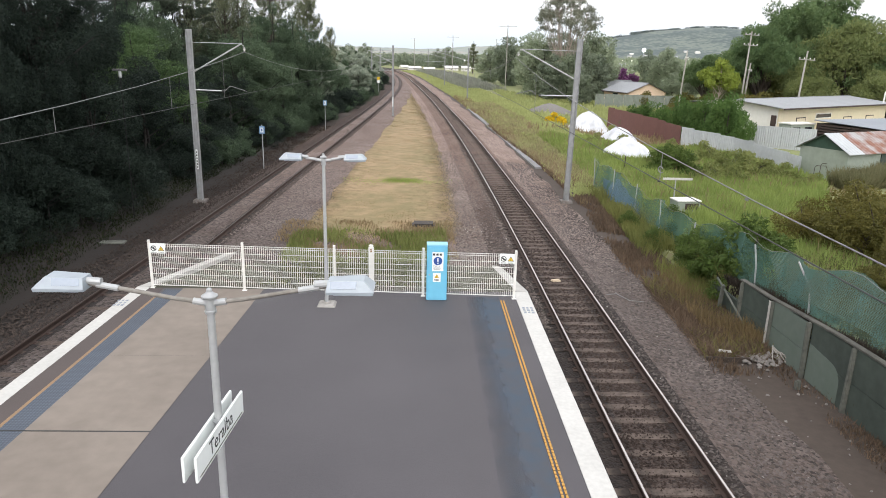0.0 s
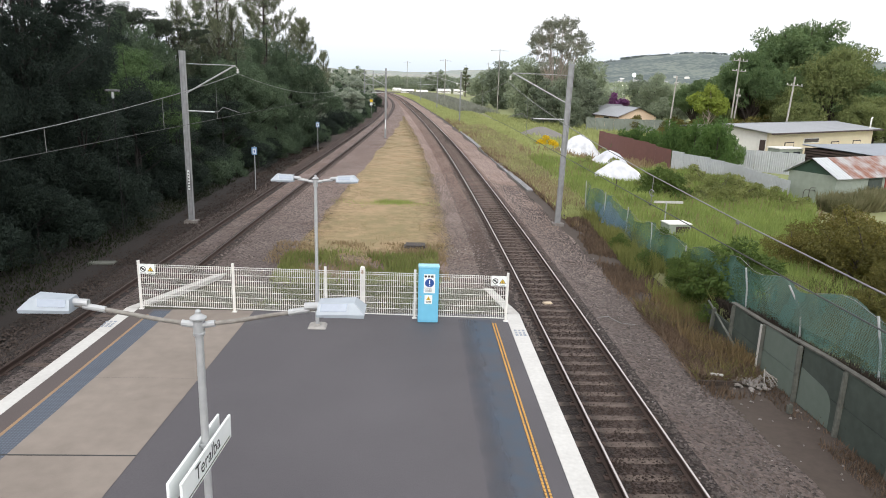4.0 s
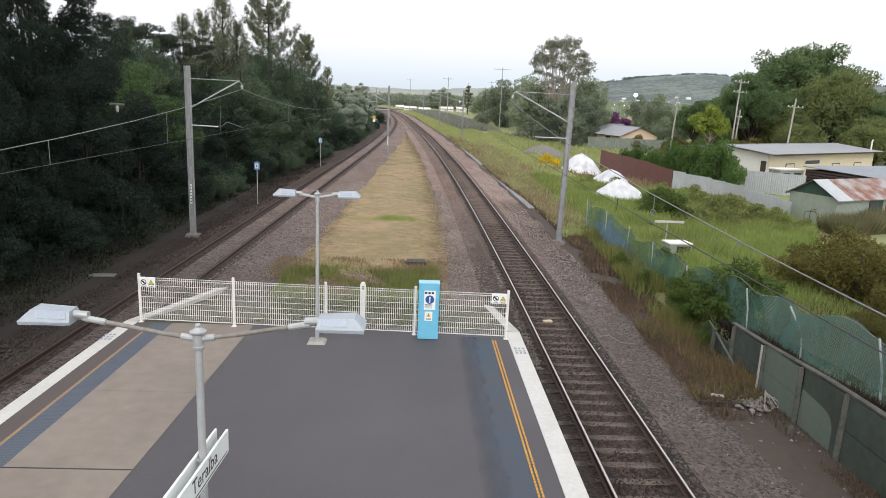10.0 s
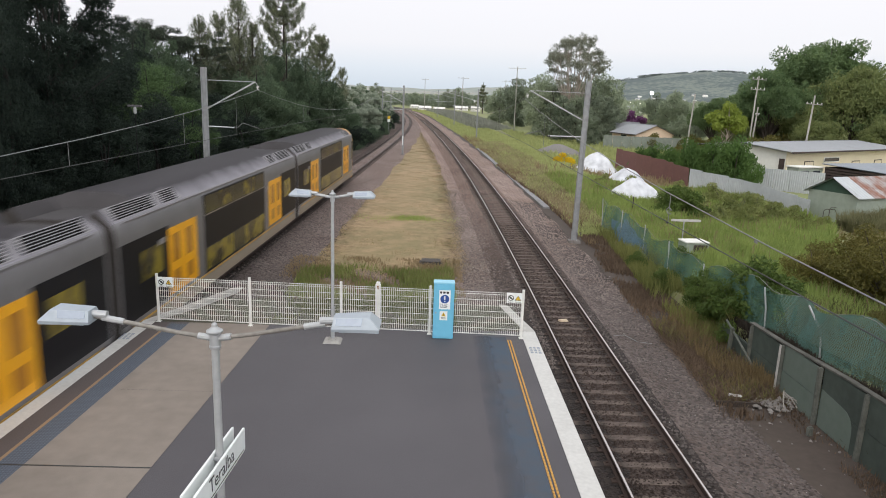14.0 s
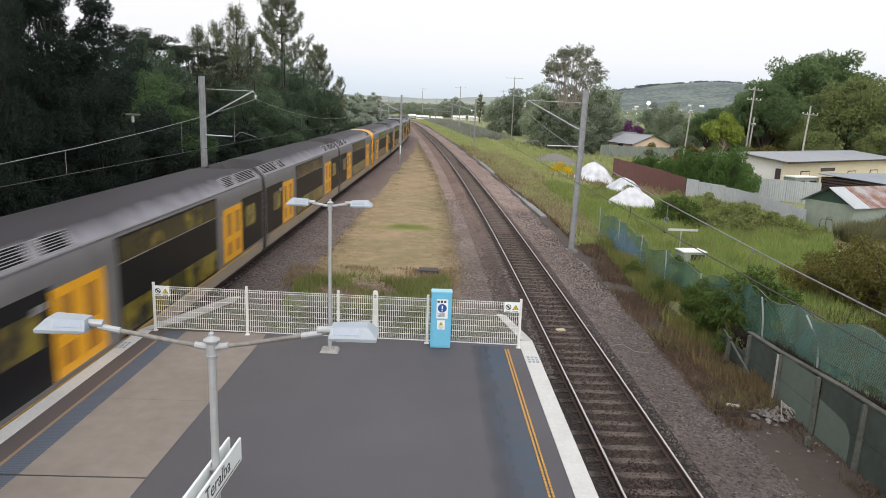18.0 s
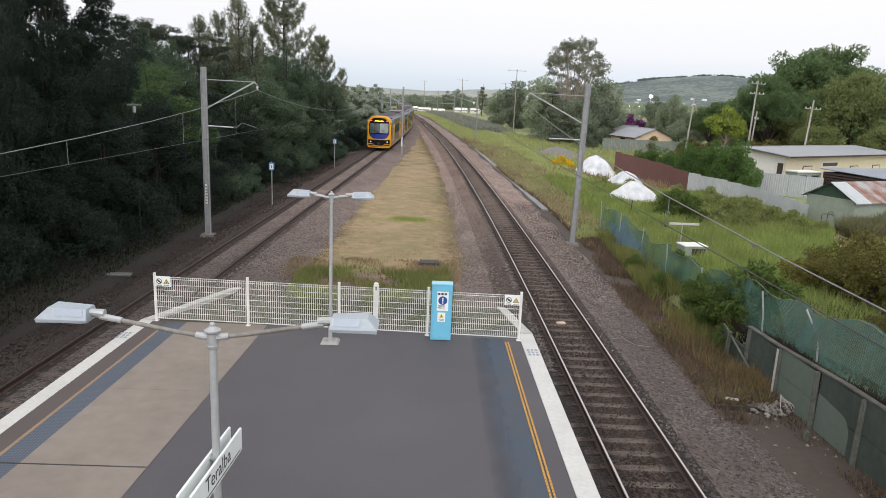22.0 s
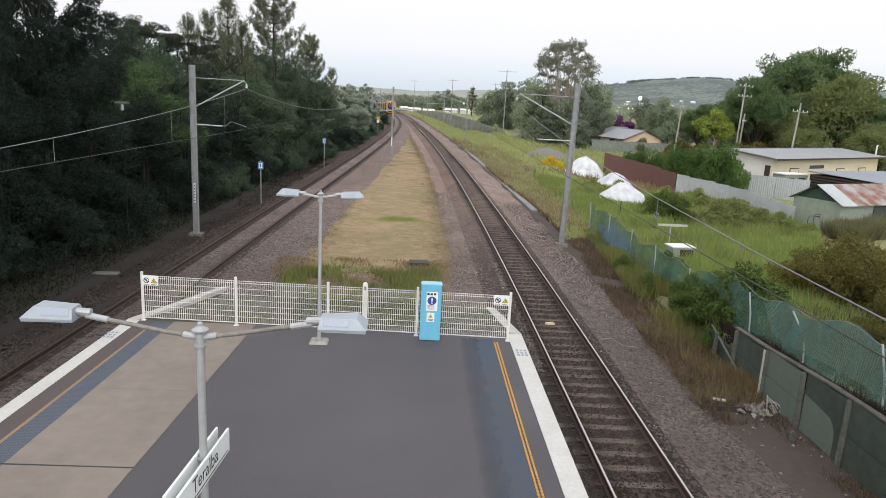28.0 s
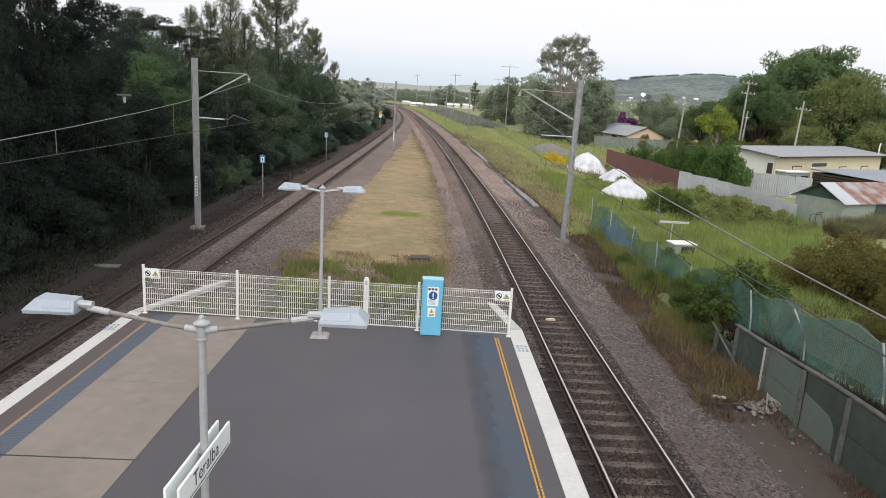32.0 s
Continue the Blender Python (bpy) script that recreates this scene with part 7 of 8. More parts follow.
GREEN_GABLE = mat("dark_green_board", (0.035, 0.075, 0.05), (0.025, 0.05, 0.035), 0.6, 4, 1, 0.05)
RED_DOOR = mat("faded_red_board", (0.3, 0.06, 0.045), (0.2, 0.05, 0.04), 0.7, 4, 1, 0.05)
DARK_TRIM = mat("dark_brown_trim", (0.06, 0.04, 0.035), None, 0.6, 4, 1, 0.05)
PANE = mat("dark_window_pane", (0.03, 0.035, 0.04), (0.05, 0.06, 0.065), 0.1, 2, 1, 0)
TARP = mat("white_tarpaulin", (0.66, 0.67, 0.7), (0.42, 0.43, 0.46), 0.55, 1.8, 0.6, 0.5, amount=0.9)
GREY_HEAP = mat("grey_gravel_heap", (0.2, 0.19, 0.18), (0.15, 0.14, 0.13), 0.95, 9, 1, 0.4)
TIMBER = mat("grey_pole_timber", (0.38, 0.365, 0.33), (0.29, 0.275, 0.245), 0.85, 5, 0.7, 0.2)


def retaining_wall():
    """Concrete posts with green panels between them, rising beside the track."""
    w = empty("retaining_wall", Matrix.Identity(4), "green panelled retaining wall with mossy concrete posts", "wall", kind="structure")
    post = None
    ys = [6.6, 8.4, 10.2, 12.0, 13.8, 15.55, 17.4, 19.2]

    def top(y):
        return 0.2 - 0.32 * float(smooth(13, 19.5, y))
    for i, y in enumerate(ys):
        x = 5.0 - 0.006 * (y - 12)
        m = Matrix.Translation((x, y, -1.5)) @ Matrix.Rotation(0.02 * math.sin(i * 2.1), 4, "Y")
        if post is None:
            post = Shape().chamfer(-0.035, 0, 0, 0.11, 0.11, 1.66, 0.02).part("post", POST_CONC, w, m=m)
        else:
            again(post, w, m @ Matrix.Diagonal((1, 1, (top(y) + 1.5) / 1.68, 1)))
            if i == 6:
                Shape().chamfer(-0.097, 0, 0.05, 0.012, 0.1, 1.4, 0.003).part("post_face", WHITE_WORN, w, "flaking white face of a post", m=m)
    for i, (a, b) in enumerate(zip(ys[:-1], ys[1:])):
        x = 5.03 - 0.006 * ((a + b) / 2 - 12)
        for k in range(2):
            hh = (top((a + b) / 2) + 1.46) / 2
            Shape().chamfer(x + 0.002 * k, (a + b) / 2, -1.48 + hh * k, 0.06, b - a - 0.1, hh - 0.01, 0.01).part("panel", WALL_PATCH if i == 5 else WALL_GREEN, w)
        if i == 4:
            pts = [(b - 0.08, -1.4), (b - 0.08, -0.45)] + [(a + 0.75 - 0.42 * math.sin(q), -0.9 + 0.42 * math.cos(q) - 0.05) for q in (0, 0.4, 0.8, 1.2, 1.57)] + [(a + 0.33, -1.4)]
            Shape().add([(x - 0.034, u, v) for u, v in pts] + [(x - 0.02, u, v) for u, v in pts], [tuple(range(8)), tuple(range(15, 7, -1))] + [(k, (k + 1) % 8, 8 + (k + 1) % 8, 8 + k) for k in range(8)]).part("paint_patch", WALL_PATCH, w, "paler green repainted patch")
    Shape().chamfer(5.0, 20.3, -1.5, 0.08, 2.0, 0.72, 0.02).part("low_panel", WALL_GREEN, w, "low end panel of the wall")
    cp_ = Shape()
    cp_.sweep([(5.05 - 0.006 * (y - 12), y, top(y)) for y in (6.8, 9, 11, 13, 14.5, 16, 17.5, 19.4)], [(-0.07, 0), (0.08, 0), (0.08, 0.04), (-0.07, 0.04)])
    cp_.part("coping", mat("mossy_dark_coping", (0.12, 0.115, 0.1), (0.06, 0.058, 0.05), 0.9, 6, 1.2, 0.3, amount=0.9), w, "dark mossy concrete coping")
    return w


retaining_wall()
end = empty("wall_stub", Matrix.Translation((4.78, 20.2, -1.45)), "broken stub of concrete post and fallen rail at the wall end", "rubble")
Shape().chamfer(0, 0, 0, 0.1, 0.12, 0.95, 0.02, m=Matrix.Rotation(0.12, 4, "X")).part("stub_post", POST_CONC, end, "mossy broken concrete post")
Shape().chamfer(0, 0, 0, 0.06, 2.2, 0.06, 0.015, m=Matrix.Translation((0.02, -0.6, 0.62)) @ Matrix.Rotation(0.34, 4, "X")).part("fallen_rail", POST_CONC, end, "mossy fallen concrete rail")


def cloth_material(name, dull, pale):
    m = bpy.data.materials.new(name)
    m.use_nodes = True
    n, l = m.node_tree.nodes, m.node_tree.links
    b = n["Principled BSDF"]
    co, pat = n.new("ShaderNodeTexCoord"), n.new("ShaderNodeTexNoise")
    pat.inputs["Scale"].default_value, pat.inputs["Detail"].default_value = 0.25, 3.0
    l.new(co.outputs["Object"], pat.inputs["Vector"])
    ramp = n.new("ShaderNodeValToRGB")
    ramp.color_ramp.elements[0].position, ramp.color_ramp.elements[1].position = 0.4, 0.62
    ramp.color_ramp.elements[0].color, ramp.color_ramp.elements[1].color = (*dull, 1), (*pale, 1)
    l.new(pat.outputs["Fac"], ramp.inputs["Fac"])
    l.new(ramp.outputs["Color"], b.inputs["Base Color"])
    b.inputs["Roughness"].default_value = 0.85
    holes = n.new("ShaderNodeTexNoise")
    holes.inputs["Scale"].default_value, holes.inputs["Detail"].default_value = 60.0, 1.0
    l.new(co.outputs["Object"], holes.inputs["Vector"])
    wear = n.new("ShaderNodeTexNoise")
    wear.inputs["Scale"].default_value, wear.inputs["Detail"].default_value = 0.5, 4.0
    l.new(co.outputs["Object"], wear.inputs["Vector"])
    mul = n.new("ShaderNodeMath")
    mul.operation = "MULTIPLY_ADD"
    mul.inputs[1].default_value = 1.0
    l.new(wear.outputs["Fac"], mul.inputs[0])
    half = n.new("ShaderNodeMath")
    half.operation = "MULTIPLY_ADD"
    half.inputs[1].default_value, half.inputs[2].default_value = 0.9, -0.45
    l.new(holes.outputs["Fac"], half.inputs[0])
    l.new(half.outputs[0], mul.inputs[2])
    cut = n.new("ShaderNodeMapRange")
    cut.inputs["From Min"].default_value, cut.inputs["From Max"].default_value = 0.62, 0.5
    cut.inputs["To Min"].default_value, cut.inputs["To Max"].default_value = 0.22, 0.68
    l.new(mul.outputs[0], cut.inputs["Value"])
    l.new(cut.outputs["Result"], b.inputs["Alpha"])
    return m


CLOTH = cloth_material("green_shade_cloth", (0.075, 0.175, 0.14), (0.14, 0.27, 0.245))
BLUE_CLOTH = cloth_material("blue_tarpaulin_cloth", (0.12, 0.22, 0.32), (0.2, 0.32, 0.44))


def mesh_fence():
    """Leaning steel posts with green shade cloth, and wire netting along the top, on the boundary."""
    f = empty("boundary_fence", Matrix.Identity(4), "sagging green shade-cloth fence on leaning steel posts", "fence")
    line = glide([(6, 5.45), (12, 5.45), (18, 5.5), (24, 5.7), (32, 5.75), (40.5, 5.6)])

    def foot(y):
        return Vector((float(line(y)), y, float(land(float(line(y)), y))))

    def rise(y):
        return 1.46 + 0.1 * math.sin(y * 2.2) + 0.08 * math.sin(y * 0.9 + 1) + 0.32 * float(smooth(26, 39, y))
    rnd = random.Random(12)
    # the posts lean towards the line, and one is bent
    for y, dx, dy in ((7.4, -0.1, 0.2), (10.4, -0.12, 0.25), (13.35, -0.1, 0.32), (16.5, -0.24, 0.5), (19.6, -0.1, 0.2), (25.1, 0.05, 0.1), (28.9, -0.05, 0.1), (32.6, 0.04, 0.06), (36.4, 0.02, 0.1), (40.2, -0.08, 0.0)):
        a, top = foot(y), rise(y) + rnd.uniform(0.02, 0.2)
        bend = 0.12 if y == 16.5 else 0.0
        Shape().tube([a - Vector((0, 0, 0.3)), a + Vector((dx * 0.45 + bend, dy * 0.4, top * 0.55)), a + Vector((dx, dy, top))], 0.026, 7).part("post", GALV, f, "bent leaning steel post" if bend else "")
    n, k = 130, 10
    ys = np.linspace(6.2, 40.4, n)
    s = Shape()
    for y in ys:
        o = foot(y)
        for j in range(k):
            t = j / (k - 1)
            s.v.append((o.x + 0.14 * math.sin(y * 1.7 + t * 2) * t + 0.06 * math.sin(y * 5.3 + t * 4) + 0.03 * math.sin(y * 13 + 3 * t), y, o.z + 0.06 + (rise(y) - 0.06) * t))
    for i in range(n - 1):
        for j in range(k - 1):
            s.f.append((i * k + j, (i + 1) * k + j, (i + 1) * k + j + 1, i * k + j + 1))
            s.s.append(0)
    s.part("shade_cloth", CLOTH, f, "faded blue-green shade cloth", smooth=True)
    sheet = Shape()
    for i in range(25):
        y = 31.5 + 6.5 * i / 24
        o = foot(y)
        for j in range(6):
            t = j / 5
            sheet.v.append((o.x - 0.05 + 0.12 * math.sin(y * 1.7 + t * 2) * t + 0.05 * math.sin(y * 6 + t * 5), y, o.z + 0.15 + (rise(y) * (0.72 + 0.12 * math.sin(y * 1.3)) - 0.15) * t))
    for i in range(24):
        for j in range(5):
            sheet.f.append((i * 6 + j, i * 6 + 6 + j, i * 6 + 7 + j, i * 6 + 1 + j))
            sheet.s.append(0)
    sheet.part("blue_sheet", BLUE_CLOTH, f, "sagging blue plastic sheet", smooth=True)
    wire = Shape()
    for a, b in zip(ys[:-1:2], ys[2::2]):
        wire.tube([foot(a) + Vector((0, 0, rise(a) + 0.02)), foot(b) + Vector((0, 0, rise(b) + 0.02))], 0.008, 4)
    wire.part("top_wire", PALE_WIRE, f)
    net = Shape()
    y = 6.6
    while y < 19.0:
        for way in (-1, 1):
            y1 = y + way * 0.95
            if 6.4 < y1 < 19.2:
                pts = []
                for t in (0, 0.5, 1):
                    q = foot(y + (y1 - y) * t)
                    pts.append(q + Vector((-0.03 + 0.1 * math.sin(q.y * 1.7 + 1.6) * (0.35 + 0.65 * t), 0, 0.42 + (rise(q.y) - 0.4) * t)))
                net.tube(pts, 0.0055, 3, caps=False)
        y += 0.075
    net.part("wire_netting", mat("green_coated_wire", (0.13, 0.2, 0.16), (0.09, 0.14, 0.11), 0.6, 9, 2, 0.0), f, "green coated diamond wire netting")


mesh_fence()


def heap(name, x, y, rx, ry, h, material, label, seed, category="heap"):
    rng = random.Random(seed)
    n, k = 28, 12
    s = Shape()
    z0 = float(land(x, y)) - 0.1
    ph = [rng.uniform(0, 6) for _ in range(4)]
    for j in range(k + 1):
        t = j / k
        for i in range(n):
            a = 2 * math.pi * i / n
            r = t * (1 + 0.16 * math.sin(2 * a + ph[0]) + 0.1 * math.sin(5 * a + ph[1]))
            z = h * (1 - t ** 1.5) * (1 + 0.14 * math.sin(3 * a + ph[2]) * t + 0.1 * math.sin(7 * a + 9 * t + ph[3]) * t)
            s.v.append((x + rx * r * math.cos(a), y + ry * r * math.sin(a), z0 + max(0, z)))
    for j in range(k):
        s.f += [(j * n + i, j * n + (i + 1) % n, (j + 1) * n + (i + 1) % n, (j + 1) * n + i) for i in range(n)]
    s.s = [0] * len(s.f)
    s.thing(name, material, label, category, smooth=True)


heap("tarpaulin_mound", 14.4, 79, 2.4, 2.6, 2.35, TARP, "heap covered by a white tarpaulin in the yard", 1)
heap("tarpaulin_mound", 14.1, 66, 2.4, 1.8, 1.8, TARP, "heap under torn white plastic sheeting", 2)
heap("tarpaulin_mound", 11.2, 53.5, 2.2, 1.8, 1.9, TARP, "low heap under a pale blue-white sheet", 3)
heap("gravel_heap", 12.8, 96.5, 3.4, 2.8, 1.7, GREY_HEAP, "broad heap of grey gravel on the verge", 4)

box = empty("utility_box", Matrix.Translation((8.6, 33.6, float(land(8.6, 33.6)))) @ Matrix.Rotation(0.12, 4, "Z"), "white metal box standing in tall grass", "box")
Shape().chamfer(0, 0, 0, 1.2, 0.9, 0.85, 0.03).part("body", MINT, box)
Shape().chamfer(0, 0, 0.85, 1.26, 0.98, 0.06, 0.02).part("lid", WHITE_WALL, box, "white flat lid")
Shape().box(0.14, -0.452, 0.42, 0.72, 0.02, 0.34).part("vent", DARK_TRIM, box, "dark vent opening")
bd = empty("yard_stake", Matrix.Translation((8.9, 36.0, float(land(8.9, 36.0)))), "post with a pale crossboard in the yard", "post")
Shape().tube([(0, 0, -0.2), (0, 0, 1.5)], 0.03, 6).part("stake", GALV, bd)
Shape().chamfer(0.1, 0, 1.42, 1.6, 0.04, 0.13, 0.01).part("crossboard", WHITE_WORN, bd)


Shape().tube([(0, 0, -0.3), (0.03, 0, 1.25)], 0.03, 6).thing("dark_stake", DARK_TRIM, "dark stake standing in the yard grass", "post", m=Matrix.Translation((9.05, 46, float(land(9.05, 46)))))
rack = empty("metal_frame", Matrix.Translation((24.6, 50.2, float(land(24.6, 50.2)))) @ Matrix.Rotation(0.2, 4, "Z"), "rusty tubular frame leaning by the shed", "frame")
for k, (dx, top) in enumerate(((0.0, 1.0), (0.5, 1.15))):
    Shape().tube([(dx, 0, -0.1), (dx, 0, top - 0.15), (dx + 0.12, 0, top), (dx + 0.95, 0, top - 0.04), (dx + 1.05, 0, top - 0.2), (dx + 1.05, 0, 0.1)], 0.025, 6).part("hoop", DARK_TRIM, rack)


def tin_fence(name, pts, top, h, material, label, pitch=0.19):
    """Corrugated sheets along a line of (x, y) points; top: one height, or one for each point."""
    g = empty(name, Matrix.Identity(4), label, "fence")
    tops = list(top) if isinstance(top, tuple) else [top] * len(pts)
    for (x0, y0), (x1, y1), za, zb in zip(pts[:-1], pts[1:], tops[:-1], tops[1:]):
        L = math.hypot(x1 - x0, y1 - y0)
        k = max(1, round(L / 1.6))
        for q in range(k):
            a, b = q / k, (q + 0.985) / k
            s = Shape()
            n = max(8, int(L / k / pitch) * 4)
            for i in range(n + 1):
                t = a + (b - a) * i / n
                off = 0.03 * math.sin(i / 4 * 2 * math.pi)
                nx, ny = (y1 - y0) / L, -(x1 - x0) / L
                X, Y = x0 + (x1 - x0) * t + nx * off, y0 + (y1 - y0) * t + ny * off
                tz = za + (zb - za) * q / k + 0.03 * math.sin(q * 3.1 + x0)
                s.v += [(X, Y, tz - h), (X, Y, tz), (X + nx * 0.02, Y + ny * 0.02, tz), (X + nx * 0.02, Y + ny * 0.02, tz - h)]
            for i in range(n):
                for c in range(4):
                    s.f.append((4 * i + c, 4 * i + 4 + c, 4 * i + 4 + (c + 1) % 4, 4 * i + (c + 1) % 4))
                    s.s.append(0)
            s.part("sheet", material, g)
    return g


tin_fence("tin_fence", [(24.1, 51.3), (23.6, 56), (23.2, 61), (20.6, 67)], (-0.68, -0.52, -0.38, -0.14), 2.1, TIN, "grey corrugated tin fence round a back garden")
tin_fence("tin_fence", [(20.6, 67.2), (19.9, 72), (17.4, 82.5)], (-0.14, 0.12, 0.5), 2.3, TIN_BROWN, "red-brown corrugated tin fence beyond the yard")
tin_fence("tin_fence", [(28.8, 69.9), (31.2, 68.2), (33.7, 66.4)], -0.12, 2.2, TIN, "pale grey corrugated tin fence before the cream house")
tin_fence("tin_fence", [(24.5, 118), (29, 117), (34, 116), (38.5, 115)], 0.15, 2.4, mat("grey_green_board", (0.24, 0.27, 0.235), (0.18, 0.2, 0.175), 0.75, 3, 0.8, 0.08), "long grey-green fence before a distant house")


def gable_house(name, label, x, y, turn, L, W, eave, rise, wall, roof, windows=(), base=-2.3, over=0.4, end_mat=None):
    """A low house: its length along local x, gables at its ends; windows: (side, along, sill, width, height, and a blind's material)."""
    g = empty(name, Matrix.Translation((x, y, base)) @ Matrix.Rotation(radians(turn), 4, "Z"), label, "house")
    h = eave - base
    for sy, nm in ((-1, "front"), (1, "back")):
        Shape().box(0, sy * (W / 2 - 0.1), -0.4, L, 0.2, h + 0.4).part("wall", wall, g)
    for sx in (-1, 1):
        s = Shape()
        X0, X1 = sx * (L / 2 - 0.2), sx * L / 2
        prof = [(-W / 2 + 0.2, -0.4), (W / 2 - 0.2, -0.4), (W / 2 - 0.2, h), (0, h + rise - 0.08), (-W / 2 + 0.2, h)]
        s.add([(X0, a, b) for a, b in prof] + [(X1, a, b) for a, b in prof], [(0, 1, 2, 3, 4), (9, 8, 7, 6, 5)] + [(i, 5 + i, 5 + (i + 1) % 5, (i + 1) % 5) for i in range(5)])
        s.part("gable_wall", end_mat or wall, g)
    for sy in (-1, 1):
        s = Shape()
        n = int(L / 0.25)
        up = rise / (W / 2)
        e = W / 2 + over
        for i in range(n + 1):
            X = -L / 2 - over + (L + 2 * over) * i / n
            d = 0.025 * (i % 2)
            s.v += [(X, sy * e, h - up * over + d), (X, 0, h + rise + d), (X, 0, h + rise - 0.06), (X, sy * e, h - up * over - 0.06)]
        for i in range(n):
            for c in range(4):
                s.f.append((4 * i + c, 4 * i + 4 + c, 4 * i + 4 + (c + 1) % 4, 4 * i + (c + 1) % 4))
                s.s.append(0)
        r = s.part("roof", roof, g)
        Shape().box(0, sy * (e + 0.03), h - up * over - 0.16, L + 2 * over, 0.06, 0.16).part("gutter", DARK_TRIM, g)
    Shape().box(0, 0, h + rise + 0.0, L + 2 * over, 0.3, 0.05).part("ridge_cap", roof, g)
    for side, at, sill, w, wh, *board in windows:
        sy = -1 if side == "front" else 1
        o = Shape().chamfer(at, sy * (W / 2 + 0.01), sill, w, 0.08, wh, 0.01).part("window", DARK_TRIM if board else WHITE_WALL, g, "dark framed window with a cream blind" if board else "white framed window")
        Shape().box(at, sy * (W / 2 + 0.055), sill + 0.1, w - 0.22, 0.012, wh - 0.2).part("blind" if board else "pane", board[0] if board else PANE, o)
    return g


gable_house("cream_house", "low cream weatherboard house with a grey tin roof", 40.55, 83.8, 33, 24, 10, 1.5, 0.5, CREAM, ROOF_TIN, (("front", -7.7, 1.55, 1.9, 1.05, CREAM), ("front", -3.0, 2.35, 3.4, 0.6), ("front", 2.6, 1.4, 1.9, 1.0, CREAM), ("front", 8, 1.4, 1.9, 1.0, CREAM)), end_mat=WHITE_WALL, over=0.8)
Shape().tube([(0, 0, 0), (0, 0, 1.3), (0.1, 0, 1.5)], 0.09, 8).thing("vent_pipe", WHITE_WALL, "white vent pipe on the roof of the cream house", "pipe", m=Matrix.Translation((52.5, 85.6, 1.35)))
gable_house("brick_house", "low house with a red-brown roof behind the carport", 63, 84.5, 33, 13, 8, -0.5, 1.3, PEACH, TIN_BROWN, (("front", -3, 0.6, 1.4, 0.9),))
Shape().chamfer(-12.03, -4.4, 0.0, 0.12, 0.6, 2.9, 0.02).thing("dark_doorway", DARK_TRIM, "dark recessed doorway of the cream house", "doorway", m=Matrix.Translation((40.55, 83.8, -2.3)) @ Matrix.Rotation(radians(33), 4, "Z"))

# open carport with a flat tin roof
cp = empty("carport", Matrix.Translation((42.7, 67.5, -1.95)) @ Matrix.Rotation(radians(20), 4, "Z"), "open carport with a flat pale tin roof", "carport")
s = Shape()
for i in range(57):
    X, d = -7 + 0.25 * i, 0.03 * (i % 2)
    s.v += [(X, -4.2, 2.3 + d), (X, 4.2, 2.55 + d), (X, 4.2, 2.48), (X, -4.2, 2.23)]
for i in range(56):
    for c in range(4):
        s.f.append((4 * i + c, 4 * i + 4 + c, 4 * i + 4 + (c + 1) % 4, 4 * i + (c + 1) % 4))
        s.s.append(0)
s.part("roof", mat("pale_blue_tin", (0.28, 0.31, 0.345), (0.21, 0.23, 0.26), 0.5, 2, 0.4, 0.04, metal=0.2), cp)
for X in (-6.7, -2.2, 2.2, 6.7):
    for Y in (-3.9, 3.9):
        Shape().box(X, Y, -0.3, 0.12, 0.12, 2.55).part("post", DARK_TRIM, cp)
for k in range(7):
    Shape().box(-6.85, 0, 0.42 + 0.27 * k, 0.05, 7.6, 0.18).part("slat", DARK_TRIM, cp, "dark louvred side slat")
# dark sheets added in place of the shade under the carport roof
for Y in (-3.98, 3.98):
    Shape().box(0, Y, -0.3, 13.5, 0.05, 2.52).part("back_wall", DARK_TRIM, cp, "dark sheet standing in for the shade under the roof")

# the shed with a rusty roof
sd = empty("garden_shed", Matrix.Translation((29.1, 52.4, -2.3)) @ Matrix.Rotation(math.atan2(1.6, 3.7), 4, "Z"), "pale green shed with a rusty tin roof and dark green gable", "shed")
L, W, h, rise = 8.0, 4.0, 2.3, 1.12
Shape().box(0, -W / 2 + 0.06, -0.3, L, 0.12, h + 0.3).part("wall", MINT, sd)
Shape().box(0, W / 2 - 0.06, -0.3, L, 0.12, h + 0.3).part("wall", MINT, sd)
for sx in (-1, 1):
    Shape().box(sx * (L / 2 - 0.06), 0, -0.3, 0.12, W - 0.24, h + 0.3).part("end_wall", MINT, sd)
    X = sx * L / 2
    Shape().add([(X, -W / 2, h), (X, W / 2, h), (X, 0, h + rise), (X - sx * 0.1, -W / 2, h), (X - sx * 0.1, W / 2, h), (X - sx * 0.1, 0, h + rise)], [(0, 1, 2), (5, 4, 3), (0, 2, 5, 3), (1, 4, 5, 2), (0, 3, 4, 1)]).part("gable", GREEN_GABLE, sd, "dark green boarded gable")
for k in range(5):
    for sy in (-1, 1):
        x0, x1 = -L / 2 - 0.3 + k * 1.72, -L / 2 - 0.3 + (k + 1) * 1.72 - 0.02
        q = Shape()
        n = 10
        for i in range(n + 1):
            X, d = x0 + (x1 - x0) * i / n, 0.025 * (i % 2)
            q.v += [(X, sy * (W / 2 + 0.3), h - 0.17 + d), (X, 0, h + rise + d), (X, 0, h + rise - 0.04), (X, sy * (W / 2 + 0.3), h - 0.21)]
        for i in range(n):
            for c in range(4):
                q.f.append((4 * i + c, 4 * i + 4 + c, 4 * i + 4 + (c + 1) % 4, 4 * i + (c + 1) % 4))
                q.s.append(0)
        q.part("roof_sheet", ROOF_RUST if k else TIN, sd)
Shape().box(0.5, -W / 2 - 0.02, -0.2, 1.6, 0.06, 2.2).part("door", WALL_GREEN, sd)
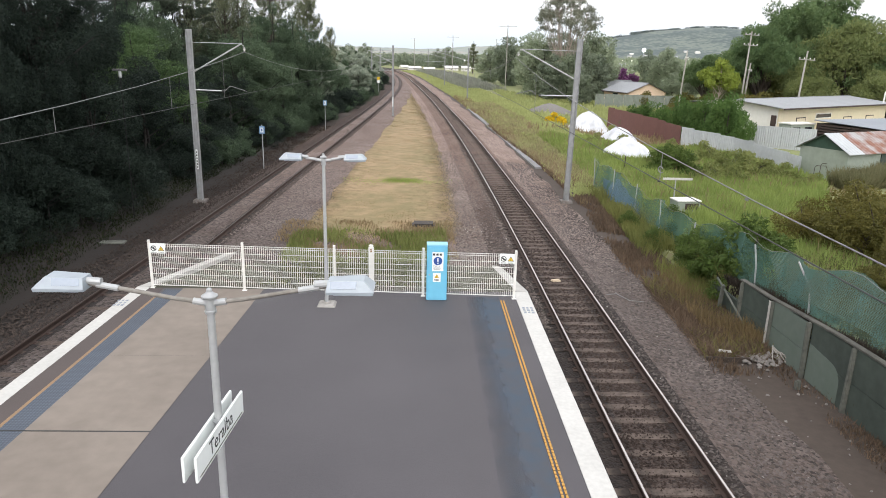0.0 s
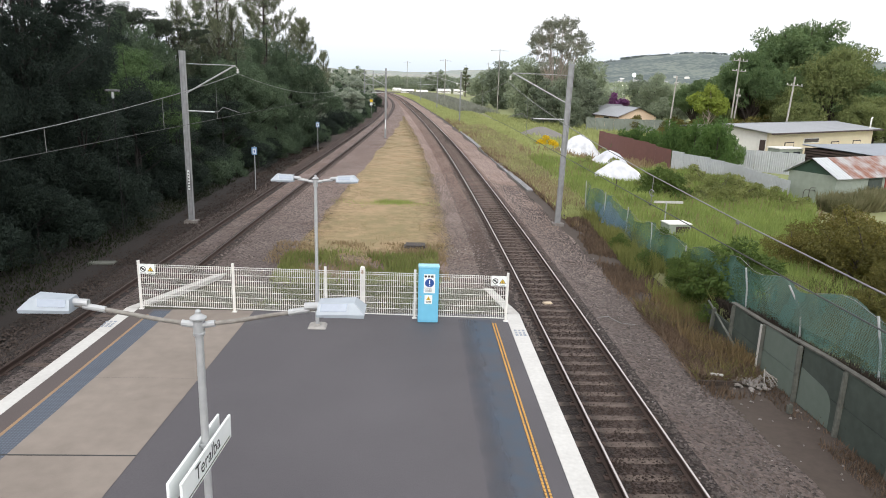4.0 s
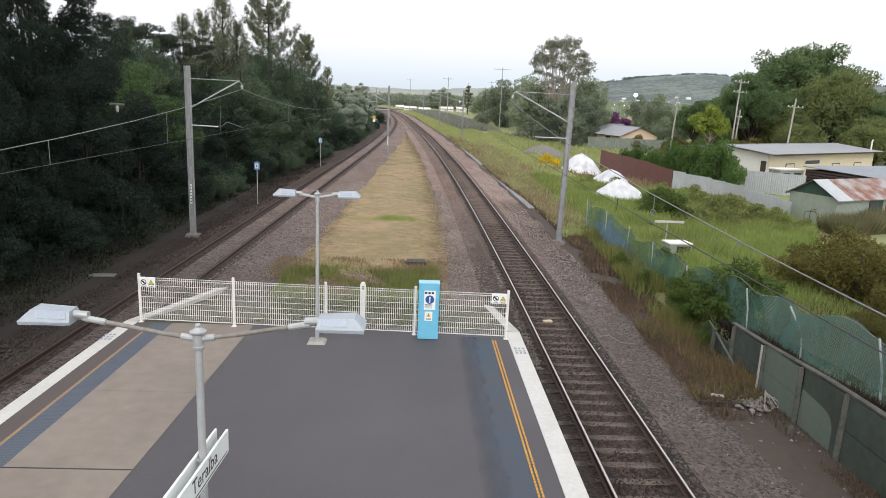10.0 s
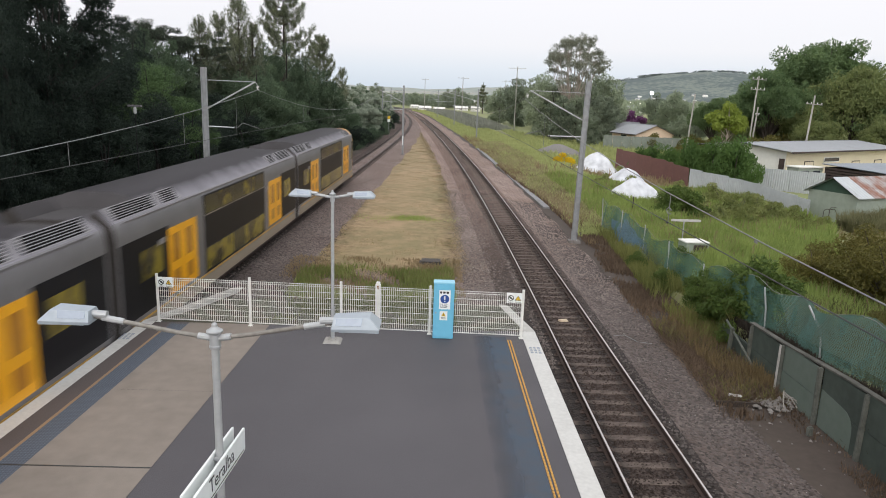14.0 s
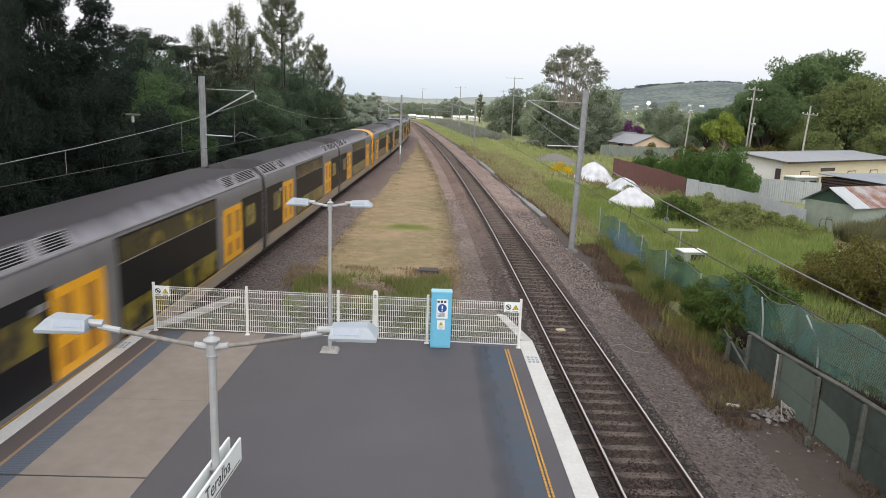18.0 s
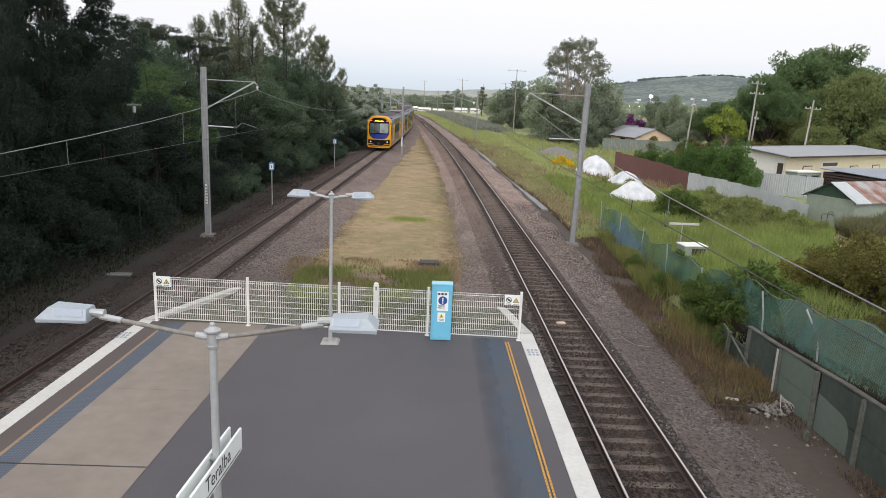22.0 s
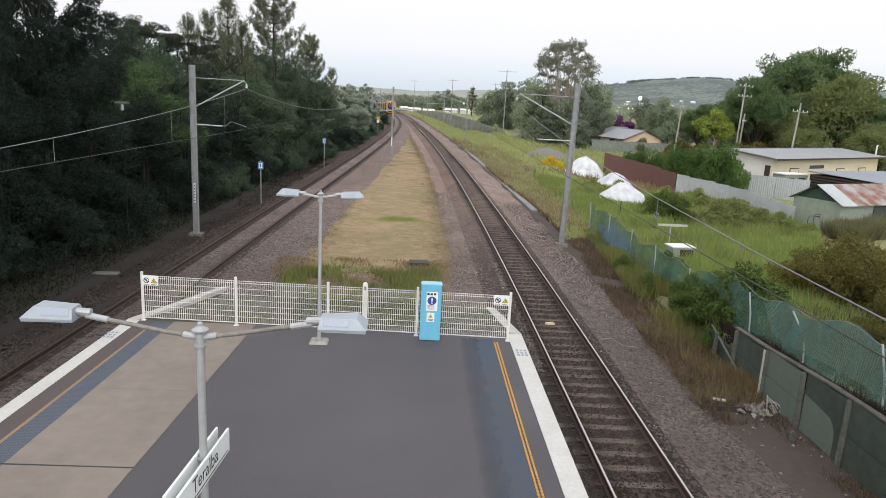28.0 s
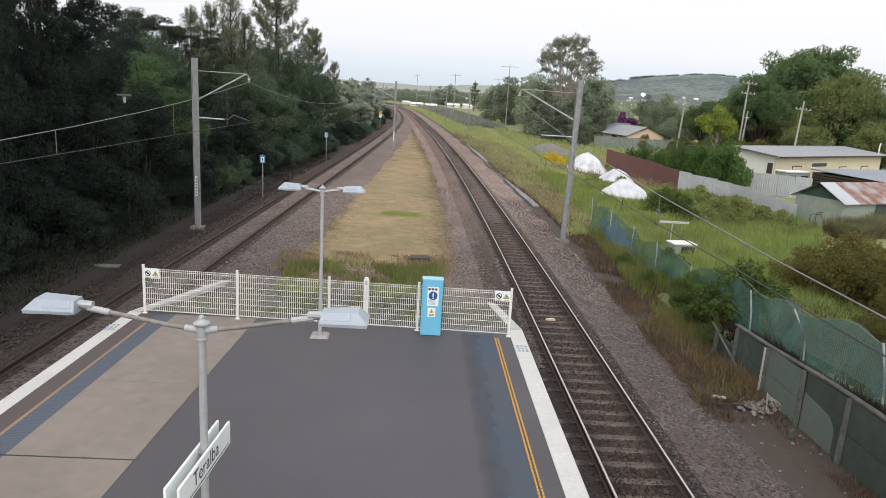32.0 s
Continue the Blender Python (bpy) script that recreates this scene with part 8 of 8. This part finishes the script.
Shape().box(2.8, -W / 2 - 0.02, -0.2, 2.2, 0.06, 2.3).part("door", RED_DOOR, sd, "faded red boarded door")
cb = empty("garden_cabin", Matrix.Translation((33.3, 69.6, -2.3)) @ Matrix.Rotation(0.3, 4, "Z"), "pale green metal cabin with a white roof behind the tin fence", "cabin")
Shape().chamfer(0, 0, -0.1, 3.1, 1.6, 2.5, 0.06).part("body", MINT, cb)
Shape().chamfer(0, 0, 2.4, 3.3, 1.8, 0.14, 0.05).part("roof", WHITE_WALL, cb, "white flat roof")
for X in (-0.75, 0.75):
    Shape().chamfer(X, -0.8, 1.4, 0.9, 0.06, 0.75, 0.015).part("window", PANE, cb)

gable_house("peach_house", "distant peach house with a grey gabled roof", 33.5, 126, -72, 7.5, 7.8, 0.4, 1.5, PEACH, ROOF_TIN, (("front", 0, 1.2, 1.8, 1.1),), base=-2.2)
gable_house("white_house", "distant white house beside a purple tree", 33.4, 143, -30, 8, 6, 0.4, 1.3, WHITE_WALL, ROOF_TIN, (("front", 0, 1.2, 1.6, 1.0),), base=-2)

RIDGE = glide([(300, 12), (420, 34), (500, 50), (550, 60), (615, 73), (680, 79), (780, 90), (850, 91), (915, 86), (1050, 79), (1370, 79), (1900, 70)])
# far sheds and roofs past the bend and in the valley
for x, y, turn, L, hh in ((-13.3, 336, 20, 3.6, 0.7), (-8.0, 306, 12, 5.2, 0.9), (-1.8, 298, 4, 4.6, 0.8), (8.2, 316, -8, 6.0, 1.1), (15, 322, 5, 4, 1.2)):
    gable_house("distant_shed", "long low white shed beside the line past the bend", x, y, turn, L, 3.4, -1.4 + hh, 0.75, WHITE_WALL, WHITE_WALL, (("front", 0, 0.3, 1.2, 0.4),), base=-1.4, over=0.15)
rnd = random.Random(21)
for k in range(4, 16):
    x, y = -2 + 6.5 * k + rnd.uniform(-3, 3), 330 + rnd.uniform(0, 90)
    g = gable_house("distant_shed" if k < 7 else "distant_house", "white shed far along the line" if k < 7 else "small pale house far along the line", x, y, rnd.uniform(-25, 25), rnd.uniform(9, 16), 8, rnd.uniform(1.2, 2.2), 1.4, WHITE_WALL if k % 3 else CREAM, WHITE_WALL if k < 7 else ROOF_TIN, (("front", 0, 1.2, 2.4, 1.1),), base=-1.8)
for k in range(26):
    x, y = 420 + 24 * k + rnd.uniform(-10, 10), 1500 + rnd.uniform(0, 150)
    gz = -6 + (float(RIDGE(x)) + 6) * math.sin(math.pi * 0.5 * (y - 1450) / 600) ** 1.3
    b = Shape().box(0, 0, -5, rnd.uniform(6, 11), 6, 7.5).add([(-5, -3.4, 2.4), (5, -3.4, 2.4), (5, 0, 4.2), (-5, 0, 4.2), (5, 3.4, 2.4), (-5, 3.4, 2.4)], [(0, 1, 2, 3), (3, 2, 4, 5)], 1)
    b.thing("hillside_house", [WHITE_WALL, ROOF_TIN if k % 2 else WHITE_WALL], "tiny pale house on the wooded far hillside", "house", "houses on the far hill", m=Matrix.Translation((x, y, gz)))


# ---- poles of the street lines ----
def power_pole(x, y, h, label, arm=2.0, turn=0.0, lean=0.0, double=False, r=0.14):
    g = empty("power_pole", Matrix.Translation((x, y, float(land(x, y)))) @ Matrix.Rotation(radians(turn), 4, "Z") @ Matrix.Rotation(lean, 4, "Y"), label, "power pole", "power poles")
    Shape().tube([(0, 0, -0.4), (0, 0, h)], r, 10, r2=r * 0.7).part("pole", TIMBER, g, smooth=True)
    for z in (h - (0.5 if arm > 2.7 or double else 1.15),) + ((h - 1.9,) if double else ()):
        c = Shape().box(0, -r - 0.02, z, arm, 0.08, 0.09).part("crossarm", TIMBER, g)
        for k in (-0.45, -0.18, 0.18, 0.45):
            Shape().lathe(k * arm, -r - 0.02, [(0.04, z + 0.12), (0.07, z + 0.2), (0.03, z + 0.3)], 8).part("insulator", PORCELAIN, c)


power_pole(16.5, 180, 15.4, "tall timber power pole beside the trees", 4.6)
power_pole(3.7, 200, 12.2, "timber power pole past the bend", 3.2)
power_pole(33.6, 104, 9.6, "plain timber pole among the gardens", 0.5, 0, 0.05)
power_pole(41.1, 100, 12.3, "timber power pole with two crossarms", 2.6, 20, 0.03, True)
power_pole(41.9, 101, 8.0, "short leaning timber pole", 0.6, 0, 0.05)
power_pole(43.9, 90, 9.8, "leaning timber power pole behind the cream house", 2.4, 10, 0.05)
power_pole(30.5, 84, 4.0, "short bent pole behind the house", 0.5, 0, 0.05, r=0.06)
power_pole(-8.0, 290, 13, "distant timber power pole", 3)
power_pole(24, 280, 14, "distant timber power pole", 3)

STREET_GLOW = glow("street_lamp_glow", (1.0, 0.97, 0.9), 3)
Shape().lathe(0, 0, [(0.5, -0.1), (1.6, 0.4), (2.3, 1.6), (1.7, 2.9), (0.5, 3.5)], 14).thing("floodlight", glow("floodlight_glow", (1.0, 0.97, 0.9), 12), "bright lit floodlight in the valley", "floodlight", m=Matrix.Translation((253.3, 830, 12.2)))
Shape().tube([(0, 0, -25), (0, 0, 2)], 0.4, 8).thing("floodlight_mast", GALV, "tall mast of the lit floodlight", "mast", m=Matrix.Translation((253.3, 830.8, 12.2)))
for x, z in ((113.4, 3.95), (119.2, 3.85), (122.0, 3.95), (125.4, 3.8), (127.8, 4.15)):
    sl = empty("street_lamp", Matrix.Translation((x, 420, -1.6)), "distant lit street lamp on a thin pole", "street lamp", "street lamps in the valley")
    Shape().tube([(0, 0, -0.3), (0, 0, z + 1.6)], 0.07, 6).part("pole", GALV, sl)
    Shape().chamfer(0, -0.1, z + 1.45, 0.6, 0.4, 0.45, 0.12).part("lamp_head", STREET_GLOW, sl, "lit white lamp head")


# ---- hills ----
def hill(name, label, x0, x1, y, depth, prof, material, seed):
    """A ridge: its crest follows prof(x)."""
    nx, ny = 90, 14
    rng = np.random.default_rng(seed)
    s = Shape()
    ph = rng.uniform(0, 6, 6)
    for j in range(ny + 1):
        t = j / ny
        for i in range(nx + 1):
            x = x0 + (x1 - x0) * i / nx
            zc = float(prof(x))
            w = math.sin(math.pi * min(1, t * 0.5 + 0.0)) ** 1.3
            bump_z = 3.0 * math.sin(x * 0.021 + ph[0] + 3 * t) + 2.0 * math.sin(x * 0.053 + ph[1] + 5 * t) + 1.1 * math.sin(x * 0.17 + ph[2])
            s.v.append((x, y + depth * t, -6 + (zc + 6) * w + bump_z * w * (1 - 0.6 * t)))
    for j in range(ny):
        for i in range(nx):
            a = j * (nx + 1) + i
            s.f.append((a, a + 1, a + nx + 2, a + nx + 1))
            s.s.append(0)
    return s.thing(name, material, label, "hill", kind="structure", smooth=True)


# both hills carry distance haze in their base colours
HILL_GREEN_HAZE = mat("wooded_hill", (0.15, 0.175, 0.15), (0.075, 0.097, 0.097), 0.95, 0.09, 0.012, 0.0, amount=2.2, detail=8.0)
HILL_PALE_HAZE = mat("pale_far_hill", (0.3, 0.3, 0.26), (0.22, 0.26, 0.24), 0.95, 0.02, 0.004, 0.0, amount=1.4)
hill("far_hill", "green wooded hill across the valley", 300, 1900, 1450, 600, RIDGE, HILL_GREEN_HAZE, 1)
hill("far_hill", "low pale hills on the horizon", -900, 700, 2200, 500, glide([(-900, 30), (-300, 22), (-70, 17), (60, 20), (200, 30), (350, 34), (500, 40), (700, 30)]), HILL_PALE_HAZE, 2)


def wood_belt():
    """Far trees of the valley, as clumps of leaves."""
    rng = np.random.default_rng(77)
    n = 420
    y = rng.uniform(240, 1000, n)
    x = y * rng.uniform(-0.03, 0.62, n) - 10
    ok = (x > 20 + 0.02 * y)
    x, y = x[ok], y[ok]
    h = rng.uniform(5, 9, len(x))
    c, r = [], []
    for a, b, q in zip(x, y, h):
        for k in range(4):
            c.append((a + rng.normal() * 2.5, b + rng.normal() * 2, -1.5 + q * rng.uniform(0.3, 0.75)))
            r.append((2.6, 2.6, 2.0))
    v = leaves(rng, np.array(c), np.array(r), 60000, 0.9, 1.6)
    tagged(new("valley_trees", quads("valley_trees", v, LEAF_HAZE)), "far belt of green trees in the valley", "trees", kind="stuff")
    c2, r2 = [], []
    for k in range(1000):
        a, t = rng.uniform(380, 1500), 1 - 0.1 * rng.random() ** 1.5
        if math.sin(a * 0.031) + math.sin(a * 0.083 + 1) + rng.normal() * 0.6 > -0.6:
            c2.append((a, 1450 + 600 * t, -6 + (float(RIDGE(a)) + 6) * math.sin(math.pi * 0.5 * t) ** 1.3 + 1.5))
            q = rng.uniform(1.6, 3.6)
            r2.append((q * 1.3, q, q))
    v = leaves(rng, np.array(c2), np.array(r2), 26000, 1.7, 1.5)
    # crest trees: bluish haze mixed into the leaf colour
    tagged(new("hill_trees", quads("hill_trees", v, leafy("hazy_foliage", (0.1, 0.125, 0.125), (0.16, 0.185, 0.17), 0.8, 0.3))), "haze-tinted trees along the crest of the far hill", "trees", kind="stuff")
    c2, r2 = [], []
    x = np.concatenate([rng.uniform(-160, 30, 90), rng.uniform(-30, 45, 90)])
    y = 348 + rng.uniform(0, 150, 180)
    for a, b in zip(x, y):
        for k in range(4):
            c2.append((a + rng.normal() * 2.5, b + rng.normal() * 2, -1.5 + 6 * rng.uniform(0.2, 0.8)))
            r2.append((2.8, 2.8, 2.2))
    v = leaves(rng, np.array(c2), np.array(r2), 40000, 0.7, 1.6)
    tagged(new("bend_trees", quads("bend_trees", v, LEAF_HAZE_DARK)), "far trees past the bend of the line", "trees", kind="stuff")


wood_belt()

# cable trough beside the straight track, and odd things on the ballast
tr = empty("cable_trough", Matrix.Identity(4), "weathered grey concrete cable trough laid beside the track", "cable trough")
TROUGH = mat("weathered_trough", (0.27, 0.27, 0.28), (0.18, 0.175, 0.17), 0.9, 5, 0.8, 0.15, amount=1.0)
for k in range(34):
    t = k / 34
    y0, y1 = 47.6 + 51 * t, 47.6 + 51 * (t + 0.97 / 34)
    x0, x1 = 3.5 - 1.5 * t, 3.5 - 1.5 * (t + 1 / 34)
    lid = Shape().add([(x0 - 0.22, y0, -1.3), (x0 + 0.22, y0, -1.3), (x1 + 0.22, y1, -1.3), (x1 - 0.22, y1, -1.3), (x0 - 0.22, y0, -1.5), (x0 + 0.22, y0, -1.5), (x1 + 0.22, y1, -1.5), (x1 - 0.22, y1, -1.5)], [(0, 1, 2, 3), (0, 4, 5, 1), (1, 5, 6, 2), (3, 7, 4, 0), (2, 6, 7, 3)])
    lid.part("trough_lid", TROUGH, tr)
Shape().chamfer(0, 0, 0, 0.32, 0.2, 0.07, 0.025).thing("track_plate", mat("yellowed_plate", (0.62, 0.5, 0.36), None, 0.7, 6, 2, 0.05), "pale plate lying between the rails", "plate", m=Matrix.Translation((-0.05, 22.2, -1.18)) @ Matrix.Rotation(0.2, 4, "Z"))
Shape().chamfer(0, 0, 0, 1.05, 0.8, 0.2, 0.09).thing("concrete_lid", mat("dark_lid", (0.07, 0.062, 0.058), (0.045, 0.04, 0.037), 0.9, 8, 2, 0.2), "low dark concrete pit lid in the grass", "pit lid", m=Matrix.Translation((-4.55, 30.6, -1.42)))
Shape().chamfer(0, 0, 0, 1.0, 0.45, 0.06, 0.02).thing("pit_cover", POST_CONC, "flat concrete pit cover beside the trees", "pit cover", m=Matrix.Translation((-17.0, 27.0, -1.4)) @ Matrix.Rotation(0.1, 4, "Z"))


def scatter(name, label, n, spot, size, material, seed):
    """Loose stones, each an uneven eight-faced lump."""
    rng = np.random.default_rng(seed)
    x, y, z = spot(rng, n)
    n = len(x)
    base = np.array([(1, 0, 0), (0, 1, 0), (-1, 0, 0), (0, -1, 0), (0, 0, 0.8), (0, 0, -0.8)], float)
    v = base[None] * (1 + 0.35 * rng.normal(size=(n, 6, 1))) * (size * rng.uniform(0.5, 1.5, (n, 1, 1)))
    a = rng.uniform(0, 6.28, n)
    c, s_ = np.cos(a)[:, None], np.sin(a)[:, None]
    v = np.stack([v[..., 0] * c - v[..., 1] * s_, v[..., 0] * s_ + v[..., 1] * c, v[..., 2]], -1) + np.stack([x, y, z], -1)[:, None]
    f = np.array([(0, 1, 4), (1, 2, 4), (2, 3, 4), (3, 0, 4), (1, 0, 5), (2, 1, 5), (3, 2, 5), (0, 3, 5)])
    me = bpy.data.meshes.new(name)
    me.from_pydata(v.reshape(-1, 3).tolist(), [], (f[None] + 6 * np.arange(n)[:, None, None]).reshape(-1, 3).tolist())
    me.materials.append(material)
    tagged(new(name, me), label, "stones", kind="stuff")


STONE = leafy("loose_stone", (0.045, 0.036, 0.031), (0.26, 0.22, 0.2), 0.9, 0.0)


def beside(fx, a, b, y0, y1):
    def spot(rng, n):
        y = y0 + (y1 - y0) * rng.random(n) ** 1.4
        d = a + (b - a) * rng.random(n)
        ad = np.abs(d)
        z = np.interp(ad, [0, 0.9, 1.12, 2.0, 2.7, 3.5], [-1.18, -1.18, -1.15, -1.33, -1.36, -1.43])
        return fx(y) + d, y, z
    return spot


scatter("loose_ballast", "loose grey-brown ballast stones beside the straight track", 13000, beside(right_x, 0.95, 3.3, 8, 50), 0.032, leafy("shoulder_stone", (0.026, 0.022, 0.02), (0.16, 0.137, 0.128), 0.9, 0.0), 1)
scatter("loose_ballast", "loose ballast stones between the ramp and the straight track", 7500, beside(right_x, -3.2, -0.95, 18, 55), 0.034, STONE, 2)
scatter("loose_ballast", "loose ballast stones beside the curving track", 7500, beside(left_x, 0.95, 4.2, 19, 60), 0.034, STONE, 3)
scatter("loose_ballast", "loose ballast stones before the trees", 5000, beside(left_x, -3.0, -0.95, 16, 50), 0.034, leafy("dark_stone", (0.026, 0.02, 0.017), (0.09, 0.071, 0.062), 0.9, 0.0), 4)
scatter("crib_ballast", "dark oily stones between the rails", 9000, beside(right_x, -0.68, 0.68, 8, 40), 0.026, leafy("oily_stone", (0.014, 0.009, 0.007), (0.072, 0.052, 0.043), 0.85, 0.0), 5)

Shape().tube([(1.35, 20.9, -1.17), (1.7, 20.95, -1.15), (2.1, 20.8, -1.32), (2.55, 20.7, -1.33)], 0.012, 6).thing("loose_cable", PALE_WIRE, "pale cable lying across the ballast", "cable")


# litter and rubble at the foot of the wall
PALE_RUBBLE = leafy("pale_rubble", (0.1, 0.088, 0.078), (0.34, 0.32, 0.3), 0.9, 0.0)
scatter("rubble_pile", "pile of pale broken rubble at the foot of the wall", 170, lambda r, n: (4.35 + r.normal(0, 0.28, n), 16.45 + r.normal(0, 0.2, n), -1.4 + 0.1 * r.random(n)), 0.055, PALE_RUBBLE, 31)
scatter("wall_litter", "scattered pale chips on the bare earth by the wall", 45, lambda r, n: (4.8 - 1.4 * r.random(n) ** 2, r.uniform(8.5, 16, n), np.full(n, -1.4)), 0.028, PALE_RUBBLE, 32)
scatter("pale_chips", "odd pale stones among the ballast", 130, beside(right_x, 0.9, 3.4, 8, 40), 0.024, leafy("pale_chip", (0.2, 0.18, 0.17), (0.4, 0.38, 0.36), 0.9, 0.0), 33)
scatter("pale_chips", "odd pale stones among the ballast between the tracks", 90, beside(right_x, -3.2, -0.9, 19, 45), 0.022, leafy("pale_chip", (0.3, 0.28, 0.26), (0.5, 0.48, 0.45), 0.9, 0.0), 34)
Shape().chamfer(0, 0, 0, 1.15, 0.07, 0.16, 0.01).thing("timber_plank", mat("dark_plank", (0.06, 0.045, 0.036), (0.035, 0.026, 0.02), 0.9, 9, 2, 0.2), "dark timber plank holding back the dead grass", "plank", m=Matrix.Translation((3.45, 16.42, -1.44)) @ Matrix.Rotation(-0.05, 4, "Z"))
Shape().chamfer(0, 0, 0, 0.34, 0.1, 0.05, 0.015).thing("broken_board", WHITE_WORN, "short broken white board on the dead grass", "board", m=Matrix.Translation((3.5, 16.75, -1.28)) @ Matrix.Rotation(-0.3, 4, "Z"))
rnd = random.Random(14)
twigs = empty("dead_branch", Matrix.Translation((4.75, 16.7, -1.4)), "grey dead branch lying against the wall", "branch")
for k in range(9):
    a = rnd.uniform(-2.2, -0.4)
    L = rnd.uniform(0.35, 0.8)
    Shape().tube([(0, 0, 0.1 + 0.03 * k), (math.cos(a) * L * 0.5, math.sin(a) * L * 0.5, 0.16 + rnd.uniform(0, 0.1)), (math.cos(a) * L, math.sin(a) * L, 0.02)], 0.014, 5, r2=0.006).part("twig", TIMBER, twigs)
Shape().chamfer(0, 0, 0, 0.14, 0.12, 0.26, 0.03).thing("broken_block", POST_CONC, "small broken concrete block by the wall", "block", m=Matrix.Translation((4.5, 14.9, -1.43)) @ Matrix.Rotation(0.4, 4, "Z"))


# ---- what moves ----
def motions():
    """The train runs away along the left track at about 24 m/s, gaining a little."""
    ys = np.arange(-520, 700, 0.5)
    xs = left_x(ys)
    run = np.concatenate([[0], np.cumsum(np.hypot(np.diff(xs), np.diff(ys)))])
    run -= np.interp(0, ys, run)

    def spot(s):
        y = float(np.interp(s, run, ys))
        return Vector((float(left_x(y)), y, RAIL_Z))
    for i, c in enumerate(TRAIN):
        rows = []
        for k in range(65):
            t = k * 0.5
            mid = 38.8 + 24.1 * (t - 20) + 0.115 * (t - 20) ** 2 + (i + 0.5) * CAR
            a, b = spot(mid - 7), spot(mid + 7)
            d = b - a
            turn = math.atan2(-d.x, d.y) + (math.pi if i in BACKWARDS else 0)
            rows.append((t, Matrix.Translation((a + b) / 2) @ Matrix.Rotation(turn, 4, "Z")))
        walk(c, rows)


motions()
